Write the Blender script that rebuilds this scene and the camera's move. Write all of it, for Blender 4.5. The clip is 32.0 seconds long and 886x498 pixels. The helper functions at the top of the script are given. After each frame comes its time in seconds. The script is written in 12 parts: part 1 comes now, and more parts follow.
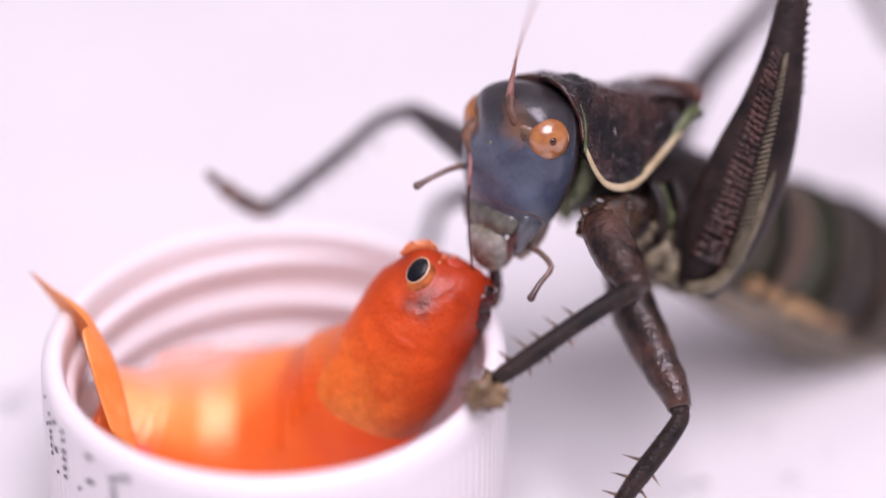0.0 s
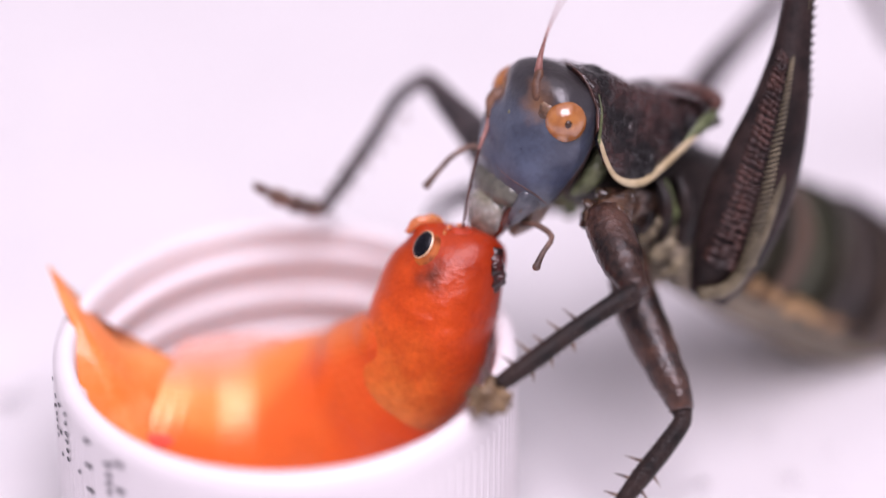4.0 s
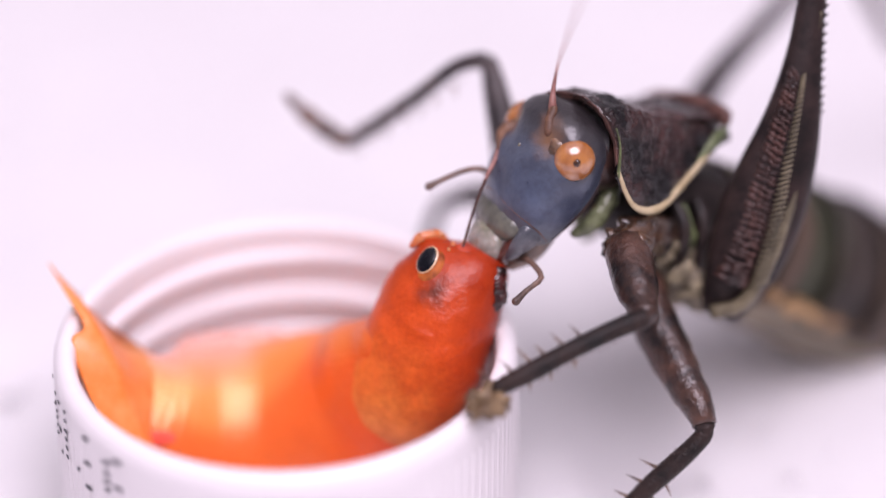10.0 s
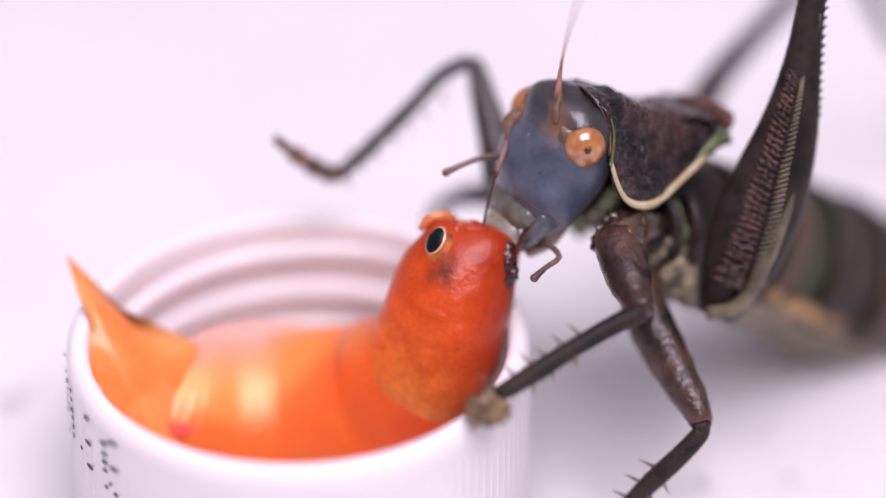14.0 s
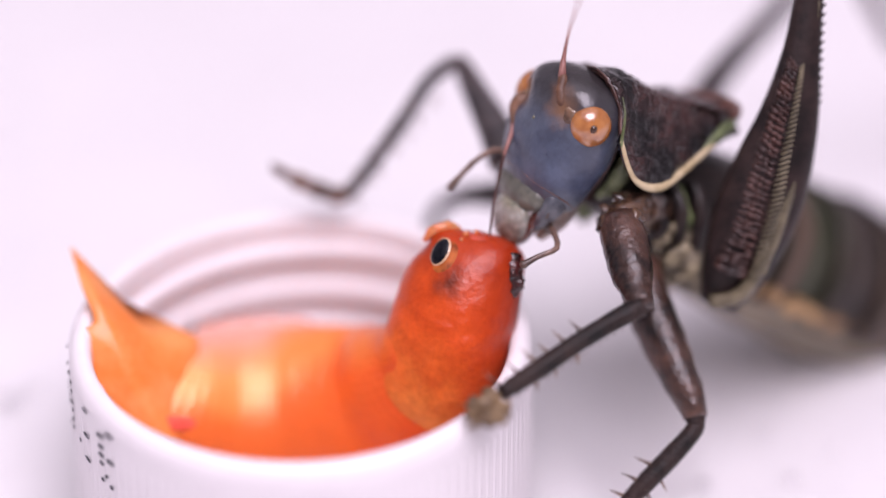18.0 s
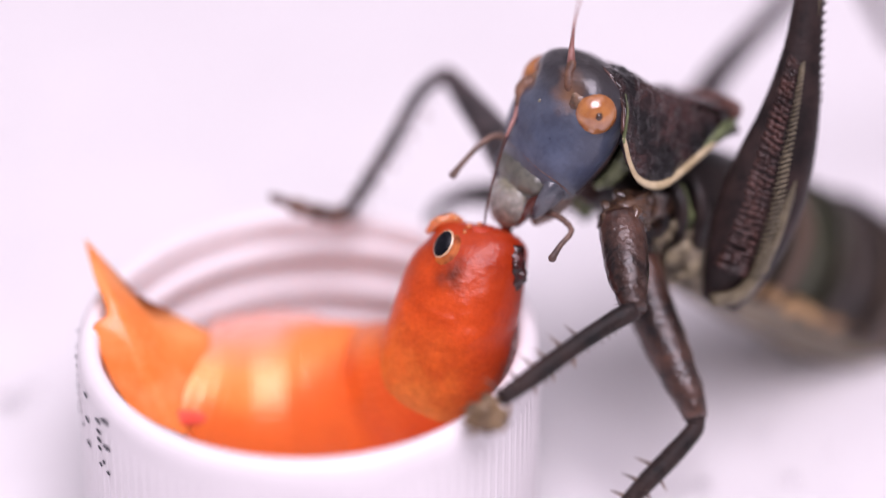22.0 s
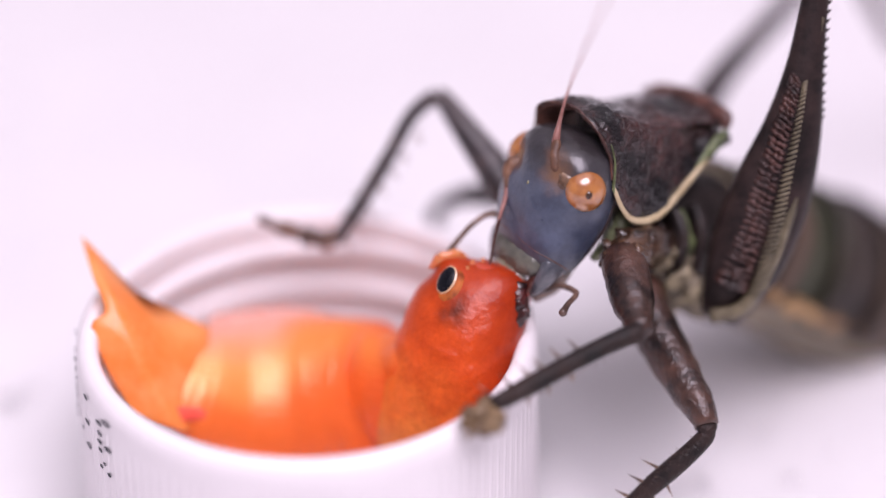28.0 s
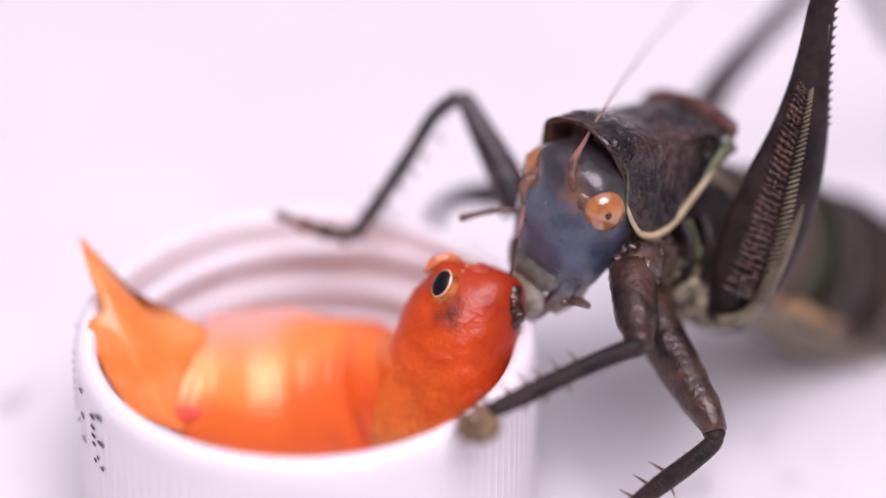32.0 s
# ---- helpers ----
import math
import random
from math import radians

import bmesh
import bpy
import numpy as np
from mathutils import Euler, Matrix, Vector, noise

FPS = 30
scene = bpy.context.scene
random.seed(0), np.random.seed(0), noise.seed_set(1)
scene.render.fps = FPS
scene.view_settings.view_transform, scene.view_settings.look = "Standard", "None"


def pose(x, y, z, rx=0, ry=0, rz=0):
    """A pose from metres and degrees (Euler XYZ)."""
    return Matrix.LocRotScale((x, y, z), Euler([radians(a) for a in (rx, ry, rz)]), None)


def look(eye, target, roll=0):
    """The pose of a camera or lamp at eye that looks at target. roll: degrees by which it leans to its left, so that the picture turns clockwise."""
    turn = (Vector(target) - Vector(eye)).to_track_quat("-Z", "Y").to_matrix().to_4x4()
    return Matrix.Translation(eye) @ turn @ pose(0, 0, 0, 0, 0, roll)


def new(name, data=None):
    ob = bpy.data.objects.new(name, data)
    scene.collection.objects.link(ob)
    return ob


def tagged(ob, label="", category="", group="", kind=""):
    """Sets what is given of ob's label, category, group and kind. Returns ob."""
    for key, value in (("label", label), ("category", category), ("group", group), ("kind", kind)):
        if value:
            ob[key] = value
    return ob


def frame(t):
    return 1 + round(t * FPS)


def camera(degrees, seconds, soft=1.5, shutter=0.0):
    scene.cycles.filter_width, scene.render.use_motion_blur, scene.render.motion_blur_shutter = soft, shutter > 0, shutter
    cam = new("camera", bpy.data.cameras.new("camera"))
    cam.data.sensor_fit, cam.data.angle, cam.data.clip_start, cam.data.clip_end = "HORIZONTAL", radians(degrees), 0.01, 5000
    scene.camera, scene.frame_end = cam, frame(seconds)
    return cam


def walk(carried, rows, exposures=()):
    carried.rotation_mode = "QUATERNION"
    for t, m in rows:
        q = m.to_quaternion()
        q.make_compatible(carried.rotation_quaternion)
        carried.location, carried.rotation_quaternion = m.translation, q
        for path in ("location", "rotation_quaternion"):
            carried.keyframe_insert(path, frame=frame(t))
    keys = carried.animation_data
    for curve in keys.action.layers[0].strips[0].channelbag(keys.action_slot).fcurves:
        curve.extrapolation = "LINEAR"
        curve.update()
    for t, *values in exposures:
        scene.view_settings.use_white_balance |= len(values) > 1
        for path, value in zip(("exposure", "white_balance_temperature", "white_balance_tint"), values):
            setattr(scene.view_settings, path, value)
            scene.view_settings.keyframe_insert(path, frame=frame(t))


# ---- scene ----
# Lengths below are in millimetres and turned into metres by MM.
MM = 0.001


def mm(x, y, z, rx=0, ry=0, rz=0):
    return pose(x * MM, y * MM, z * MM, rx, ry, rz)


def vmm(p):
    return Vector(p) * MM


# ---- camera: a macro lens on a stand ----
cam = camera(16.0, 32.0, soft=1.5)
EYE, AIM = (8.77, -167.4, 132.29), (8.77, 2.8, 19.21)
cam.data.dof.use_dof = True
cam.data.dof.focus_distance = 0.2010
cam.data.dof.aperture_fstop = 6.4
stand = look(vmm(EYE), vmm(AIM))
walk(cam, [(0, stand), (32, stand)], exposures=[(0, 0.0, 6500, 10), (32, 0.0, 6500, 10)])

# ---- light: a room with white walls, one soft lamp over the table and an added fill ----
world = bpy.data.worlds.new("world")
world.use_nodes = True
world.node_tree.nodes["Background"].inputs[0].default_value = (0.9, 0.93, 1.0, 1)
world.node_tree.nodes["Background"].inputs[1].default_value = 0.0
scene.world = world


def area_lamp(name, eye, target, sx, sy, watts, colour):
    data = bpy.data.lights.new(name, "AREA")
    data.shape, data.size, data.size_y, data.energy, data.color = "RECTANGLE", sx, sy, watts, colour
    ob = new(name, data)
    ob.matrix_basis = look(eye, target)
    return ob


area_lamp("lamp_light", (0.10, -0.28, 0.65), (0.01, 0.0, 0.0), 0.42, 0.42, 5.2, (0.985, 0.856, 1.0))
# broad unseen fill under the ceiling, added to lift the shadows
area_lamp("added_ceiling_fill", (0.0, 0.0, 1.68), (0, 0, 0), 2.6, 2.6, 15, (0.985, 0.856, 1.0))


# ---- materials ----
def rgb(c):
    return (*c, 1.0)


def surface(name, c1, c2, scale=900, rough=0.5, bump=0.0, bump_scale=2500, fleck=0.0, metal=0.0, spec=0.5,
            coat=0.0, sss=0.0, depth=0.0015, radius=(1, 0.4, 0.25), alpha=1.0, lo=0.35, hi=0.65):
    """Two colours mixed by coarse and fine noise in the thing's own space, with a fine relief."""
    m = bpy.data.materials.new(name)
    m.use_nodes = True
    nt = m.node_tree
    p = nt.nodes["Principled BSDF"]
    tc = nt.nodes.new("ShaderNodeTexCoord")
    a = nt.nodes.new("ShaderNodeTexNoise")
    a.inputs["Scale"].default_value, a.inputs["Detail"].default_value = scale, 6
    nt.links.new(tc.outputs["Object"], a.inputs["Vector"])
    b = nt.nodes.new("ShaderNodeTexNoise")
    b.inputs["Scale"].default_value, b.inputs["Detail"].default_value = scale * 6, 3
    nt.links.new(tc.outputs["Object"], b.inputs["Vector"])
    mixf = nt.nodes.new("ShaderNodeMath")
    mixf.operation = "MULTIPLY_ADD"
    nt.links.new(b.outputs["Fac"], mixf.inputs[0])
    mixf.inputs[1].default_value = 0.35
    nt.links.new(a.outputs["Fac"], mixf.inputs[2])
    off = nt.nodes.new("ShaderNodeMapRange")
    off.inputs["From Min"].default_value, off.inputs["From Max"].default_value = lo + 0.17, hi + 0.17
    nt.links.new(mixf.outputs[0], off.inputs["Value"])
    mix = nt.nodes.new("ShaderNodeMix")
    mix.data_type = "RGBA"
    mix.inputs[6].default_value, mix.inputs[7].default_value = rgb(c1), rgb(c2)
    nt.links.new(off.outputs[0], mix.inputs[0])
    nt.links.new(mix.outputs[2], p.inputs["Base Color"])
    rr = nt.nodes.new("ShaderNodeMapRange")
    rr.inputs["To Min"].default_value, rr.inputs["To Max"].default_value = rough * 0.8, min(1, rough * 1.25)
    nt.links.new(b.outputs["Fac"], rr.inputs["Value"])
    nt.links.new(rr.outputs[0], p.inputs["Roughness"])
    p.inputs["Metallic"].default_value = metal
    p.inputs["Specular IOR Level"].default_value = spec
    p.inputs["Coat Weight"].default_value = coat
    p.inputs["Coat Roughness"].default_value = 0.12
    p.inputs["Alpha"].default_value = alpha
    if sss:
        p.inputs["Subsurface Weight"].default_value = sss
        p.inputs["Subsurface Radius"].default_value = radius
        p.inputs["Subsurface Scale"].default_value = depth
    if bump:
        n = nt.nodes.new("ShaderNodeTexNoise")
        n.inputs["Scale"].default_value, n.inputs["Detail"].default_value = bump_scale, 4
        nt.links.new(tc.outputs["Object"], n.inputs["Vector"])
        bp = nt.nodes.new("ShaderNodeBump")
        bp.inputs["Strength"].default_value, bp.inputs["Distance"].default_value = bump, 0.00015
        nt.links.new(n.outputs["Fac"], bp.inputs["Height"])
        nt.links.new(bp.outputs[0], p.inputs["Normal"])
        nt.links.new(bp.outputs[0], p.inputs["Coat Normal"])
    return m


def zoned(m, axis, stops, wobble=0.25, scale=700, into="Base Color", size=0.001):
    """Colours a material in bands along one axis of the thing (millimetres), with an uneven border."""
    nt = m.node_tree
    p = nt.nodes["Principled BSDF"]
    tc = nt.nodes.new("ShaderNodeTexCoord")
    sep = nt.nodes.new("ShaderNodeSeparateXYZ")
    nt.links.new(tc.outputs["Object"], sep.inputs[0])
    nz = nt.nodes.new("ShaderNodeTexNoise")
    nz.inputs["Scale"].default_value, nz.inputs["Detail"].default_value = scale, 5
    nt.links.new(tc.outputs["Object"], nz.inputs["Vector"])
    lo, hi = stops[0][0], stops[-1][0]
    mr = nt.nodes.new("ShaderNodeMapRange")
    mr.inputs["From Min"].default_value, mr.inputs["From Max"].default_value = lo * size, hi * size
    nt.links.new(sep.outputs["XYZ".index(axis)], mr.inputs["Value"])
    ad = nt.nodes.new("ShaderNodeMath")
    ad.operation = "MULTIPLY_ADD"
    nt.links.new(nz.outputs["Fac"], ad.inputs[0])
    ad.inputs[1].default_value = wobble
    nt.links.new(mr.outputs[0], ad.inputs[2])
    sub = nt.nodes.new("ShaderNodeMath")
    sub.operation = "SUBTRACT"
    nt.links.new(ad.outputs[0], sub.inputs[0])
    sub.inputs[1].default_value = wobble * 0.5
    ramp = nt.nodes.new("ShaderNodeValToRGB")
    e = ramp.color_ramp.elements
    while len(e) < len(stops):
        e.new(0.5)
    for el, (v, c) in zip(e, stops):
        el.position, el.color = (v - lo) / (hi - lo), rgb(c)
    nt.links.new(sub.outputs[0], ramp.inputs[0])
    old = p.inputs["Base Color"].links[0].from_socket
    mix = nt.nodes.new("ShaderNodeMix")
    mix.data_type, mix.blend_type = "RGBA", "MULTIPLY"
    mix.inputs[0].default_value = 1.0
    nt.links.new(ramp.outputs[0], mix.inputs[6])
    nt.links.new(old, mix.inputs[7])
    nt.links.new(mix.outputs[2], p.inputs["Base Color"])
    return m


M_TABLE = surface("white_laminate", (0.79, 0.78, 0.79), (0.83, 0.82, 0.83), 60, 0.35, 0.05, 900)
M_WALL = surface("wall_paint", (0.78, 0.78, 0.78), (0.82, 0.82, 0.82), 5, 0.8)
M_CAP = surface("white_plastic", (0.87, 0.84, 0.855), (0.90, 0.87, 0.885), 300, 0.38, 0.04, 900)


def spotted(m, at, radius, colour, soft=0.6, ragged=0.5, scale=900):
    """A patch of another pigment round one place of the thing (millimetres), with a ragged soft border."""
    nt = m.node_tree
    p = nt.nodes["Principled BSDF"]
    tc = nt.nodes.new("ShaderNodeTexCoord")
    far = nt.nodes.new("ShaderNodeVectorMath")
    far.operation = "DISTANCE"
    nt.links.new(tc.outputs["Object"], far.inputs[0])
    far.inputs[1].default_value = [v * 0.001 for v in at]
    nz = nt.nodes.new("ShaderNodeTexNoise")
    nz.inputs["Scale"].default_value, nz.inputs["Detail"].default_value = scale, 5
    nt.links.new(tc.outputs["Object"], nz.inputs["Vector"])
    ad = nt.nodes.new("ShaderNodeMath")
    ad.operation = "MULTIPLY_ADD"
    nt.links.new(nz.outputs["Fac"], ad.inputs[0])
    ad.inputs[1].default_value = ragged * radius * 0.002
    nt.links.new(far.outputs["Value"], ad.inputs[2])
    mr = nt.nodes.new("ShaderNodeMapRange")
    mr.interpolation_type = "SMOOTHSTEP"
    edge = radius * 0.001 * (1 + ragged)
    mr.inputs["From Min"].default_value, mr.inputs["From Max"].default_value = edge * (1 - soft), edge
    mr.inputs["To Min"].default_value, mr.inputs["To Max"].default_value = 1.0, 0.0
    nt.links.new(ad.outputs[0], mr.inputs["Value"])
    mix = nt.nodes.new("ShaderNodeMix")
    mix.data_type = "RGBA"
    nt.links.new(mr.outputs[0], mix.inputs[0])
    nt.links.new(p.inputs["Base Color"].links[0].from_socket, mix.inputs[6])
    mix.inputs[7].default_value = rgb(colour)
    nt.links.new(mix.outputs[2], p.inputs["Base Color"])
    return m


def streaked(m, way, scale, colour, amount=0.8):
    """Uneven stripes of another pigment across one direction of the thing."""
    nt = m.node_tree
    p = nt.nodes["Principled BSDF"]
    tc = nt.nodes.new("ShaderNodeTexCoord")
    dot = nt.nodes.new("ShaderNodeVectorMath")
    dot.operation = "DOT_PRODUCT"
    nt.links.new(tc.outputs["Object"], dot.inputs[0])
    dot.inputs[1].default_value = Vector(way).normalized()
    wob = nt.nodes.new("ShaderNodeTexNoise")
    wob.inputs["Scale"].default_value, wob.inputs["Detail"].default_value = 260, 4
    nt.links.new(tc.outputs["Object"], wob.inputs["Vector"])
    ad = nt.nodes.new("ShaderNodeMath")
    ad.operation = "MULTIPLY_ADD"
    nt.links.new(wob.outputs["Fac"], ad.inputs[0])
    ad.inputs[1].default_value = 0.0012
    nt.links.new(dot.outputs["Value"], ad.inputs[2])
    nz = nt.nodes.new("ShaderNodeTexNoise")
    nz.noise_dimensions = "1D"
    nz.inputs["Scale"].default_value, nz.inputs["Detail"].default_value = scale, 3
    nt.links.new(ad.outputs[0], nz.inputs["W"])
    mr = nt.nodes.new("ShaderNodeMapRange")
    mr.interpolation_type = "SMOOTHSTEP"
    mr.inputs["From Min"].default_value, mr.inputs["From Max"].default_value = 0.48, 0.64
    mr.inputs["To Max"].default_value = amount
    nt.links.new(nz.outputs["Fac"], mr.inputs["Value"])
    mix = nt.nodes.new("ShaderNodeMix")
    mix.data_type = "RGBA"
    nt.links.new(mr.outputs[0], mix.inputs[0])
    nt.links.new(p.inputs["Base Color"].links[0].from_socket, mix.inputs[6])
    mix.inputs[7].default_value = rgb(colour)
    nt.links.new(mix.outputs[2], p.inputs["Base Color"])
    return m


def translucent(m, amount, colour):
    """Lets part of the light through, as thin plastic or a fin does."""
    nt = m.node_tree
    out = nt.nodes["Material Output"]
    tr = nt.nodes.new("ShaderNodeBsdfTranslucent")
    tr.inputs["Color"].default_value = rgb(colour)
    mx = nt.nodes.new("ShaderNodeMixShader")
    mx.inputs[0].default_value = amount
    nt.links.new(nt.nodes["Principled BSDF"].outputs[0], mx.inputs[1])
    nt.links.new(tr.outputs[0], mx.inputs[2])
    nt.links.new(mx.outputs[0], out.inputs["Surface"])
    return m


M_INK = surface("black_ink", (0.02, 0.02, 0.03), (0.06, 0.06, 0.08), 2500, 0.5)
M_WATER = surface("water", (1, 1, 1), (1, 1, 1), 100, 0.02)
M_WATER.node_tree.nodes["Principled BSDF"].inputs["Transmission Weight"].default_value = 1.0
M_WATER.node_tree.nodes["Principled BSDF"].inputs["IOR"].default_value = 1.33


def fish_skin():
    """Orange skin with metallic scales: u runs along the body in forty-millimetre units, v once round it from flank to back."""
    m = surface("goldfish_skin", (0.94, 0.90, 0.86), (1.0, 1.0, 1.0), 260, 0.36, 0.10, 2200, coat=0.4, metal=0.16)
    nt = m.node_tree
    p = nt.nodes["Principled BSDF"]
    tc = nt.nodes.new("ShaderNodeTexCoord")
    sep = nt.nodes.new("ShaderNodeSeparateXYZ")
    nt.links.new(tc.outputs["UV"], sep.inputs[0])
    turn = nt.nodes.new("ShaderNodeMath")
    turn.operation = "MULTIPLY"
    nt.links.new(sep.outputs[1], turn.inputs[0])
    turn.inputs[1].default_value = 2 * math.pi
    back = nt.nodes.new("ShaderNodeMath")
    back.operation = "SINE"
    nt.links.new(turn.outputs[0], back.inputs[0])
    nz = nt.nodes.new("ShaderNodeTexNoise")
    nz.inputs["Scale"].default_value, nz.inputs["Detail"].default_value = 230, 5
    nt.links.new(tc.outputs["Object"], nz.inputs["Vector"])
    ad = nt.nodes.new("ShaderNodeMath")
    ad.operation = "MULTIPLY_ADD"
    nt.links.new(nz.outputs["Fac"], ad.inputs[0])
    ad.inputs[1].default_value = 0.7
    nt.links.new(back.outputs[0], ad.inputs[2])
    mr = nt.nodes.new("ShaderNodeMapRange")
    mr.inputs["From Min"].default_value, mr.inputs["From Max"].default_value = -0.65, 1.35
    # the pale back ends before the head
    fore = nt.nodes.new("ShaderNodeMapRange")
    fore.inputs["From Min"].default_value, fore.inputs["From Max"].default_value = 0.22, 0.50
    fore.inputs["To Min"].default_value, fore.inputs["To Max"].default_value = 1.1, 0.0
    nt.links.new(sep.outputs[0], fore.inputs["Value"])
    less = nt.nodes.new("ShaderNodeMath")
    less.operation = "SUBTRACT"
    nt.links.new(ad.outputs[0], less.inputs[0])
    nt.links.new(fore.outputs[0], less.inputs[1])
    floor_at = nt.nodes.new("ShaderNodeMath")
    floor_at.operation = "MAXIMUM"
    nt.links.new(less.outputs[0], floor_at.inputs[0])
    floor_at.inputs[1].default_value = -0.15
    nt.links.new(floor_at.outputs[0], mr.inputs["Value"])
    ramp = nt.nodes.new("ShaderNodeValToRGB")
    e = ramp.color_ramp.elements
    stops = [(0.0, (0.97, 0.30, 0.045)), (0.10, (0.95, 0.13, 0.018)), (0.28, (0.97, 0.20, 0.032)), (0.45, (0.99, 0.30, 0.06)),
             (0.62, (0.99, 0.33, 0.075)), (0.78, (0.98, 0.34, 0.14)), (0.90, (0.97, 0.40, 0.26)), (1.0, (0.96, 0.48, 0.38))]
    while len(e) < len(stops):
        e.new(0.5)
    for el, (v, c) in zip(e, stops):
        el.position, el.color = v, rgb(c)
    nt.links.new(mr.outputs[0], ramp.inputs[0])
    mix = nt.nodes.new("ShaderNodeMix")
    mix.data_type, mix.blend_type = "RGBA", "MULTIPLY"
    mix.inputs[0].default_value = 1.0
    nt.links.new(ramp.outputs[0], mix.inputs[6])
    nt.links.new(p.inputs["Base Color"].links[0].from_socket, mix.inputs[7])
    nt.links.new(mix.outputs[2], p.inputs["Base Color"])
    # rows of scales
    mp = nt.nodes.new("ShaderNodeMapping")
    mp.inputs["Scale"].default_value = (60, 46, 1)
    nt.links.new(tc.outputs["UV"], mp.inputs["Vector"])
    v = nt.nodes.new("ShaderNodeTexVoronoi")
    v.voronoi_dimensions = "2D"
    v.inputs["Scale"].default_value, v.inputs["Randomness"].default_value = 1.0, 0.3
    nt.links.new(mp.outputs[0], v.inputs["Vector"])
    bp = nt.nodes.new("ShaderNodeBump")
    bp.inputs["Strength"].default_value, bp.inputs["Distance"].default_value = 0.3, 0.0002
    bp.invert = True
    nt.links.new(v.outputs["Distance"], bp.inputs["Height"])
    nt.links.new(p.inputs["Normal"].links[0].from_socket, bp.inputs["Normal"])
    nt.links.new(bp.outputs[0], p.inputs["Normal"])
    nt.links.new(bp.outputs[0], p.inputs["Coat Normal"])
    p.inputs["Coat Roughness"].default_value = 0.24
    return m


M_FISH = fish_skin()
zoned(M_FISH, "X", [(-10.0, (1.0, 1.12, 1.1)), (-2.0, (1.0, 1.0, 1.0)), (2.5, (1.0, 0.90, 0.82)), (6.0, (0.97, 0.72, 0.56)), (8.0, (0.93, 0.60, 0.46)), (10.0, (0.88, 0.52, 0.38)), (13.0, (0.84, 0.47, 0.33))], 0.25, 300)
M_FISH_HEAD = surface("goldfish_head_skin", (0.74, 0.62, 0.58), (1.0, 1.05, 1.08), 480, 0.32, 0.45, 2200, coat=0.10, spec=0.3, sss=0.05)
zoned(M_FISH_HEAD, "X", [(-10.5, (1.0, 0.34, 0.075)), (-7.0, (0.98, 0.26, 0.048)), (-4.5, (0.92, 0.17, 0.027)), (-2.0, (0.78, 0.102, 0.015)), (0.5, (0.66, 0.076, 0.011)), (3.0, (0.50, 0.052, 0.008)), (5.0, (0.42, 0.037, 0.006))], 0.4, 420)
zoned(M_FISH_HEAD, "Z", [(-4.5, (1.12, 1.5, 1.5)), (-3.0, (1.0, 1.05, 1.05)), (1.5, (1.0, 1.0, 1.0)), (3.0, (0.74, 0.60, 0.60)), (4.6, (0.50, 0.36, 0.36))], 0.2, 500)
for eye_side in (1, -1):
    spotted(M_FISH_HEAD, (1.45, 2.9 * eye_side, -0.45), 1.7, (0.030, 0.009, 0.005), 0.8, 0.5)
M_FIN = translucent(surface("fin_membrane", (0.98, 0.28, 0.055), (1.0, 0.40, 0.13), 260, 0.35, 0.2, 1500, coat=0.2), 0.08, (1.0, 0.42, 0.12))
M_SOFTFIN = surface("soft_fin", (0.95, 0.42, 0.30), (0.97, 0.60, 0.50), 300, 0.4, alpha=0.5)
M_REDFIN = surface("red_fin_skin", (0.90, 0.10, 0.06), (0.95, 0.20, 0.14), 500, 0.35, 0.2, 1500, coat=0.3)
M_BROW = surface("brow_skin", (0.50, 0.085, 0.018), (0.78, 0.26, 0.10), 700, 0.14, 0.2, 2500, coat=0.8, sss=0.5)
M_SNOUT = surface("snout_skin", (0.40, 0.026, 0.006), (0.62, 0.07, 0.012), 500, 0.16, 0.2, 2200, coat=0.8, sss=0.3)
M_GOLDFOLD = surface("golden_skin_fold", (0.74, 0.15, 0.025), (0.92, 0.33, 0.08), 600, 0.25, 0.3, 2500, coat=0.5, metal=0.1)
M_CLEARFIN = surface("clear_fin", (0.85, 0.62, 0.60), (0.92, 0.74, 0.72), 700, 0.35, alpha=0.45)
M_FISH_IRIS = surface("fish_iris", (0.22, 0.042, 0.008), (0.62, 0.17, 0.032), 520, 0.55, 0.25, 3000, spec=0.25)
spotted(M_FISH_IRIS, (-1.5, 0.45, 0.55), 1.5, (0.040, 0.012, 0.006), 0.7, 0.5)
M_SOCKET = surface("eye_socket_brown", (0.020, 0.009, 0.006), (0.085, 0.024, 0.008), 500, 0.5, coat=0.05)
M_BLACK = surface("pupil_black", (0.004, 0.005, 0.008), (0.01, 0.01, 0.015), 900, 0.25, spec=0.25)
M_RING = surface("pupil_ring", (0.66, 0.40, 0.20), (0.82, 0.62, 0.42), 900, 0.2, coat=1.0)
M_GORE = surface("torn_flesh", (0.010, 0.004, 0.004), (0.075, 0.010, 0.008), 900, 0.25, 0.7, 2500, coat=0.4)
M_CHITIN = surface("dark_chitin", (0.005, 0.004, 0.004), (0.028, 0.018, 0.016), 700, 0.42, 0.4, 3000, coat=0.15, spec=0.3)
M_LEG = surface("leg_chitin", (0.007, 0.005, 0.005), (0.098, 0.048, 0.034), 380, 0.30, 0.8, 2600, coat=0.45, spec=0.4)
M_SHIN = surface("shin_chitin", (0.005, 0.004, 0.004), (0.030, 0.017, 0.014), 600, 0.5, 0.9, 3600, coat=0.04, spec=0.3)
M_LEG_FAR = surface("leg_grey_chitin", (0.018, 0.015, 0.018), (0.075, 0.058, 0.058), 700, 0.36, 0.5, 3600, coat=0.25, spec=0.4)
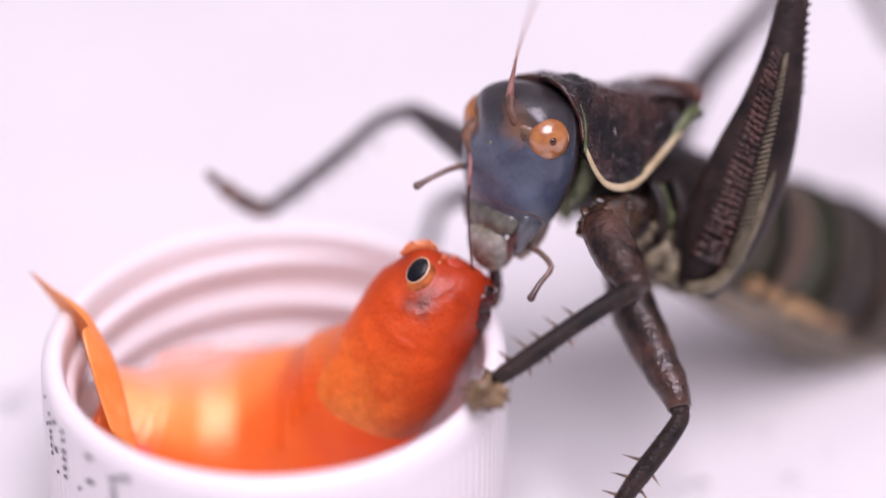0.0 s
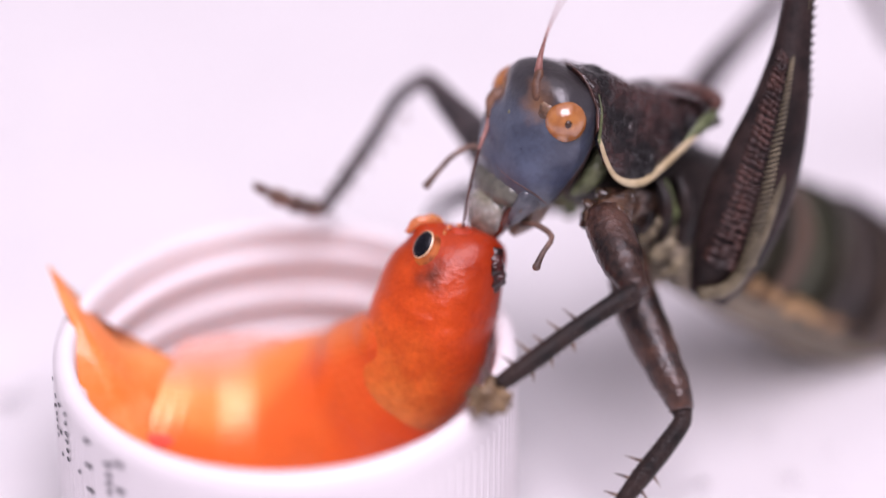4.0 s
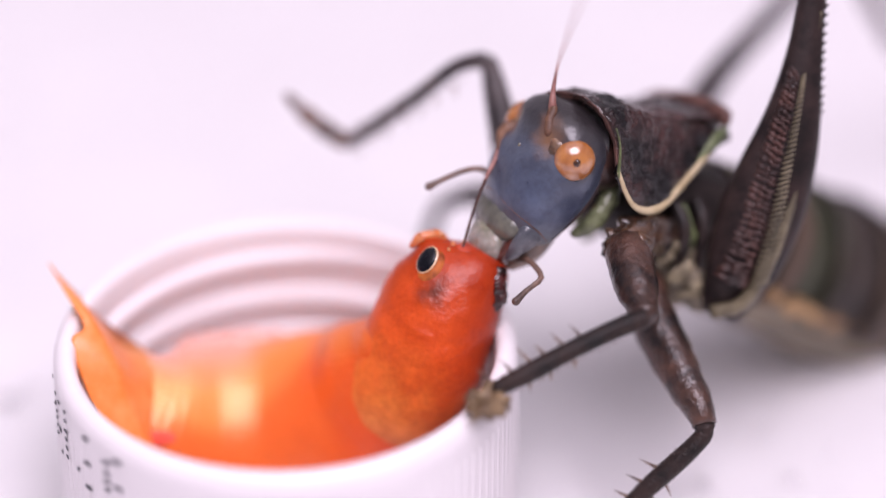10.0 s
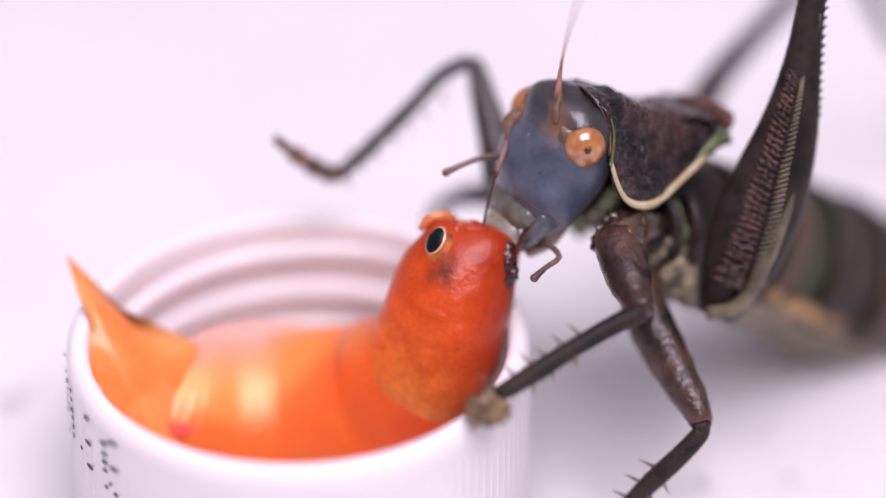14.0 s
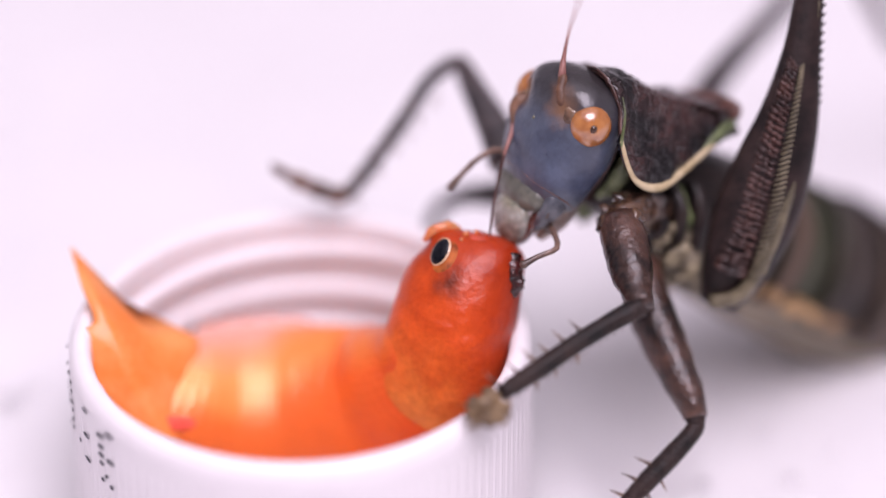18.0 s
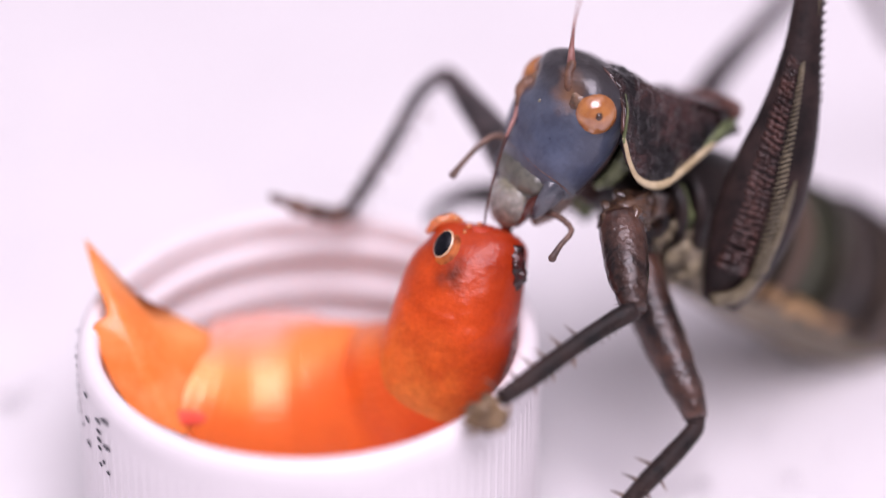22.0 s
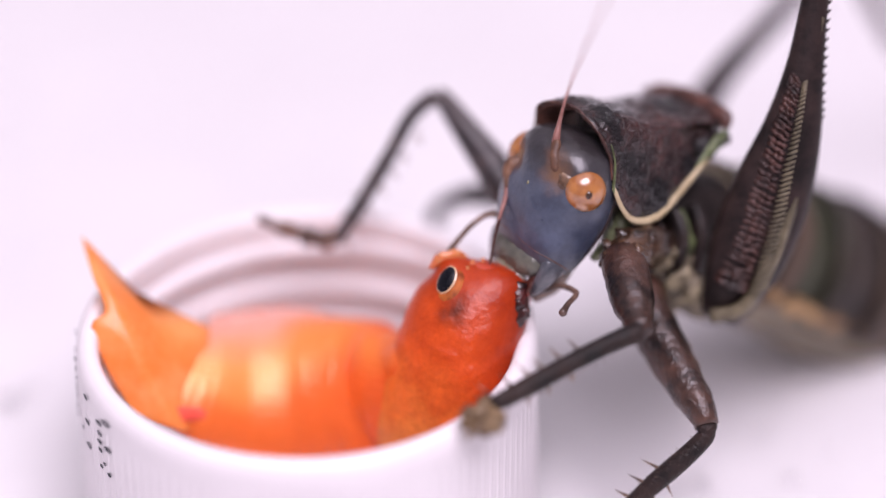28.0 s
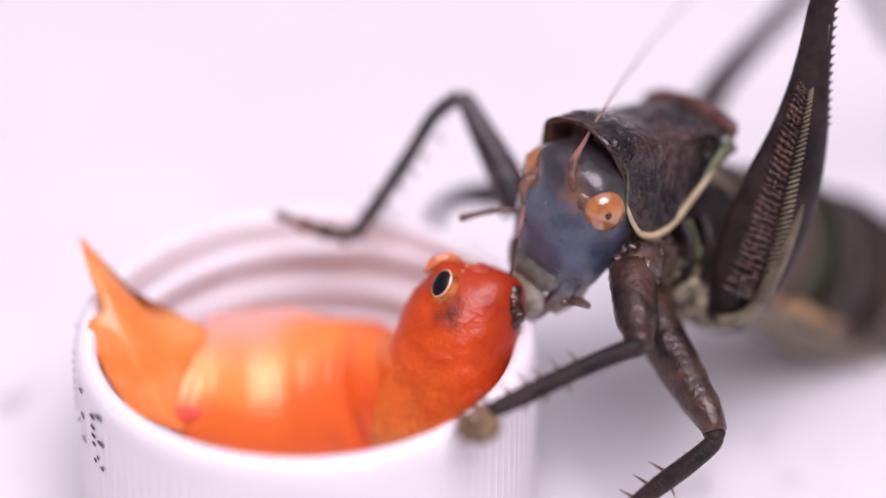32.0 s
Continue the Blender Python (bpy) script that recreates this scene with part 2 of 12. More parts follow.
M_PRONOTUM = surface("pronotum_chitin", (0.004, 0.003, 0.004), (0.072, 0.032, 0.029), 330, 0.26, 1.0, 2200, coat=0.75, spec=0.4, lo=0.40, hi=0.74)
M_LIP = surface("shield_lip_chitin", (0.045, 0.018, 0.014), (0.15, 0.062, 0.045), 500, 0.32, 0.5, 2600, coat=0.4)
M_LINING = surface("lining_chitin", (0.075, 0.035, 0.028), (0.20, 0.10, 0.078), 300, 0.35, 0.15, 2500, coat=0.3)
M_COXA = surface("coxa_amber", (0.014, 0.008, 0.006), (0.115, 0.062, 0.036), 480, 0.18, 0.6, 2400, coat=0.9)
M_COLLAR = surface("collar_chitin", (0.018, 0.010, 0.009), (0.055, 0.026, 0.020), 400, 0.30, 0.25, 3000, coat=0.4, spec=0.4)
M_CREAM = surface("cream_margin", (0.42, 0.33, 0.18), (0.62, 0.52, 0.33), 900, 0.4, 0.3, 3000)
M_GREEN = surface("green_cuticle", (0.045, 0.060, 0.022), (0.17, 0.21, 0.085), 450, 0.35, 0.3, 2600, coat=0.2)
M_NECK = surface("neck_membrane", (0.06, 0.07, 0.035), (0.18, 0.20, 0.105), 420, 0.35, 0.5, 2200, coat=0.3)
M_HANGING = surface("green_membrane", (0.07, 0.09, 0.03), (0.19, 0.22, 0.09), 450, 0.35, 0.3, 2200, coat=0.2, sss=0.25)
M_HEAD = surface("head_cuticle", (0.62, 0.60, 0.62), (1.05, 1.05, 1.05), 420, 0.30, 0.35, 2200, coat=0.35)
# the blue of the face paints in a broad soft reflection
zoned(M_HEAD, "Z", [(-7.0, (0.13, 0.11, 0.09)), (-5.8, (0.10, 0.115, 0.135)), (-4.2, (0.075, 0.098, 0.160)), (-2.5, (0.082, 0.106, 0.165)),
                    (-0.6, (0.090, 0.108, 0.150)), (0.5, (0.066, 0.070, 0.086)), (1.2, (0.044, 0.043, 0.050)), (2.7, (0.036, 0.031, 0.032))], 0.12)
spotted(M_HEAD, (2.0, 1.7, 0.4), 1.5, (0.20, 0.105, 0.055), 0.7, 0.5)
spotted(M_HEAD, (2.1, 1.0, 1.5), 1.0, (0.15, 0.075, 0.045), 0.8, 0.5)
spotted(M_HEAD, (2.0, -1.75, -0.1), 1.4, (0.17, 0.085, 0.05), 0.7, 0.5)
M_EYE = surface("insect_eye", (0.34, 0.115, 0.026), (0.49, 0.195, 0.05), 1400, 0.2, 0.1, 9000, coat=1.0)
for key, value in (("Coat IOR", 1.9), ("Coat Roughness", 0.06)):
    M_EYE.node_tree.nodes["Principled BSDF"].inputs[key].default_value = value
M_EYESPOT = surface("eye_spot_brown", (0.03, 0.012, 0.006), (0.10, 0.035, 0.012), 1500, 0.2, coat=0.6)
M_LABRUM = surface("pale_lip", (0.19, 0.18, 0.155), (0.44, 0.41, 0.36), 380, 0.26, 0.25, 2000, coat=0.5, sss=0.2)
zoned(M_LABRUM, "Z", [(-10.0, (0.95, 0.62, 0.52)), (-8.8, (1.0, 0.95, 0.9)), (-7.4, (1.0, 1.0, 1.0)), (-6.6, (0.62, 0.64, 0.5))], 0.3, 600)
M_BASE = surface("antenna_base_skin", (0.085, 0.040, 0.024), (0.24, 0.125, 0.075), 700, 0.5, 0.4, 2500)
M_CUP = surface("antenna_socket_skin", (0.085, 0.048, 0.030), (0.26, 0.16, 0.10), 600, 0.25, 0.4, 2500, coat=0.5, sss=0.2)
M_CLYPEUS = surface("clypeus_cuticle", (0.055, 0.062, 0.056), (0.165, 0.16, 0.125), 420, 0.3, 0.3, 2200, coat=0.4)
M_BLADE = surface("jaw_blade_chitin", (0.035, 0.008, 0.006), (0.16, 0.035, 0.020), 500, 0.2, 0.2, 2500, coat=0.6)
M_MANDIBLE = surface("mandible_chitin", (0.060, 0.066, 0.082), (0.14, 0.145, 0.165), 380, 0.25, 0.25, 2200, coat=0.5)
M_REDDISH = surface("reddish_cuticle", (0.075, 0.036, 0.026), (0.21, 0.105, 0.072), 600, 0.5, 0.4, 2600)
M_JAWEDGE = surface("jaw_edge_cuticle", (0.060, 0.028, 0.020), (0.15, 0.075, 0.052), 600, 0.3, 0.4, 2600, coat=0.4)
M_MAXILLA = surface("maxilla_cuticle", (0.13, 0.085, 0.065), (0.32, 0.23, 0.18), 500, 0.3, 0.3, 2600, coat=0.4, sss=0.15)
M_FOOT = surface("foot_pad", (0.10, 0.06, 0.03), (0.32, 0.22, 0.12), 900, 0.5, 0.5, 2500)
M_PALP = surface("palp_cuticle", (0.06, 0.036, 0.028), (0.22, 0.135, 0.10), 700, 0.35, 0.3, 3000, coat=0.3)
M_ANTENNA = surface("antenna_cuticle", (0.030, 0.011, 0.009), (0.09, 0.034, 0.025), 900, 0.4)
M_ANTENNA_RED = surface("red_antenna_cuticle", (0.20, 0.085, 0.070), (0.40, 0.20, 0.17), 700, 0.4)
M_TERGITE = surface("abdomen_tergite", (0.006, 0.005, 0.005), (0.048, 0.034, 0.026), 190, 0.45, 0.5, 1800, spec=0.3, lo=0.36, hi=0.70)
streaked(M_TERGITE, (0.61, 0.44, -0.66), 240, (0.13, 0.085, 0.060), 0.8)
streaked(M_TERGITE, (0.60, 0.46, -0.66), 180, (0.045, 0.060, 0.028), 0.6)
M_TAN = surface("tan_cuticle", (0.24, 0.14, 0.065), (0.46, 0.30, 0.15), 400, 0.5, 0.3, 2500)
M_STERNITE = surface("abdomen_underside", (0.15, 0.125, 0.085), (0.33, 0.275, 0.19), 300, 0.5, 0.3, 2500)
M_PALE = surface("pale_fold_skin", (0.10, 0.08, 0.045), (0.33, 0.28, 0.18), 380, 0.45, 0.5, 2200)
M_FEMUR = surface("hind_femur_chitin", (0.010, 0.007, 0.007), (0.034, 0.021, 0.019), 500, 0.4, 0.3, 4500, coat=0.08, spec=0.25)
M_OLIVE = surface("olive_stripe", (0.09, 0.076, 0.046), (0.19, 0.16, 0.10), 700, 0.4, 0.3, 3500)
M_RIDGE = surface("ridge_brown", (0.020, 0.009, 0.008), (0.085, 0.036, 0.028), 600, 0.35, 0.3, 3500)
M_SPINE = surface("spine_tip", (0.08, 0.048, 0.035), (0.32, 0.22, 0.155), 1500, 0.35)

# ---- mesh helpers ----
ORIGIN = {}


def curve(pts, steps):
    """Points along a smooth line through pts (values of any length)."""
    pts = [np.array(p, float) for p in pts]
    out = []
    for i in range(len(pts) - 1):
        a, b, c, d = pts[max(i - 1, 0)], pts[i], pts[i + 1], pts[min(i + 2, len(pts) - 1)]
        for k in range(steps):
            t = k / steps
            out.append(0.5 * (2 * b + (c - a) * t + (2 * a - 5 * b + 4 * c - d) * t * t + (3 * b - a - 3 * c + d) * t ** 3))
    out.append(pts[-1])
    return out


def loft(bm, rings, close=True, shell=False):
    """A skin over rings of equal length, closed at both ends; shell: the rings are thin bands folded back on themselves."""
    rows = [[bm.verts.new(p) for p in ring] for ring in rings]
    n = len(rows[0])
    for a, b in zip(rows, rows[1:]):
        for i in range(n if close else n - 1):
            j = (i + 1) % n
            bm.faces.new((a[i], a[j], b[j], b[i]))
    if shell:
        for row in (rows[0], rows[-1]):
            for i in range(n // 2 - 1):
                bm.faces.new((row[i], row[i + 1], row[n - 2 - i], row[n - 1 - i]))
    elif close:
        for row, flip in ((rows[0], True), (rows[-1], False)):
            c = bm.verts.new(sum((v.co for v in row), Vector()) / n)
            for i in range(n):
                j = (i + 1) % n
                bm.faces.new((row[j], row[i], c) if flip else (row[i], row[j], c))
    return rows


def tube_rings(pts, radii, sides=12, flat=1.0, up=(0, 0, 1), steps=4, keel=0.0, ups=None, flats=None):
    """Rings of a round or flattened tube along pts; flat is the ratio of its width across up to its height along up."""
    line = curve([(*p, r) for p, r in zip(pts, radii)], steps)
    rings = []
    up = Vector(up).normalized()
    ups = curve(ups, steps) if ups else None
    flats = curve([(v,) for v in flats], steps) if flats else None
    for i, q in enumerate(line):
        up = Vector(ups[i]).normalized() if ups else up
        flat = float(flats[i][0]) if flats else flat
        a, b = line[max(i - 1, 0)], line[min(i + 1, len(line) - 1)]
        t = Vector((b - a)[:3]).normalized()
        s = t.cross(up)
        s = s.normalized() if s.length > 1e-4 else t.orthogonal().normalized()
        u = s.cross(t).normalized()
        r = max(q[3], 0.01)
        ring = []
        for k in range(sides):
            w = 2 * math.pi * k / sides
            ring.append(Vector(q[:3]) + s * (r * flat * math.cos(w)) + u * (r * math.sin(w) * (1 + keel * math.cos(2 * w))))
        rings.append(ring)
    return rings


def tube(bm, pts, radii, *more, **named):
    loft(bm, tube_rings(pts, radii, *more, **named))


def ball(bm, c, radii, turn=None, segs=20, rings=12):
    r = radii if hasattr(radii, "__len__") else (radii,) * 3
    m = Matrix.Translation(c) @ (turn or Matrix()) @ Matrix.Diagonal((*r, 1))
    bmesh.ops.create_uvsphere(bm, u_segments=segs, v_segments=rings, radius=1.0, matrix=m)


def cone(bm, a, b, r, sides=6):
    a, b = Vector(a), Vector(b)
    t = (b - a).normalized()
    s = t.orthogonal().normalized()
    u = t.cross(s)
    base = [bm.verts.new(a + (s * math.cos(2 * math.pi * k / sides) + u * math.sin(2 * math.pi * k / sides)) * r) for k in range(sides)]
    mid = [bm.verts.new(a.lerp(b, 0.5) + (v.co - a) * 0.55) for v in base]
    tip = bm.verts.new(b)
    for i in range(sides):
        j = (i + 1) % sides
        bm.faces.new((base[i], base[j], mid[j], mid[i]))
        bm.faces.new((mid[i], mid[j], tip))
    bm.faces.new(base[::-1])


def rough_up(bm, amount, size):
    """Small irregularities along the normals."""
    bm.normal_update()
    for v in bm.verts:
        v.co += v.normal * amount * noise.noise(v.co * (1.0 / size))


def part(name, bm, material, parent=None, label="", at=None, local=False):
    """Links a bmesh (millimetres) as one mesh object. at: its origin, in the space of the mesh; local: that space is the parent's."""
    base = Vector((0, 0, 0)) if local or parent is None else Vector(ORIGIN.get(parent.name, (0, 0, 0)))
    at = Vector(at) if at is not None else base
    bmesh.ops.recalc_face_normals(bm, faces=bm.faces[:])
    for v in bm.verts:
        v.co = (v.co - at) * MM
    me = bpy.data.meshes.new(name)
    bm.to_mesh(me)
    bm.free()
    me.polygons.foreach_set("use_smooth", [True] * len(me.polygons))
    me.materials.append(material)
    ob = new(name, me)
    ob.parent = parent
    ob.location = (at - base) * MM
    ORIGIN[ob.name] = tuple(at)
    if label:
        tagged(ob, label)
    return ob


def thing(name, at, label, category, group=""):
    ob = new(name)
    ob.location = vmm(at)
    ob.empty_display_size = 0.005
    ORIGIN[ob.name] = tuple(at)
    return tagged(ob, label, category, group)


# ---- the setting ----
def box(name, lo, hi, material, label, kind="structure"):
    bm = bmesh.new()
    bmesh.ops.create_cube(bm, size=1.0)
    for v in bm.verts:
        v.co = Vector([l if c < 0 else h for c, l, h in zip(v.co, lo, hi)])
    ob = part(name, bm, material, None, label, at=[(a + b) / 2 for a, b in zip(lo, hi)])
    ob.data.polygons.foreach_set("use_smooth", [False] * len(ob.data.polygons))
    return tagged(ob, category="setting", kind=kind)


box("tabletop", (-900, -700, -24), (900, 1100, 0), M_TABLE, "smooth white laminate tabletop with a few wet spots")
box("floor", (-1800, -1800, -780), (1800, 1800, -750), M_WALL, "plain pale floor of the room")
box("ceiling", (-1800, -1800, 1750), (1800, 1800, 1800), M_WALL, "plain white ceiling")
box("wall_north", (-1800, 1800, -780), (1800, 1850, 1800), M_WALL, "plain white wall")
box("wall_south", (-1800, -1850, -780), (1800, -1800, 1800), M_WALL, "plain white wall")
box("wall_east", (1800, -1850, -780), (1850, 1850, 1800), M_WALL, "plain white wall")
box("wall_west", (-1850, -1850, -780), (-1800, 1850, 1800), M_WALL, "plain white wall")


# ---- bottle cap ----
def bottle_cap():
    cap = thing("bottle_cap", (0, 0, 0), "white ribbed plastic bottle cap lying open side up on the table", "bottle cap")
    # wall, rim and floor as one turned profile: radius, height
    prof = [(0.0, 0.0), (13.6, 0.0), (14.5, 0.25), (14.9, 0.9), (15.0, 2.2), (15.0, 13.6), (14.95, 14.4), (14.6, 14.85),
            (14.2, 15.0), (13.8, 14.9), (13.55, 14.5), (13.5, 13.6), (13.5, 2.6), (13.2, 1.7), (12.6, 1.4), (0.0, 1.4)]
    bm = bmesh.new()
    n = 120
    rows = [[bm.verts.new((r * math.cos(2 * math.pi * k / n), r * math.sin(2 * math.pi * k / n), z)) for k in range(n)] for r, z in prof[1:-1]]
    for a, b in zip(rows, rows[1:]):
        for i in range(n):
            j = (i + 1) % n
            bm.faces.new((a[i], a[j], b[j], b[i]))
    bm.faces.new(rows[0][::-1])
    bm.faces.new(rows[-1])
    part("shell", bm, M_CAP, cap)
    # thread inside: a raised helix
    bm = bmesh.new()
    turns, steps = 2.6, 190
    rings = []
    for i in range(steps + 1):
        a = 2 * math.pi * turns * i / steps + 0.6
        z = 12.6 - 3.2 * turns * i / steps
        fade = min(1, i / 10, (steps - i) / 10)
        ring = []
        for dr, dz in ((0.15, 0.95), (-0.5 * fade, 0.35), (-0.62 * fade, 0), (-0.5 * fade, -0.35), (0.15, -0.95)):
            r = 13.5 + dr
            ring.append(Vector((r * math.cos(a), r * math.sin(a), z + dz)))
        rings.append(ring)
    loft(bm, rings)
    part("thread", bm, M_CAP, cap, "raised screw thread inside the cap")
    # grip ribs outside, alike pieces on one mesh
    bm = bmesh.new()
    loft(bm, [[Vector((14.9, -0.2, z)), Vector((15.05 - e, -0.1, z)), Vector((15.05 - e, 0.1, z)), Vector((14.9, 0.2, z))]
              for z, e in ((1.2, 0.2), (1.8, 0), (12.4, 0), (13.4, 0.2))])
    first = part("rib", bm, M_CAP, cap)
    for k in range(1, 120):
        o = new("rib", first.data)
        o.parent = cap
        o.rotation_euler = (0, 0, 2 * math.pi * k / 120)
    # print: unreadable small characters in upright lines of dashes, as bars: angle, then height and width of each
    for deg, marks in ((177.5, ((14.3, 0.35), (12.2, 0.3))), (180.4, ((13.5, 0.45), (12.75, 0.4), (12.1, 0.35), (11.6, 0.35), (11.0, 0.4), (10.4, 0.35))),
                       (-175.6, ((13.5, 0.6), (11.35, 0.7), (9.6, 0.4))), (-170.6, ((13.65, 0.45), (12.95, 0.45), (12.1, 0.75), (11.5, 0.6), (10.8, 0.6), (10.1, 0.55))),
                       (-163.4, ((10.4, 0.4),)), (-158.5, ((13.6, 0.85), (11.65, 0.95), (9.75, 0.95))),
                       (-150.3, ((12.98, 0.9), (12.15, 0.75), (11.5, 0.75), (10.85, 0.6), (9.55, 0.45))), (-148.4, ((10.05, 0.35),)), (-146.4, ((13.55, 1.1), (11.5, 1.0), (9.5, 0.5)))):
        for z, wide in marks:
            bm = bmesh.new()
            bmesh.ops.create_uvsphere(bm, u_segments=12, v_segments=8, radius=0.5, matrix=Matrix.Rotation(radians(deg), 4, "Z") @ Matrix.Translation((15.09, 0, z)) @ Matrix.Rotation(radians(4), 4, "X") @ Matrix.Diagonal((0.07, wide, 0.30, 1)))
            part("printed_mark", bm, M_INK, cap)
    return cap


CAP = bottle_cap()


# ---- goldfish ----
def goldfish():
    fish = thing("goldfish", (-2.64, 0.96, 2), "small orange goldfish bent inside the cap, head raised over the rim", "fish")
    root = Vector(ORIGIN[fish.name])
    # body: one skin from the head to the tail, in narrow bands that slide over one another where the fish bends; it lies on its side
    pts = [(9.36, 1.14, 15.72), (8.99, 0.53, 14.81), (8.55, -0.06, 13.83), (7.89, -0.34, 12.5), (6.86, 0.21, 10.8), (5.29, 0.95, 9.02), (3.05, 2.14, 7.19), (-0.04, 3.05, 5.9), (-3.18, 3.15, 5.55), (-6.34, 2.3, 6.35), (-9.09, 0.95, 7.95), (-11.75, 0.6, 10.3)]
    lying = (0, 0.77, 0.64)
    rings = tube_rings(pts, [2.8, 3.1, 3.5, 4.0, 4.6, 5.15, 5.5, 5.6, 5.3, 4.8, 3.9, 2.4], 48, 0.7, steps=8, flats=[0.66, 0.64, 0.64, 0.66, 0.70, 0.73, 0.73, 0.71, 0.67, 0.57, 0.47, 0.1],
                       ups=[(-1, -0, -0), (-1, -0, -0), (-1, -0, -0), (-1, 0.1, 0.1), (-1, 0.55, 0.83), (-0.8, 0.65, 0.8), lying, lying, lying, lying, lying, lying])
    flesh = rings
    mids = [sum(ring, Vector()) / len(ring) for ring in flesh]
    run = [0.0]
    for a, b in zip(mids, mids[1:]):
        run.append(run[-1] + (b - a).length / 40)

    def skin(lo, hi, width, c, open_end=False):
        """The rings lo to hi - 1 as a closed band, drawn in a little towards its ends."""
        bm = bmesh.new()
        uv = bm.loops.layers.uv.new("skin")
        rows = []
        for i in range(lo, hi):
            u = (i - c) / width
            u = min(0.0, u) if open_end else u
            rows.append([bm.verts.new(mids[i] + (p - mids[i]) * (1.0 - 0.014 * u * u - 0.03 * u ** 8)) for p in flesh[i]])
        n = len(rows[0])
        for r in range(len(rows) - 1):
            for i in range(n):
                j = (i + 1) % n
                f = bm.faces.new((rows[r][i], rows[r][j], rows[r + 1][j], rows[r + 1][i]))
                for corner, (a, b) in zip(f.loops, ((r, i), (r, i + 1), (r + 1, i + 1), (r + 1, i))):
                    corner[uv].uv = (run[lo + a], b / n)
        bm.faces.new(rows[0][::-1])
        bm.faces.new(rows[-1])
        return bm

    bands = []
    for k in range(43):
        c = 7 + 4 * k / 3
        lo = max(0, round(c) - 3)
        bands.append(part("body_band", skin(lo, round(c) + 4, 3.5, c), M_FISH, fish, "orange scaly flank with a gold sheen"))
    part("trunk", skin(60, len(flesh), 3.5, 63.5, True), M_FISH, fish, "orange scaly body with a gold sheen")
    # tail fin, a thin sheet with rays
    bm = bmesh.new()
    lines = [[(-8.36, 3.2, 10.97), (-8.34, 2.66, 10.53), (-8.26, 2.08, 9.66), (-8.11, 1.51, 8.79), (-8.02, 1.58, 7.63), (-7.96, 1.96, 6.4), (-7.91, 2.25, 5.45)],
             [(-10.99, 1.63, 12.03), (-10.91, 0.72, 11.57), (-10.83, -0.27, 10.99), (-10.61, -0.88, 10.06), (-10.33, -1.29, 9.08), (-9.91, -1.75, 8.04), (-9.35, -2.36, 6.67)],
             [(-13.41, 2.17, 14.28), (-13.05, 0.43, 13.68), (-12.73, -0.91, 12.91), (-12.37, -1.64, 11.81), (-11.87, -2.21, 10.59), (-11.18, -2.66, 9.18), (-10.29, -3.24, 7.37)],
             [(-15.37, 3.92, 15.84), (-14.54, 1.2, 15.37), (-14.11, -0.26, 14.24), (-13.86, -1.24, 13.14), (-13.41, -2.09, 11.35), (-12.58, -2.74, 9.59), (-11.74, -3.35, 7.99)],
             [(-16.71, 5.15, 16.97), (-15.69, 1.98, 15.81), (-14.77, -0.02, 14.61), (-15.65, -0.83, 13.91), (-14.76, -2.01, 11.63), (-13.71, -2.74, 9.75), (-12.91, -3.27, 8.47)]]
    rows = [curve(l, 4) for l in lines]
    grid = [curve([r[i] for r in rows], 4) for i in range(len(rows[0]))]
    way = Vector((-0, -0.83, 0.55))
    rings = []
    for i, g in enumerate(grid):
        thin = min(1.0, 0.5 + 0.2 * min(i, len(grid) - 1 - i))
        body = [(0.04 + 0.20 * math.sin(math.pi * k / (len(g) - 1))) * thin + 0.025 * (i % 2) for k in range(len(g))]
        rings.append([Vector(q) + way * b for q, b in zip(g, body)] + [Vector(q) - way * b * 0.7 for q, b in zip(g[::-1], body[::-1])])
    loft(bm, rings)
    tail = part("tail_fin", bm, M_FIN, fish, "translucent orange tail fin", at=(-9.68, -0.71, 10.49))
    # reddish fin folded against the belly
    bm = bmesh.new()
    tube(bm, [(-11.2, -2.05, 8.7), (-10.6, -2.4, 8.25), (-9.8, -2.2, 7.9), (-8.8, -1.75, 7.6), (-7.8, -1.25, 7.3)], [0.1, 0.4, 0.5, 0.42, 0.1], 14, 0.4, steps=5, flats=[0.4] * 5, ups=[(-0.3, 0.5, 0.83)] * 5)
    part("belly_fin", bm, M_REDFIN, fish, "small red fin folded on the belly")
    # back fin, low and soft, along the ridge of the back
    bm = bmesh.new()
    out = []
    for i in range(58, 84):
        f = (i - 58) / 25
        ridge = flesh[i][12]
        tall = 1.1 * math.sin(math.pi * f) ** 0.6 * (1.0 - 0.35 * f) + 0.12 * math.sin(i * 1.7)
        lift = (ridge - mids[i]).normalized()
        foot, tip = ridge - lift * 0.5, ridge + lift * max(tall, 0.05) + Vector((-0.5 * tall, 0, 0))
        out.append([foot - way * 0.15, tip - way * 0.04, tip + way * 0.04, foot + way * 0.15])
    loft(bm, out)
    part("dorsal_fin", bm, M_SOFTFIN, fish, "soft pale back fin")
    # head, in its own space: x to the snout, y to the near cheek, z to the brow
    head = part("fish_head", head_mesh(), M_FISH_HEAD, fish, "deep orange head with a red torn mouth", at=(0, 0, 0), local=True)
    return fish, head, tail, bands


BROW = (4.08, 0.47, -1.93)


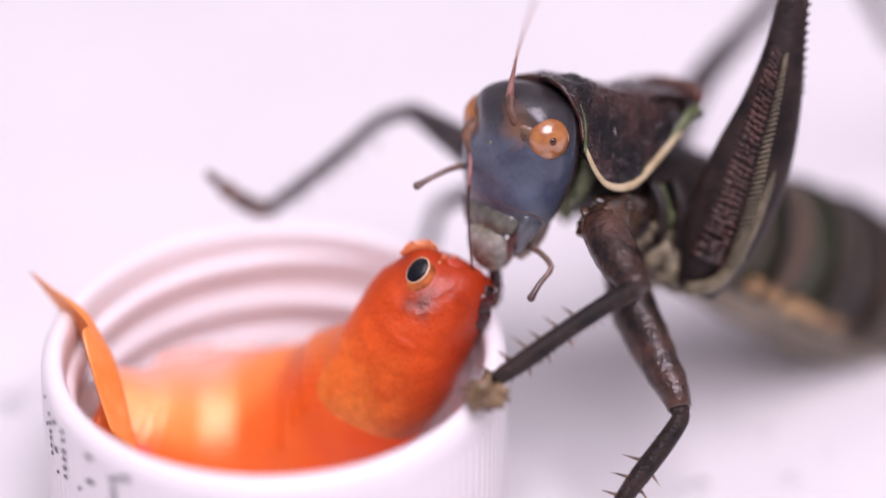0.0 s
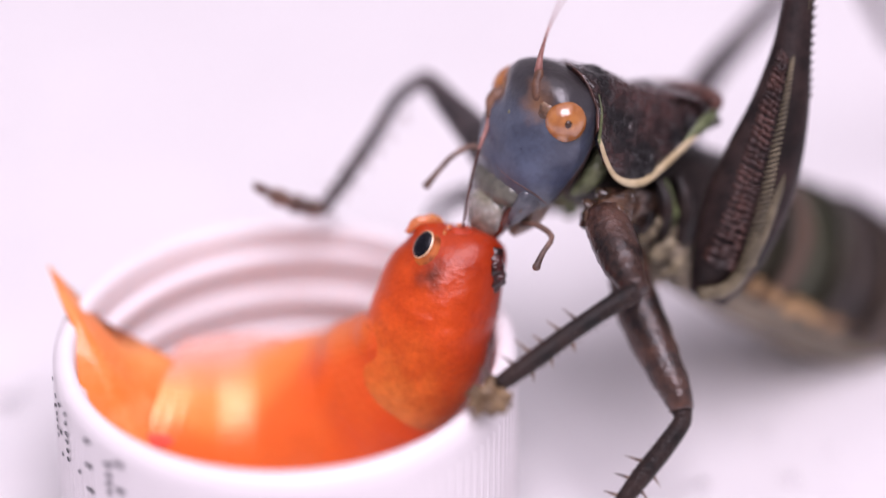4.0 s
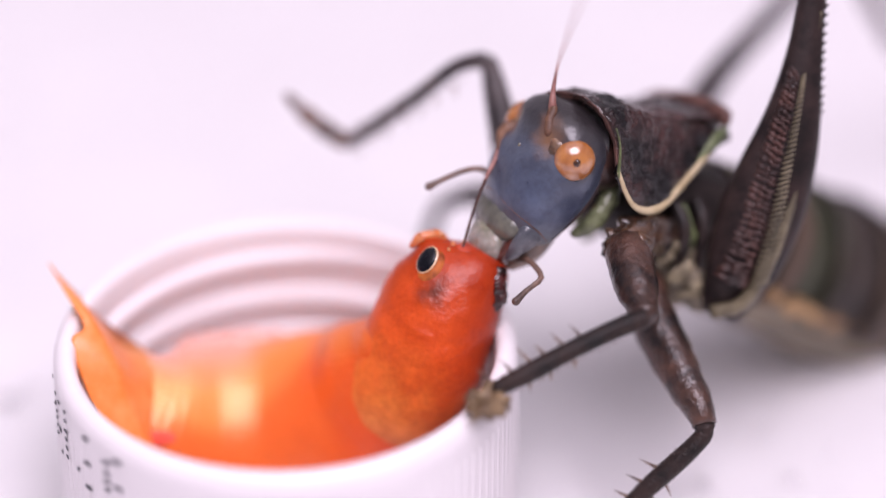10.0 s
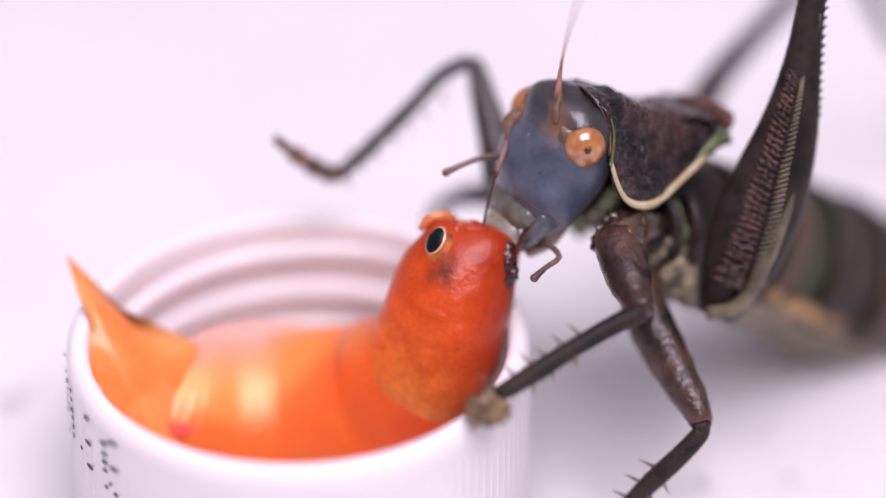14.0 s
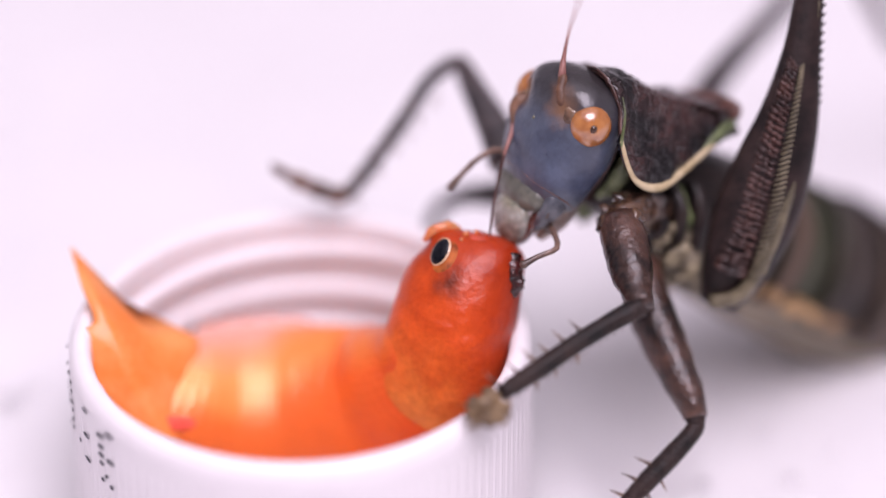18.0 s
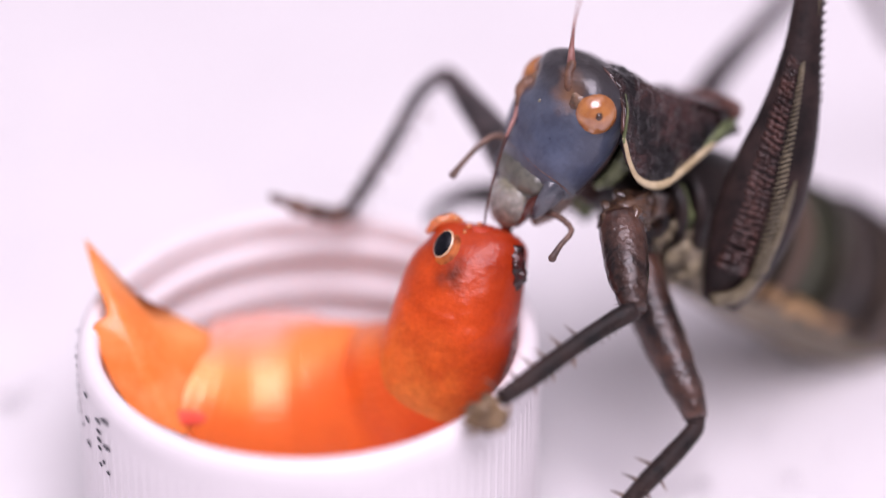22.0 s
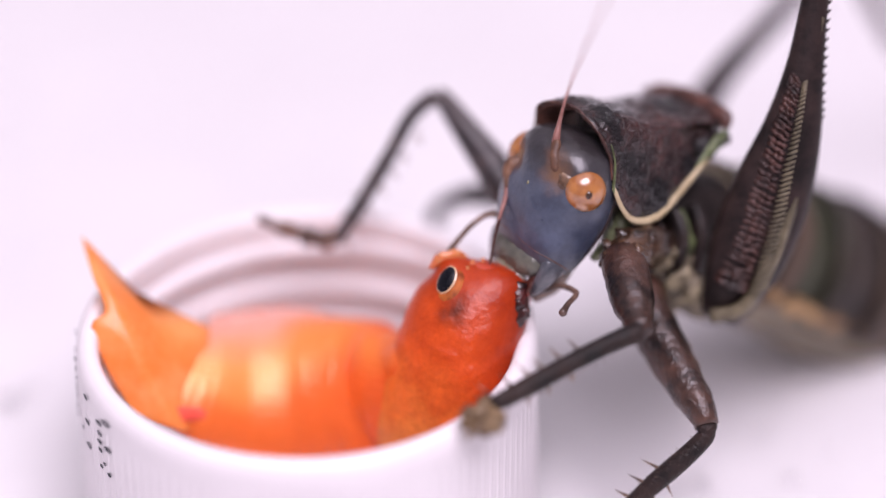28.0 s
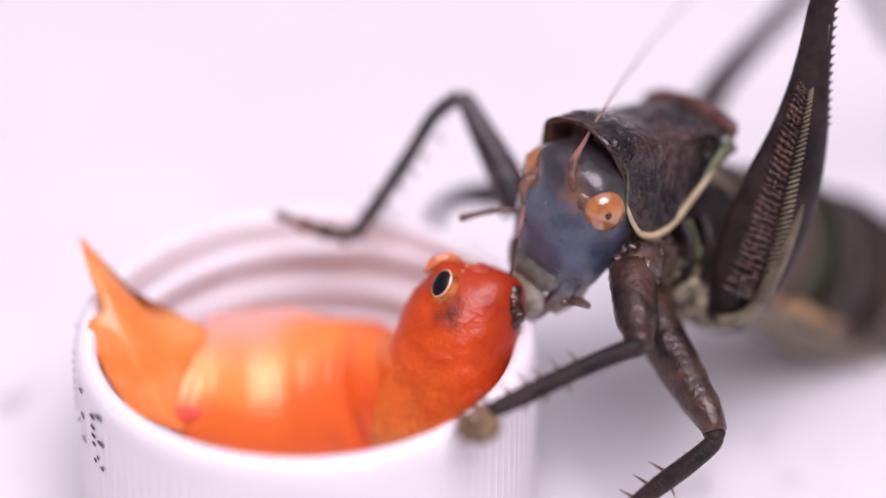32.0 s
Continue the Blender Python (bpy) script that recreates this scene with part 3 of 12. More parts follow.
def head_mesh():
    bm = bmesh.new()
    st = [(-10.6, 1.0, 0.5, 0.4), (-10.2, 0.9, 1.9, 1.1), (-9.0, 0.6, 3.2, 1.9), (-7.4, 0.3, 4.0, 2.55), (-5.6, 0.0, 4.4, 2.95), (-4.0, -0.1, 4.52, 3.25), (-2.6, -0.1, 4.52, 3.4), (-1.4, 0.0, 4.42, 3.45), (0.2, 0.0, 4.3, 3.45), (2.0, -0.15, 3.8, 3.15), (3.4, -0.55, 3.1, 2.75), (4.4, -1.0, 2.35, 2.2), (4.95, -1.2, 1.5, 1.5), (5.15, -1.25, 0.6, 0.6)]
    folds = [(curve(line, 12), width, high) for line, width, high in (
        (((0.9, -4.0), (-1.2, -3.4), (-2.6, -1.9), (-2.9, 0.0), (-2.3, 1.7), (-0.8, 3.2)), 0.45, 0.05),
        (((1.6, -3.2), (0.7, -2.4), (0.5, -1.2), (0.9, 0.1), (2.0, 1.0)), 0.35, 0.035),
        (((0.3, 0.5), (-0.7, 1.3), (-0.6, 2.3), (0.5, 3.0)), 0.3, 0.04),
        (((-0.6, -2.6), (-1.2, -1.2), (-1.3, 0.4), (-0.7, 1.4)), 0.32, 0.035),
        (((2.6, 1.2), (1.4, 2.0), (0.6, 2.2)), 0.3, 0.06))]
    rings = []
    for x, c, h, w in curve(st, 8):
        ring = []
        bend = 0.125 * max(0, -1.8 - x) ** 1.45
        for k in range(64):
            a = 2 * math.pi * k / 64
            brow = 0.84 + 0.11 * min(max((x + 0.5) / 2.5, 0), 1) if math.sin(a) < 0 else 1
            z = h * brow * math.sin(a) - c
            lift = 0.0
            for line, width, high in folds:
                d = min(math.hypot(x - p[0], z - p[1]) for p in line)
                lift += high * (math.exp(-(d / width) ** 2) - 0.7 * math.exp(-((d - width * 1.6) / width) ** 2))
            lift += 0.05 * noise.noise(Vector((x, math.cos(a) * 3, z)) * 0.9)
            hump = 0.8 * math.exp(-((x - BROW[0]) / 1.3) ** 2 - ((z - BROW[2]) / 1.1) ** 2)
            r = 1 + lift * abs(math.cos(a)) ** 0.7 / 3.4
            ring.append(Vector((x, w * math.cos(a) * (1 + 0.12 * math.sin(a)) * r - bend, z * (1 + (r - 1) * 0.3))) + Vector((hump * 0.6, 0, -hump * 0.8)))
        rings.append(ring)
    loft(bm, rings)
    return bm


FISH, FISH_HEAD, FISH_TAIL, BANDS = goldfish()
FISH_HEAD.matrix_basis = mm(0, 0, 0)


def fish_face(head):
    # z points to the throat; the dark lower edge of the eye lies behind the iris
    for side in (1, -1):
        c = Vector((2.98, 1.92 * side, -1.41))
        out = Vector((0.17, 0.80 * side, -0.55)).normalized()
        e1 = (Vector((1, 0, 0)) - out * out.x).normalized()
        e2 = out.cross(e1)
        e2 = e2 if e2.z > 0 else -e2
        q = Matrix((e1, e2, out)).transposed().to_4x4()
        mid = c - e1 * 0.36 + e2 * 0.16 - out * 0.26
        bm = bmesh.new()
        ball(bm, mid - e1 * 0.24 + e2 * 0.30 - out * 0.05, (1.30, 1.10, 0.66), q, 28, 16)
        part("eye_socket", bm, M_SOCKET, head, "dark brown lower edge of the eye", local=True)
        bm = bmesh.new()
        ball(bm, mid - e1 * 0.25 + out * 0.2, (1.6, 1.08, 0.66), q, 28, 16)
        part("eye", bm, M_FISH_IRIS, head, "orange eye with a black pupil", at=c, local=True)
        bm = bmesh.new()
        ball(bm, c + out * 0.56, (0.99, 0.72, 0.2), q)
        part("pupil_ring", bm, M_RING, head, "thin pale ring round the pupil", at=c, local=True)
        bm = bmesh.new()
        ball(bm, c + out * 0.60, (0.92, 0.65, 0.22), q)
        part("pupil", bm, M_BLACK, head, "black pupil", at=c, local=True)
        # a bright fold of skin round the back of the eye, and a wrinkle under it
        for grow, lift, a0, a1, thick in ((1.0, 0.0, 140, 265, 0.24), (1.3, -0.2, 130, 240, 0.18)):
            bm = bmesh.new()
            arc = []
            for k in range(9):
                a = radians(a0 + (a1 - a0) * k / 8)
                arc.append(mid + e1 * (1.62 * grow * math.cos(a)) + e2 * (1.42 * grow * math.sin(a)) + out * (0.38 + lift - 0.1 * abs(k - 4) / 4))
            tube(bm, arc, [0.05] + [thick * (0.7 + 0.3 * math.sin(k)) for k in range(1, 8)] + [0.05], 10, steps=3)
            rough_up(bm, 0.08, 0.5)
            part("eye_fold", bm, M_GOLDFOLD, head, "golden fold of skin behind the eye", local=True)
    # brow: a soft wet crest above the eye
    bm = bmesh.new()
    tube(bm, [(3.3, 0.9, -3.1), (3.95, 0.95, -2.85), (4.4, 0.85, -2.45), (4.66, 0.65, -1.95), (4.62, 0.35, -1.4), (4.4, 0.2, -0.9)], [0.2, 0.34, 0.38, 0.36, 0.3, 0.15], 14, steps=6)
    rough_up(bm, 0.16, 0.6)
    part("brow", bm, M_BROW, head, "pale orange wet brow above the eye", local=True)
    for p, r in (((4.72, 0.95, -2.2), 0.22), ((4.35, 1.15, -2.75), 0.2), ((4.9, 0.7, -1.6), 0.17)):
        bm = bmesh.new()
        ball(bm, p, (r, r * 0.8, r * 1.2), None, 14, 10)
        part("brow_lump", bm, M_BROW, head, "small wet lump on the brow", local=True)
    # raised red snout with wet flaps round the nostril
    bm = bmesh.new()
    ball(bm, (4.35, 0.55, 0.55), (0.75, 1.5, 1.35), None, 28, 18)
    ball(bm, (3.6, 1.5, 0.9), (0.8, 0.9, 1.1), None, 24, 14)
    rough_up(bm, 0.22, 0.8)
    part("snout", bm, M_SNOUT, head, "wet red upper snout", local=True)
    for p, r in (((4.6, 1.25, -0.62), 0.26), ((4.95, 0.9, -0.1), 0.2), ((5.0, 0.8, 0.5), 0.17), ((4.9, 0.9, 1.15), 0.2), ((4.2, 1.75, -0.75), 0.2)):
        bm = bmesh.new()
        ball(bm, p, (r, r * 0.8, r * 0.7), None, 12, 8)
        rough_up(bm, 0.1, 0.3)
        part("nostril_flap", bm, M_BROW, head, "small wet lump on the snout", local=True)
    bm = bmesh.new()
    fin = [[Vector(p) for p in curve(l, 4)] for l in (((2.97, -1.33, 1.88), (0.95, -1, 2.78), (-1.17, -0.75, 3.39)), ((2.54, -1.9, 2.92), (0.42, -1.5, 4.1), (-1.91, -1.03, 4.65)), ((1.76, -2.32, 3.55), (-0.33, -1.93, 4.8), (-2.47, -1.24, 5.06)))]
    rings = [[fin[0][k], fin[1][k], fin[2][k], fin[1][k] + Vector((0, 0.08, 0)), fin[0][k] + Vector((0, 0.1, 0))] for k in range(len(fin[0]))]
    loft(bm, rings)
    part("side_fin", bm, M_CLEARFIN, head, "clear pinkish fin at the throat", local=True)
    # dark nicks in the cheek
    for a, b in (((2.3, 2.55, 1.75), (2.28, 2.5, 2.35)), ((2.05, 2.6, 1.5), (2.0, 2.55, 1.72)), ((-0.2, 3.15, 0.7), (-1.3, 3.1, 1.5))):
        bm = bmesh.new()
        tube(bm, [a, [(i + j) / 2 for i, j in zip(a, b)], b], [0.05, 0.13, 0.05], 8)
        part("nick", bm, M_SOCKET, head, "small dark nick in the cheek", local=True)
    # the torn mouth
    bm = bmesh.new()
    ball(bm, (4.1, 0.5, 2.2), (0.8, 1.3, 0.75), None, 28, 18)
    tube(bm, [(4.55, 1.0, 2.0), (4.0, 1.3, 2.6), (3.3, 1.4, 3.05), (2.6, 1.35, 3.4), (1.9, 1.2, 3.65)], [0.25, 0.6, 0.65, 0.6, 0.25], 16, steps=8)
    rough_up(bm, 0.3, 0.35)
    part("torn_mouth", bm, M_GORE, head, "dark wet torn flesh of the mouth", local=True)


fish_face(FISH_HEAD)


# ---- bush cricket ----
CRICKET = thing("bush_cricket", (24, 12, 0), "dark brown bush cricket with orange eyes feeding on the fish", "insect")


def cricket_head():
    # x forward, y to its left, z up; the eyes at z = 0
    st = [(2.7, 0.2, 0.3, 0.4), (2.45, 1.2, 1.5, 1.7), (1.9, 2.0, 2.6, 2.8), (0.9, 2.6, 3.25, 3.5), (-0.6, 2.9, 3.5, 3.75), (-2.5, 3.0, 3.2, 3.85),
          (-4.3, 2.8, 2.3, 3.6), (-5.7, 2.3, 1.6, 3.2), (-6.5, 1.6, 0.8, 2.4), (-6.8, 0.8, 0.3, 1.2)]
    table = curve(st, 6)

    def on_head(z, deg):
        """A point of the skull at height z, deg round from the front towards its left."""
        xf, xb, w = (float(np.interp(-z, [-q[0] for q in table], [q[i] for q in table])) for i in (1, 2, 3))
        c, s = math.cos(radians(deg)), math.sin(radians(deg))
        return Vector(((xf if c > 0 else xb) * math.copysign(abs(c) ** 0.86, c), w * math.copysign(abs(s) ** 0.86, s), z))

    bm = bmesh.new()
    rings = []
    for q in table:
        ring = []
        for k in range(60):
            v = on_head(q[0], 6 * k)
            # hollows on both sides of the brow, in which the antennae sit
            for side in (1, -1):
                mid_z = 0.3 if side > 0 else 0.0
                if v.x > 0:
                    v.x -= 0.5 * math.exp(-((v.y * side - 2.2) / 1.0) ** 2 - ((v.z - mid_z) / 1.05) ** 2)
            ring.append(v)
        rings.append(ring)
    loft(bm, rings)
    rough_up(bm, 0.05, 1.4)
    head = part("head", bm, M_HEAD, CRICKET, "smooth head with a blue-grey reflection painted on the face and brown crown", at=(0, 0, 0), local=True)
    head.matrix_basis = mm(0, 0, 0)
    for side in (1, -1):
        c = Vector((0.6, 3.2, 0.0)) if side > 0 else Vector((0.6, -3.28, -0.2))
        out = Vector((0.35, 0.93 * side, 0.1)).normalized()
        q = out.to_track_quat("Z", "X").to_matrix().to_4x4()
        bm = bmesh.new()
        ball(bm, c, (1.37, 1.37, 1.0), q, 32, 20)
        part("eye", bm, M_EYE, head, "glossy orange compound eye", at=c, local=True)
        bm = bmesh.new()
        see = Vector((0.46, 0.85 * side, 0.16)).normalized()
        ball(bm, c + see * 0.85, (0.27, 0.27, 0.31))
        part("eye_spot", bm, M_EYESPOT, head, "dark spot in the eye", local=True)
        # antenna base: a cup of thin skin beside the eye with a pale crescent under it, and a swollen reddish joint
        drop = 0.0 if side > 0 else -0.5
        bm = bmesh.new()
        ball(bm, (1.42, 2.1 * side, 0.2 + drop), (0.62, 0.85, 0.85), None, 24, 16)
        rough_up(bm, 0.18, 0.5)
        part("antenna_cup", bm, M_CUP, head, "brown skin cup of the antenna", local=True)
        bm = bmesh.new()
        if side > 0:
            tube(bm, [(1.85, 1.6, 0.55), (1.98, 1.35, 1.0), (1.95, 1.0, 1.5), (1.83, 0.68, 1.95), (1.75, 0.46, 2.3)], [0.2, 0.36, 0.38, 0.34, 0.27], 14)
        else:
            tube(bm, [(1.6, -2.1, -0.3), (2.1, -2.35, -0.75), (2.35, -2.3, -1.2), (2.45, -2.0, -1.6), (2.7, -1.6, -2.1)], [0.4, 0.56, 0.5, 0.38, 0.3], 14)
        rough_up(bm, 0.08, 0.5)
        part("antenna_base", bm, M_BASE, head, "reddish brown antenna base", local=True)
    bm = bmesh.new()
    tube(bm, [(1.75, 0.46, 2.18), (1.71, 0.32, 2.71), (1.42, -0.07, 3.34), (-0.67, -2.33, 4.27), (-4.73, -6.3, 5.26), (-9.92, -11.02, 6.98), (-15.63, -15.79, 9.76)], [0.28, 0.24, 0.15, 0.075, 0.065, 0.055, 0.045], 10)
    feeler = part("antenna", bm, M_ANTENNA_RED, head, "long thin reddish antenna", at=(1.75, 0.46, 2.18), local=True)
    bm = bmesh.new()
    tube(bm, [(2.6, -1.75, -1.8), (2.95, -1.3, -2.6), (3.28, -0.96, -3.37), (3.45, -0.78, -4.0)], [0.24, 0.17, 0.13, 0.1], 10)
    shaft = part("antenna", bm, M_ANTENNA_RED, head, "thin antenna bent down onto the fish", local=True)
    bm = bmesh.new()
    tube(bm, [(3.42, -0.81, -3.9), (3.55, -0.6, -4.8), (3.8, -0.05, -6.55), (3.85, 0.5, -8.5), (3.78, 0.8, -9.5)], [0.125, 0.1, 0.085, 0.075, 0.06], 8)
    part("antenna_tip", bm, M_ANTENNA, shaft, "dark thin end of the antenna", local=True)
    bm = bmesh.new()
    ball(bm, (2.82, 0.25, -0.75), (0.13, 0.17, 0.17), None, 12, 8)
    part("ocellus", bm, M_LABRUM, head, "tiny pale simple eye on the brow", local=True)
    bm = bmesh.new()
    tube(bm, [(-4.4, 1.9, -1.0), (-3.7, 2.8, -2.4), (-3.1, 3.0, -4.0), (-2.4, 2.5, -5.3)], [0.4, 0.66, 0.6, 0.25], 18, steps=10)
    rough_up(bm, 0.14, 0.6)
    part("neck_skin", bm, M_NECK, head, "soft green skin behind the cheek", local=True)
    bm = bmesh.new()
    ball(bm, (-2.5, 0, -0.25), (2.8, 3.5, 2.55), None, 32, 20)
    part("nape", bm, M_COLLAR, head, "smooth brown back of the head", local=True)
    # mouthparts
    bm = bmesh.new()
    ball(bm, (1.75, 0, -5.9), (1.0, 2.4, 1.3), pose(0, 0, 0, 0, -8, 0), 48, 18)
    for v in bm.verts:
        v.co.x += 0.022 * math.sin(v.co.y * 7) * max(0, v.co.x)
    part("clypeus", bm, M_CLYPEUS, head, "greenish grey plate above the lip", local=True)
    bm = bmesh.new()
    ball(bm, (2.0, 0, -8.0), (0.85, 1.75, 1.75), pose(0, 0, 0, 0, 8, 0), 28, 18)
    for v in bm.verts:
        v.co.z -= 0.35 * math.exp(-(v.co.y / 0.9 - 0.9) ** 2) + 0.35 * math.exp(-(v.co.y / 0.9 + 0.9) ** 2) - 0.3
    part("labrum", bm, M_LABRUM, head, "pale rounded upper lip", local=True)
    jaws = []
    for side in (1, -1):
        bm = bmesh.new()
        tube(bm, [(0.7, 2.4 * side, -4.6), (0.9, 2.6 * side, -5.6), (1.15, 2.3 * side, -6.6), (1.25, 1.85 * side, -7.5), (1.2, 1.5 * side, -8.0)], [0.55, 0.95, 0.8, 0.45, 0.15], 18, 0.62, (1, 0, 0))
        jaws.append(part("mandible", bm, M_MANDIBLE, head, "grey and brown biting jaw", at=(0.9, 2.5 * side, -5.4), local=True))
        bm = bmesh.new()
        tube(bm, [(1.3, 2.0 * side, -6.0), (1.45, 1.75 * side, -7.4), (1.5, 1.1 * side, -8.9), (1.4, 0.4 * side, -9.7)], [0.3, 0.5, 0.42, 0.1], 14, 0.8, (1, 0, 0))
        part("jaw_blade", bm, M_BLADE, head, "dark red cutting edge of the jaw", local=True)
        bm = bmesh.new()
        tube(bm, [(-0.6, 1.9 * side, -5.8), (-0.3, 1.7 * side, -7.4), (0.3, 1.2 * side, -8.8)], [1.0, 0.9, 0.4], 12, 0.7, (1, 0, 0))
        part("maxilla", bm, M_MAXILLA, head, "brown inner jaw", local=True)
    bm = bmesh.new()
    tube(bm, [(1.5, 0.5, -8.8), (1.5, 0.4, -9.8), (1.3, 0.6, -11.0), (1.5, 0.4, -12.2)], [0.5, 0.42, 0.3, 0.4], 10)
    rough_up(bm, 0.25, 0.5)
    part("food_scrap", bm, M_GORE, head, "dark wet strand of flesh held in the jaws", local=True)
    for side in (1, -1):
        bm = bmesh.new()
        tube(bm, [on_head(z, a * side) for z, a in ((-4.4, 4), (-4.55, 16), (-4.75, 35), (-4.95, 55), (-5.3, 75), (-5.85, 96))], [0.015, 0.025, 0.03, 0.04, 0.045, 0.03], 8)
        part("face_seam", bm, M_REDDISH, head, "reddish seam along the lower face", local=True)
        bm = bmesh.new()
        tube(bm, [on_head(z, a * side) for z, a in ((1.3, 116), (0.2, 120), (-1.2, 122), (-2.8, 120), (-4.3, 113), (-5.6, 100))], [0.05, 0.09, 0.1, 0.1, 0.1, 0.06], 8)
        part("cheek_edge", bm, M_COLLAR, head, "dark raised rear edge of the cheek", local=True)
        bm = bmesh.new()
        tube(bm, [(1.75, 2.35 * side, -5.05), (1.5, 2.75 * side, -6.0), (1.45, 2.4 * side, -6.9), (1.4, 1.9 * side, -7.9)], [0.10, 0.26, 0.28, 0.12], 10)
        rough_up(bm, 0.06, 0.4)
        part("jaw_seam", bm, M_JAWEDGE, head, "reddish front edge of the jaw", local=True)
    palps = []
    for pts, lab in ((((1.09, -1.45, -4.92), (2.19, -2.7, -4.23), (3.77, -2.51, -4.53), (4.76, -2.8, -5.74), (5.41, -2.94, -6.64)), "jointed feeler beside the mouth"),
                     (((0.33, 1.9, -7.79), (0.32, 3.23, -7.64), (-0.07, 4.53, -8.22), (0.7, 4.79, -9.31), (1.25, 5.02, -10.22)), "jointed feeler beside the mouth")):
        bm = bmesh.new()
        tube(bm, pts, [0.27, 0.2, 0.19, 0.18, 0.25], 10, steps=3)
        ball(bm, pts[-1], 0.28, None, 12, 8)
        palps.append(part("palp", bm, M_PALP, head, lab, at=pts[0], local=True))
    return head, jaws, palps, feeler


HEAD, JAWS, PALPS, FEELER = cricket_head()


def pronotum():
    # x forward, y left, z up
    def low(x):
        return float(np.interp(x, (-5.2, -4.2, -2.5, 0, 1.2, 2.4, 3.4, 4.2, 5.0), (1.2, 0.4, -1.2, -3.6, -4.15, -4.2, -3.8, -2.9, -1.6)))
    def flank(side, y):
        """The shield is a little narrower on its right."""
        return y if side > 0 else 1.0 - 0.86 * y
    def prof(x):
        h = min(max((2.5 - x) / 5.0, 0), 1)
        return [(4.7, low(x)), (4.85, low(x) * 0.65 - 0.2), (4.6 - 0.15 * h, low(x) * 0.3 + 0.3), (4.25 - 0.4 * h, 1.35 + 0.15 * h), (3.95 + 0.45 * h, 2.15 + 0.05 * h), (3.4 + 0.2 * h, 2.6), (2.3, 2.95), (0.7, 3.1)]

    bm = bmesh.new()
    rings = []
    for i in range(71):
        x = 5.0 - 10.2 * i / 70
        ahead = max(0.0, (x - 2.0) / 3.0) ** 2
        sag = 0.3 * math.exp(-((x - 0.5) / 1.2) ** 2)
        half = []
        for y, z in curve(prof(x), 7):
            z = z * (0.86 + 0.16 * min(max(x / 4.0, 0), 1)) if z > 0 else z
            top = min(max((z - 0.2) / 2.6, 0), 1)
            half.append(Vector((x + 1.1 * ahead * top * min(max(y / 3.0, 0), 1), y - 0.35 * ahead * top, z - (sag if z > 2 else 0) - 0.3 * ahead * top * max(0, 1 - y / 2.5))))
        outer = half + [Vector((p.x, flank(-1, p.y), p.z)) for p in half[::-1]]
        inner = [Vector((p.x, p.y * 0.94, p.z - 0.25 if p.z > 2 else p.z)) for p in outer[::-1]]
        rings.append(outer + inner)
    rim = [(r + q) / 2 for r, q in zip(rings[0][:len(rings[0]) // 2], rings[0][:len(rings[0]) // 2 - 1:-1])]
    loft(bm, rings, shell=True)
    # broad folds on the sides, then fine wrinkles
    rough_up(bm, 0.22, 1.9)
    rough_up(bm, 0.10, 0.8)
    rough_up(bm, 0.11, 0.36)
    ob = part("pronotum", bm, M_PRONOTUM, CRICKET, "dark brown saddle-shaped shield with cream margin", at=(0, 0, 0), local=True)
    bm = bmesh.new()
    edge = rim[6:-6]
    mid = Vector((5.0, 0.5, -0.6))
    loft(bm, [[mid + (q - mid) * k + Vector((dx, 0, 0)) for q in edge] + [mid + (q - mid) * (k - 0.03) + Vector((dx, 0, 0)) for q in edge[::-1]] for k, dx in ((0.955, -0.05), (0.93, -0.8), (0.90, -1.8), (0.86, -3.0))], shell=True)
    part("lining", bm, M_LINING, ob, "smooth brown lining behind the front rim", local=True)
    bm = bmesh.new()
    tube(bm, rim[8:-8:2], [0.1] * len(rim[8:-8:2]), 8, steps=1)
    part("front_rim", bm, M_LIP, ob, "smooth brown front rim of the shield", local=True)
    bm = bmesh.new()
    tube(bm, [(-4.7, 4.3, 1.5), (-5.0, 4.4, 1.85), (-5.1, 3.8, 2.1), (-5.2, 2.3, 2.35), (-5.25, 0, 2.5), (-5.2, -1.4, 2.35), (-5.1, -2.5, 2.1), (-5.0, -3.1, 1.85), (-4.7, -3.0, 1.5)],
         [0.2, 0.55, 0.7, 0.72, 0.7, 0.72, 0.7, 0.55, 0.2], 14, 0.8, (0, 0, 1))
    rough_up(bm, 0.12, 0.8)
    part("rear_lip", bm, M_LIP, ob, "reddish brown rounded rear lip of the shield", local=True)
    for side in (1, -1):
        bm = bmesh.new()
        xs = [4.95, 4.6, 4.1, 3.3, 2.3, 1.2, 0.2, -1.2, -2.6, -3.8]
        tube(bm, [(x, flank(side, 4.82), low(x) + 0.1) for x in xs], [0.14, 0.17, 0.18, 0.2, 0.25, 0.28, 0.28, 0.27, 0.24, 0.15], 8, 0.6, (0, 0, 1), 3)
        part("margin", bm, M_CREAM, ob, "cream rim along the side of the shield", local=True)
        bm = bmesh.new()
        tube(bm, [(5.2, flank(side, 4.45), 1.2), (5.04, flank(side, 4.78), 0.2), (4.98, flank(side, 4.85), -0.8), (4.95, flank(side, 4.82), -1.6), (4.8, flank(side, 4.82), -2.0)], [0.04, 0.07, 0.1, 0.11, 0.06], 8)
        part("front_edge", bm, M_GREEN, ob, "thin green front edge", local=True)
        bm = bmesh.new()
        tube(bm, [(-2.4, flank(side, 4.75), -1.0), (-3.2, flank(side, 4.78), -0.2), (-4.2, flank(side, 4.75), 0.7), (-5.0, flank(side, 4.6), 1.3)], [0.12, 0.32, 0.5, 0.22], 10, 0.6)
        part("green_patch", bm, M_GREEN, ob, "green patch at the rear corner", local=True)
    return ob


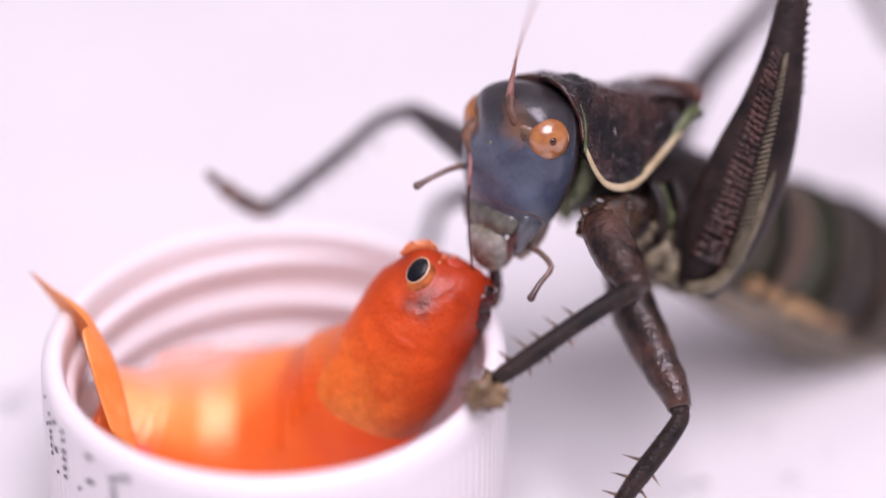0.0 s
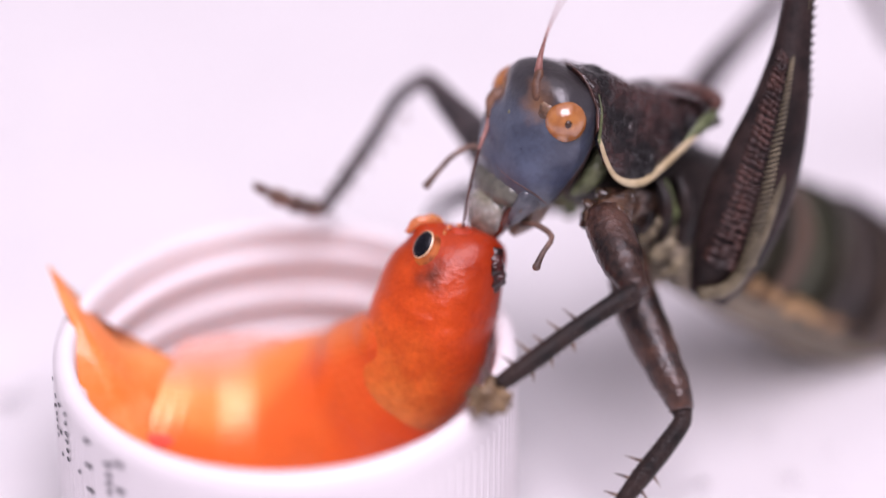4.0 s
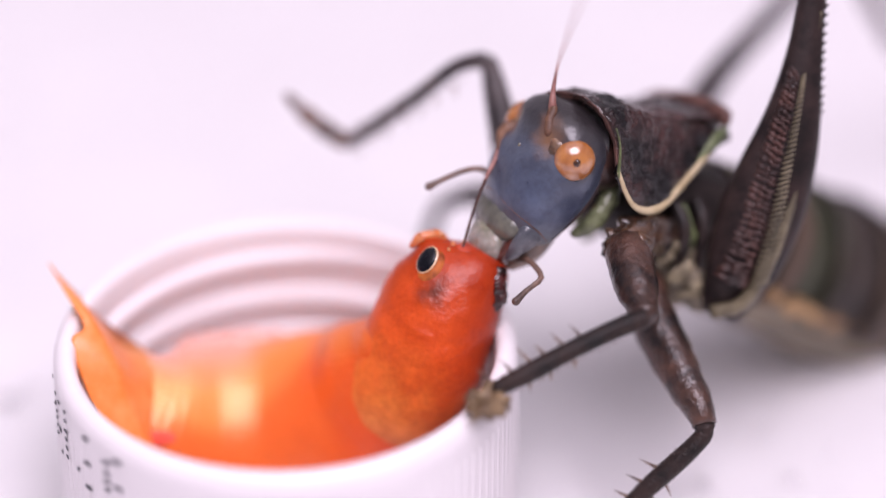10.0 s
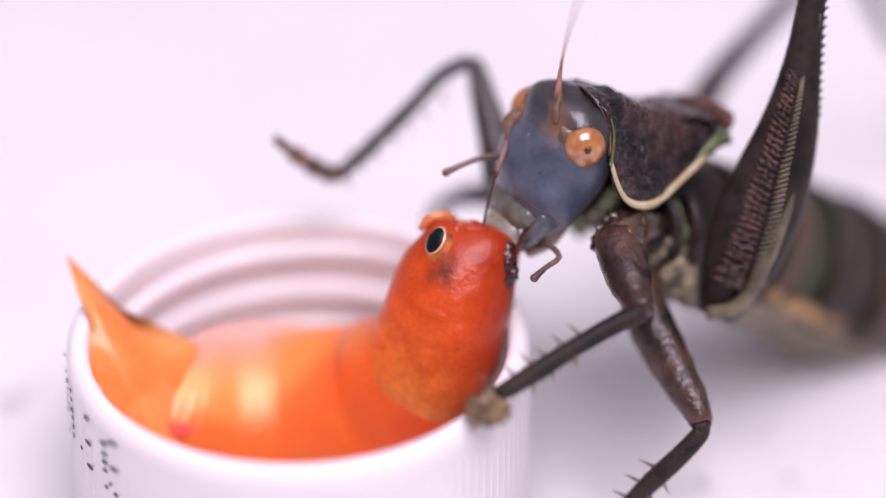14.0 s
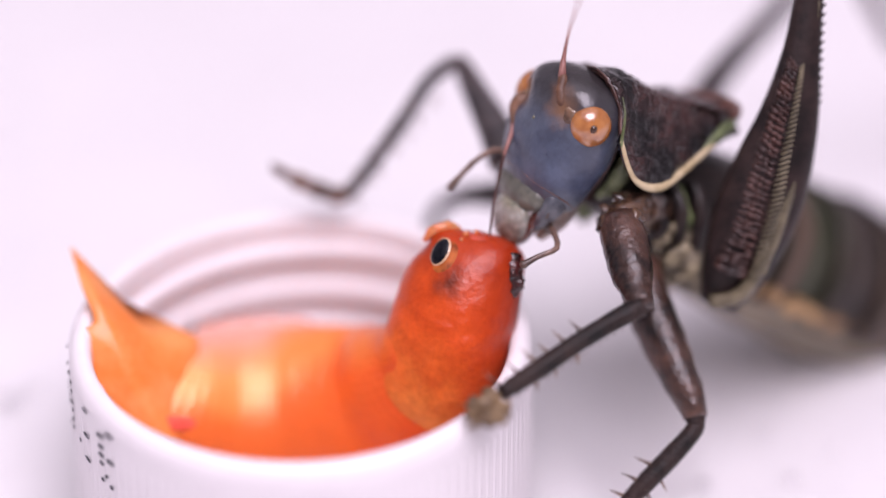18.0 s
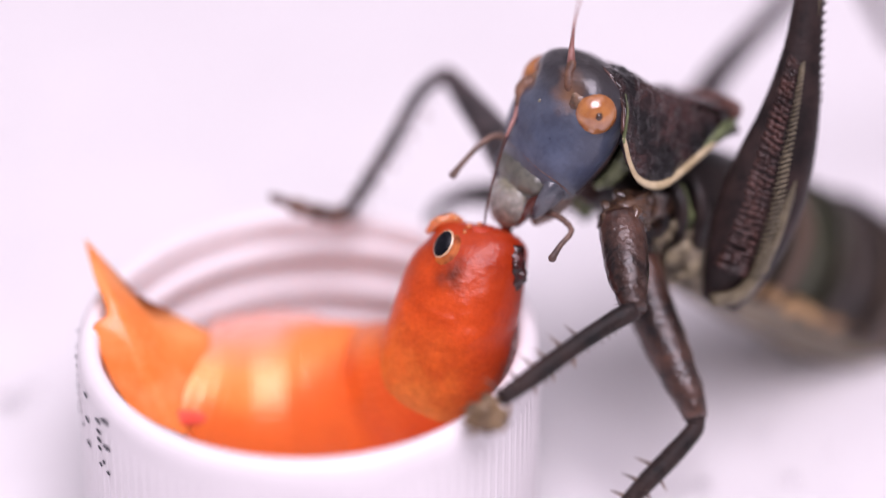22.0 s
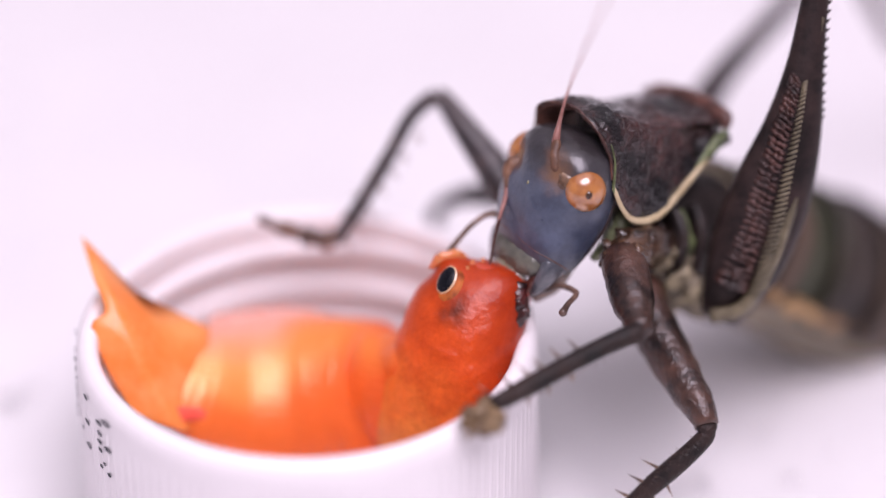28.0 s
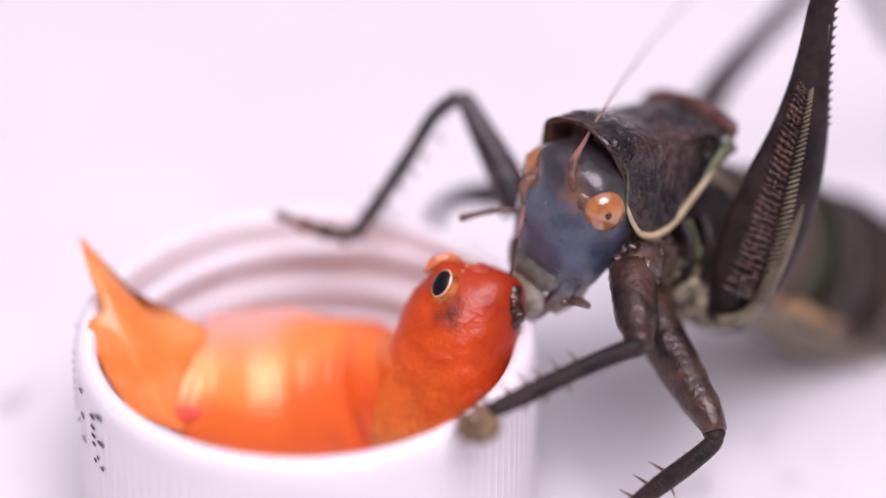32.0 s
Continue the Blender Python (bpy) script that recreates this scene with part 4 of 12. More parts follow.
SHIELD = pronotum()


def trunk_parts():
    bm = bmesh.new()
    tube(bm, [(18.66, 7.99, 21.61), (21.01, 9.37, 20.07), (23.78, 10.22, 17.73), (26.68, 12, 14.99), (28.78, 13.03, 12.92)], [2.2, 3.2, 4.2, 4.8, 4.6], 20, 0.9)
    rough_up(bm, 0.25, 1.2)
    th = part("thorax", bm, M_CHITIN, CRICKET, "dark brown thorax with greenish underside", at=(24.53, 9.49, 16.63))
    bm = bmesh.new()
    tube(bm, [(19.0, 11.4, 19.6), (18.7, 10.9, 18.2), (18.3, 10.8, 17.0), (18.5, 11.0, 16.0)], [0.5, 0.8, 0.95, 0.6], 20, steps=10)
    rough_up(bm, 0.6, 0.7)
    part("neck_skin", bm, M_HANGING, th, "soft green skin under the neck")
    # side plates of the thorax, in slanting folds
    for pts, mat in ((((23.62, 6.9, 21.42), (24.36, 5.67, 19.57), (24.25, 5.28, 17.16)), M_CHITIN), (((25.16, 7.58, 20.99), (25.74, 6.31, 18.71), (25.5, 5.53, 16.09)), M_CHITIN),
                     (((24.39, 7.04, 20.89), (25.02, 5.91, 19.19), (24.88, 5.51, 16.78)), M_GREEN), (((22.64, 5.62, 20.92), (23.1, 4.76, 19.28), (22.89, 4.61, 17.6)), M_CHITIN)):
        bm = bmesh.new()
        r = 0.3 if mat == M_GREEN else 1.0
        tube(bm, pts, [r * 0.6, r, r * 0.5], 12, 0.6)
        rough_up(bm, 0.2, 0.7)
        part("side_plate", bm, mat, th, "dark fold on the side of the thorax")
    # belly plates between the legs
    for p, r in (((24.01, 6.98, 16.47), 1.5), ((25.02, 7.09, 14.82), 1.7), ((23.7, 6.77, 14.35), 1.3), ((24.12, 5.9, 17.73), 1.0), ((24.89, 5.4, 16.27), 1.15), ((25.67, 4.97, 14.89), 1.1)):
        bm = bmesh.new()
        ball(bm, p, (r, r * 0.8, r))
        rough_up(bm, 0.3, 0.8)
        part("breast_plate", bm, M_STERNITE, th, "pale olive plate under the thorax")
    # pale folds behind the front legs
    for pts in (((24.1, 4.9, 19.4), (23.4, 4.4, 18.7), (22.7, 4.1, 17.9)), ((24.9, 4.6, 18.1), (24.2, 4.1, 17.4), (23.4, 3.9, 16.7)), ((25.6, 4.4, 16.7), (25.0, 4.0, 15.9), (24.3, 3.9, 15.2))):
        bm = bmesh.new()
        tube(bm, pts, [0.25, 0.55, 0.3], 16, 0.55, steps=8)
        rough_up(bm, 0.35, 0.5)
        part("pale_fold", bm, M_PALE, th, "pale olive fold of the thorax side")
    # abdomen: overlapping rings
    line = [(25.26, 11.27, 15.7), (28.4, 13.14, 13.09), (31.92, 15.82, 9.9), (35.56, 18.43, 6.6), (39.44, 21.82, 2.67), (43.47, 25.11, -1.42), (47.64, 28.22, -5.77), (51.35, 30.48, -9.6)]
    rad = [4.6, 5.2, 5.7, 6.0, 5.9, 5.4, 4.4, 2.6]
    fine = curve([(*p, r) for p, r in zip(line, rad)], 4)
    bm = bmesh.new()
    tube(bm, line, [r * 0.94 for r in rad], 28, 0.95, steps=4)
    ab = part("abdomen", bm, M_STERNITE, CRICKET, "swollen banded abdomen, dark above and pale below", at=(25.26, 11.27, 15.7))
    for i in range(0, len(fine) - 4, 4):
        seg = fine[i:i + 5]
        bm = bmesh.new()
        rings = []
        for k, q in enumerate(seg):
            a, b = fine[max(i + k - 1, 0)], fine[min(i + k + 1, len(fine) - 1)]
            t = Vector((b - a)[:3]).normalized()
            s = t.cross(Vector((0, 0, 1))).normalized()
            u = s.cross(t)
            r = q[3] * (1.0 + 0.035 * (1 - k / 2))
            arc = [Vector(q[:3]) + s * (r * 0.95 * math.cos(w)) + u * (r * math.sin(w)) for w in [radians(-28 + 236 * j / 20) for j in range(21)]]
            rings.append(arc + [Vector(q[:3]) + (p - Vector(q[:3])) * 0.93 for p in arc[::-1]])
        loft(bm, rings, shell=True)
        part("tergite", bm, M_TERGITE, ab, "dark brown back plate")
    for p in ((29.6, 8.2, 12.6), (31.04, 8.75, 11.45), (32.6, 9.6, 9.9), (34.2, 10.9, 8.3), (35.9, 12.2, 6.8), (37.85, 14.2, 4.9), (40.26, 16.5, 2.4)):
        bm = bmesh.new()
        ball(bm, p, (0.8, 0.7, 0.5))
        rough_up(bm, 0.5, 0.8)
        part("side_spot", bm, M_TAN, ab, "tan spot at the lower edge of the back plate")
    return th, ab


THORAX, ABDOMEN = trunk_parts()


def spines(parent, a, b, r, count, ways, length, lo=0.12, hi=0.95, jitter=0.15, seed=1, taper=0.0):
    """Thorn-like spines along a shin or thigh from a to b."""
    rnd = random.Random(seed)
    a, b = Vector(a), Vector(b)
    t = (b - a).normalized()
    for w in ways:
        w = Vector(w)
        w = (w - t * w.dot(t)).normalized()
        for k in range(count):
            f = lo + (hi - lo) * (k + rnd.uniform(-jitter, jitter)) / max(count - 1, 1)
            p = a.lerp(b, min(max(f, 0), 1)) + w * r * (1 - taper * f) * 0.8
            bm = bmesh.new()
            cone(bm, p, p + (w + t * 0.35).normalized() * length * rnd.uniform(0.8, 1.15), 0.13)
            part("spine", bm, M_SPINE, parent)


def bristles(parent, a, b, r, count, length, seed=1, lo=0.05, hi=0.95):
    """Fine short hairs all round a leg, too many to count."""
    rnd = random.Random(seed)
    a, b = Vector(a), Vector(b)
    t = (b - a).normalized()
    s = t.orthogonal().normalized()
    u = t.cross(s)
    bm = bmesh.new()
    for k in range(count):
        w = rnd.uniform(0, 2 * math.pi)
        out = s * math.cos(w) + u * math.sin(w)
        p = a.lerp(b, rnd.uniform(lo, hi)) + out * r * 0.85
        cone(bm, p, p + (out + t * rnd.uniform(0.3, 0.9)).normalized() * length * rnd.uniform(0.6, 1.3), 0.03, 3)
    ob = part("bristles", bm, M_PALP, parent, "fine short hairs on the leg")
    return tagged(ob, kind="stuff")


def legs():
    out = {}
    bm = bmesh.new()
    tube(bm, [(23.68, 6.39, 19.19), (22.13, 4.17, 20.55), (21.02, 2.85, 21.1), (20.18, 2.17, 21.16)], [1.2, 1.4, 1.3, 1.0], 16, 0.85)
    ball(bm, (20.33, 2.05, 20.97), (1.45, 1.3, 0.9))
    for p, r in (((21.26, 2.04, 21.33), 0.75), ((22.14, 3.69, 21.64), 0.7), ((20.73, 3.44, 21.8), 0.8), ((19.73, 2.79, 21.36), 0.6), ((21.71, 1.79, 20.58), 0.6), ((20.04, 1.29, 20.91), 0.55)):
        ball(bm, p, (r, r * 0.9, r * 0.7))
    rough_up(bm, 0.35, 0.5)
    out["coxa"] = part("coxa", bm, M_COXA, CRICKET, "knobbly brown leg joint under the thorax", at=(20.81, 2.78, 21.89))
    # front leg that holds the cap
    a, b, c = (20.26, 2.31, 21.19), (21.61, -4.34, 19.3), (12.26, -8.61, 16.13)
    bm = bmesh.new()
    tube(bm, [a, (20.65, 0.82, 20.57), (21.07, -1.34, 19.85), (21.42, -3.13, 19.33), b], [1.2, 1.5, 1.4, 1.0, 0.75], 16)
    rough_up(bm, 0.16, 0.7)
    out["fore_femur"] = part("front_thigh", bm, M_LEG, CRICKET, "stout brown front thigh", at=a)
    bm = bmesh.new()
    tube(bm, [b, (19.71, -5.06, 18.76), (16.95, -6.38, 17.87), (14.46, -7.61, 16.92), c], [0.68, 0.62, 0.6, 0.62, 0.5], 14)
    out["fore_tibia"] = part("front_shin", bm, M_SHIN, CRICKET, "dark spiny shin reaching to the cap", at=b)
    spines(out["fore_tibia"], b, c, 0.66, 6, ((0, 0.55, 0.83),), 1.35, 0.4, 0.97, seed=3)
    spines(out["fore_tibia"], b, c, 0.6, 4, ((-0, -0.55, -0.83),), 0.8, 0.5, 0.95, seed=4)
    bm = bmesh.new()
    rnd = random.Random(21)
    for p, r in (((11.91, -8.49, 16.13), 0.62), ((11.55, -9.45, 16.14), 0.75), ((12.17, -10.29, 16.14), 0.62), ((11.06, -9.33, 16.14), 0.55), ((11.67, -10.76, 16.15), 0.65), ((12.74, -9.69, 16.14), 0.5), ((10.77, -10.17, 16.14), 0.42), ((11.25, -11.12, 16.15), 0.42), ((12.58, -10.88, 16.15), 0.4)):
        ball(bm, p, (r, r, r * 0.8), None, 12, 8)
        for k in range(5):
            way = Vector((rnd.uniform(-1, 1), rnd.uniform(-1, 0.2), rnd.uniform(-1, 1))).normalized()
            cone(bm, Vector(p) + way * r * 0.7, Vector(p) + way * (r + rnd.uniform(0.2, 0.45)), 0.09, 4)
    rough_up(bm, 0.3, 0.4)
    out["fore_tarsus"] = part("front_foot", bm, M_FOOT, CRICKET, "brown padded foot gripping the rim of the cap", at=c)
    bristles(out["fore_femur"], (20.45, 1.55, 20.95), b, 1.2, 130, 0.3, 31)
    bristles(out["fore_tibia"], b, c, 0.66, 160, 0.32, 32)
    # middle leg standing on the table
    a, b, c = (21.82, 4.7, 16.65), (25.1, -4.51, 10.92), (20.22, -7.4, 5.68)
    bm = bmesh.new()
    tube(bm, [a, (22.31, 2.44, 15.05), (23.26, 0.02, 13.59), (24.33, -2.53, 12.27), (24.87, -3.72, 11.56), b], [1.4, 1.65, 1.6, 1.32, 1.1, 0.85], 18, 0.9)
    rough_up(bm, 0.14, 0.7)
    out["mid_femur"] = part("middle_thigh", bm, M_LEG, CRICKET, "brown middle thigh with fine saw teeth", at=a)
    spines(out["mid_femur"], a, b, 1.6, 13, ((-1, -0.22, -0.33),), 0.4, 0.3, 0.9, seed=5, taper=0.55)
    bm = bmesh.new()
    tube(bm, [b, (25.06, -4.91, 10.32), (23.72, -5.7, 8.96), (22.1, -6.44, 7.47), c], [0.55, 0.6, 0.66, 0.66, 0.5], 14)
    ball(bm, b, (0.72, 0.72, 0.5), None, 12, 8)
    out["mid_tibia"] = part("middle_shin", bm, M_SHIN, CRICKET, "dark spiny middle shin", at=b)
    spines(out["mid_tibia"], (24.92, -4.99, 10.2), c, 0.62, 3, ((-1, 0.55, 0.83), (1, -0.55, -0.83)), 1.2, 0.5, 0.9, seed=8)
    bm = bmesh.new()
    for p, q, r in ((c, (19.42, -7.68, 3.81), 0.55), ((19.42, -7.68, 3.81), (18.92, -7.81, 1.8), 0.6), ((18.92, -7.81, 1.8), (18.24, -8, -0.66), 0.5)):
        tube(bm, [p, [(i + j) / 2 for i, j in zip(p, q)], q], [r * 0.7, r, r * 0.7], 10)
    out["mid_tarsus"] = part("middle_foot", bm, M_PALP, CRICKET, "jointed brown foot on the table", at=c)
    bristles(out["mid_femur"], (22.31, 2.44, 15.05), (24.87, -3.72, 11.56), 1.25, 130, 0.3, 33)
    bristles(out["mid_tibia"], (24.92, -4.99, 10.2), c, 0.6, 140, 0.28, 34)
    # far front leg, lifted over the cap
    a, b, c, d = (13.45, 10.63, 20.16), (7.74, 16.35, 23.34), (3.89, 8.5, 15.15), (-1.37, 8.02, 16.24)
    bm = bmesh.new()
    tube(bm, [a, (11.84, 12.53, 21.21), (9.76, 14.54, 22.42), (8.43, 15.96, 23.12), b], [1.35, 1.2, 0.9, 0.68, 0.6], 14)
    out["far_fore_femur"] = part("front_thigh", bm, M_LEG_FAR, CRICKET, "grey brown front thigh, knee raised", at=a)
    bm = bmesh.new()
    tube(bm, [b, (6.52, 15.22, 22.01), (5.76, 13.11, 19.73), (4.82, 10.62, 17.25), c], [0.55, 0.5, 0.5, 0.5, 0.45], 12)
    out["far_fore_tibia"] = part("front_shin", bm, M_LEG_FAR, CRICKET, "dark spiny raised shin", at=b)
    spines(out["far_fore_tibia"], b, c, 0.45, 7, ((1, 0, 0),), 1.0, 0.25, 0.97, seed=11)
    spines(out["far_fore_tibia"], b, c, 0.45, 6, ((-1, -0.4, 0.2),), 0.8, 0.35, 0.95, seed=12)
    bm = bmesh.new()
    for p, q, r in ((c, (2.64, 8.34, 15.26), 0.68), ((2.64, 8.34, 15.26), (1.44, 8.21, 15.43), 0.7), ((1.44, 8.21, 15.43), (-0.06, 8.11, 15.82), 0.62), ((-0.06, 8.11, 15.82), d, 0.36)):
        tube(bm, [p, [(i + j) / 2 for i, j in zip(p, q)], q], [r * 0.65, r, r * 0.7], 10)
    cone(bm, d, (-1.48, 8.23, 16.55), 0.16)
    cone(bm, d, (-1.33, 7.82, 15.92), 0.16)
    out["far_fore_tarsus"] = part("front_foot", bm, M_PALP, CRICKET, "brown jointed foot with two claws", at=c)
    bristles(out["far_fore_tibia"], b, c, 0.5, 120, 0.35, 35)
    # far middle leg behind the cap
    bm = bmesh.new()
    tube(bm, [(17.07, 13.17, 16.75), (13.27, 14.85, 15.67), (10.57, 16.54, 14.59), (9.28, 17.14, 13.69)], [1.2, 1.0, 0.7, 0.55], 12)
    part("middle_thigh", bm, M_LEG_FAR, CRICKET, "dark middle thigh behind the head")
    bm = bmesh.new()
    tube(bm, [(9.28, 17.14, 13.69), (8.21, 19.03, 11.11), (6.5, 19, 3), (6, 19, 0.4)], [0.55, 0.5, 0.45, 0.3], 12)
    part("middle_shin", bm, M_LEG_FAR, CRICKET, "dark middle shin behind the cap")
    # hind legs
    a = (27.47, 2.99, 15.53)
    bm = bmesh.new()
    pts = [(26.84, 3.26, 14.49), (27.88, 4.04, 17.1), (28.91, 5, 20), (30.03, 6.33, 23.09), (31.07, 7.85, 26.46), (31.73, 9.57, 30.12), (32.32, 11.67, 34.37), (33.16, 13.55, 38.29), (34.02, 15.4, 41.8)]
    tube(bm, pts, [1.3, 2.3, 2.75, 2.6, 1.95, 1.25, 0.85, 0.75, 0.8], 20, 0.5, (1, 0, 0), 4)
    f = out["hind_femur"] = part("hind_thigh", bm, M_FEMUR, CRICKET, "large dark hind thigh with herringbone ridges", at=a)
    # pale lower edge and olive herringbone
    bm = bmesh.new()
    tube(bm, [(26.18, 2.37, 15.32), (28.15, 2.19, 16.12), (29.75, 3.11, 18.6), (30.82, 4.49, 21.21), (31.53, 5.94, 23.76), (31.98, 7.6, 26.62), (32.3, 9.07, 29.56), (32.68, 10.86, 33.15)], [0.5, 0.5, 0.42, 0.38, 0.34, 0.3, 0.26, 0.2], 8)
    part("edge_stripe", bm, M_OLIVE, f, "pale olive edge of the thigh")
    lft, rgt, upv, far = Vector((-1, -0, -0)), Vector((1, 0, 0)), Vector((0, 0.55, 0.83)), Vector((0, 0.83, -0.55))
    keel = [(28.39, 2.32, 17.37), (29.31, 3.56, 20.51), (30.09, 5.08, 23.87), (30.86, 6.8, 27.1), (31.37, 8.15, 29.68)]
    line = curve(keel, 9)
    rng = random.Random(8)
    for i, q in enumerate(line):
        q, wid = Vector(q), 1.5 * (1 - 0.75 * i / (len(line) - 1))
        bm = bmesh.new()
        bead = [(1.45, 0.8, 0.42, 0.05), (1.15, 0.56, 0.24, 0.20), (0.92, 0.42, 0.15, 0.09), (0.7, 0.3, 0.08, 0.20), (0.45, 0.2, 0.05, 0.09), (0.24, 0.1, 0.05, 0.17), (0.0, 0.0, 0.05, 0.07)]
        tube(bm, [q + lft * wid * (b[0] + rng.uniform(-0.06, 0.06)) + upv * (b[1] + rng.uniform(-0.12, 0.12)) + far * b[2] for b in bead], [b[3] * rng.uniform(0.65, 1.15) for b in bead], 6, steps=2)
        part("ridge", bm, M_RIDGE, f)
    line = curve(keel, 11)
    for i, q in enumerate(line):
        q, wid = Vector(q), 1.5 * (1 - 0.7 * i / (len(line) - 1))
        bm = bmesh.new()
        tube(bm, [q + rgt * 0.1 - far * 0.18, q + rgt * wid * 0.45 + upv * 0.12 - far * 0.36, q + rgt * wid * 0.9 + upv * 0.3 - far * 0.34], [0.05, 0.09, 0.07], 6, steps=2)
        part("ridge", bm, M_OLIVE, f)
    spine_line = curve([(*q, r) for q, r in zip(pts[4:], (1.95, 1.25, 0.85, 0.75, 0.8))], 8)
    for i, q in enumerate(spine_line[2:-2]):
        p = Vector(q[:3]) + rgt * q[3] * 0.93
        bm = bmesh.new()
        cone(bm, p, p + rgt * 0.34 + upv * 0.22, 0.15)
        part("spine", bm, M_FEMUR, f)
    bm = bmesh.new()
    tube(bm, [(34.02, 15.4, 41.8), (39.54, 17, 29.74), (48.02, 20.37, 9.52), (62, 21, 0.5)], [0.75, 0.6, 0.55, 0.4], 10)
    part("hind_shin", bm, M_FEMUR, CRICKET, "long hind shin reaching down to the table")
    bm = bmesh.new()
    tube(bm, [(25.2, 20.3, 16.64), (27.74, 24.32, 19.08), (30.73, 27.82, 20.74), (33.77, 31.25, 22.28), (38.21, 36.38, 24.59)], [2.0, 1.3, 1.0, 0.9, 0.8], 14, 0.7)
    out["hind_femur_far"] = part("hind_thigh", bm, M_LEG_FAR, CRICKET, "hind thigh on the far side", at=(25.6, 20.52, 16.97))
    bm = bmesh.new()
    tube(bm, [(38.21, 36.38, 24.59), (46.08, 40.91, 11.53), (66, 62, 12), (68, 60, 0.5)], [0.75, 0.6, 0.55, 0.4], 10)
    part("hind_shin", bm, M_LEG_FAR, CRICKET, "far hind shin reaching down to the table")
    return out


LEGS = legs()


# ---- wet spots on the table ----
def water_drop(at, r):
    bm = bmesh.new()
    ball(bm, (0, 0, 0), (r, r * 0.85, r * 0.3), None, 18, 10)
    bmesh.ops.bisect_plane(bm, geom=bm.verts[:] + bm.edges[:] + bm.faces[:], plane_co=(0, 0, 0), plane_no=(0, 0, -1), clear_outer=True)
    for v in bm.verts:
        v.co += Vector(at)
    ob = part("water_drop", bm, M_WATER, None, at=at)
    return tagged(ob, "small clear drop of water on the white table", "water drop", "drops on the table")


for x, y, r in ((26.34, 2.69, 0.55), (24.97, 2.44, 0.3), (32.55, 3.19, 0.6), (31.08, 8.64, 0.45), (-21.66, 12.16, 1.1), (-20.3, 13.64, 0.5),
                (35.57, 6.37, 0.35)):
    water_drop((x, y, 0.0), r)


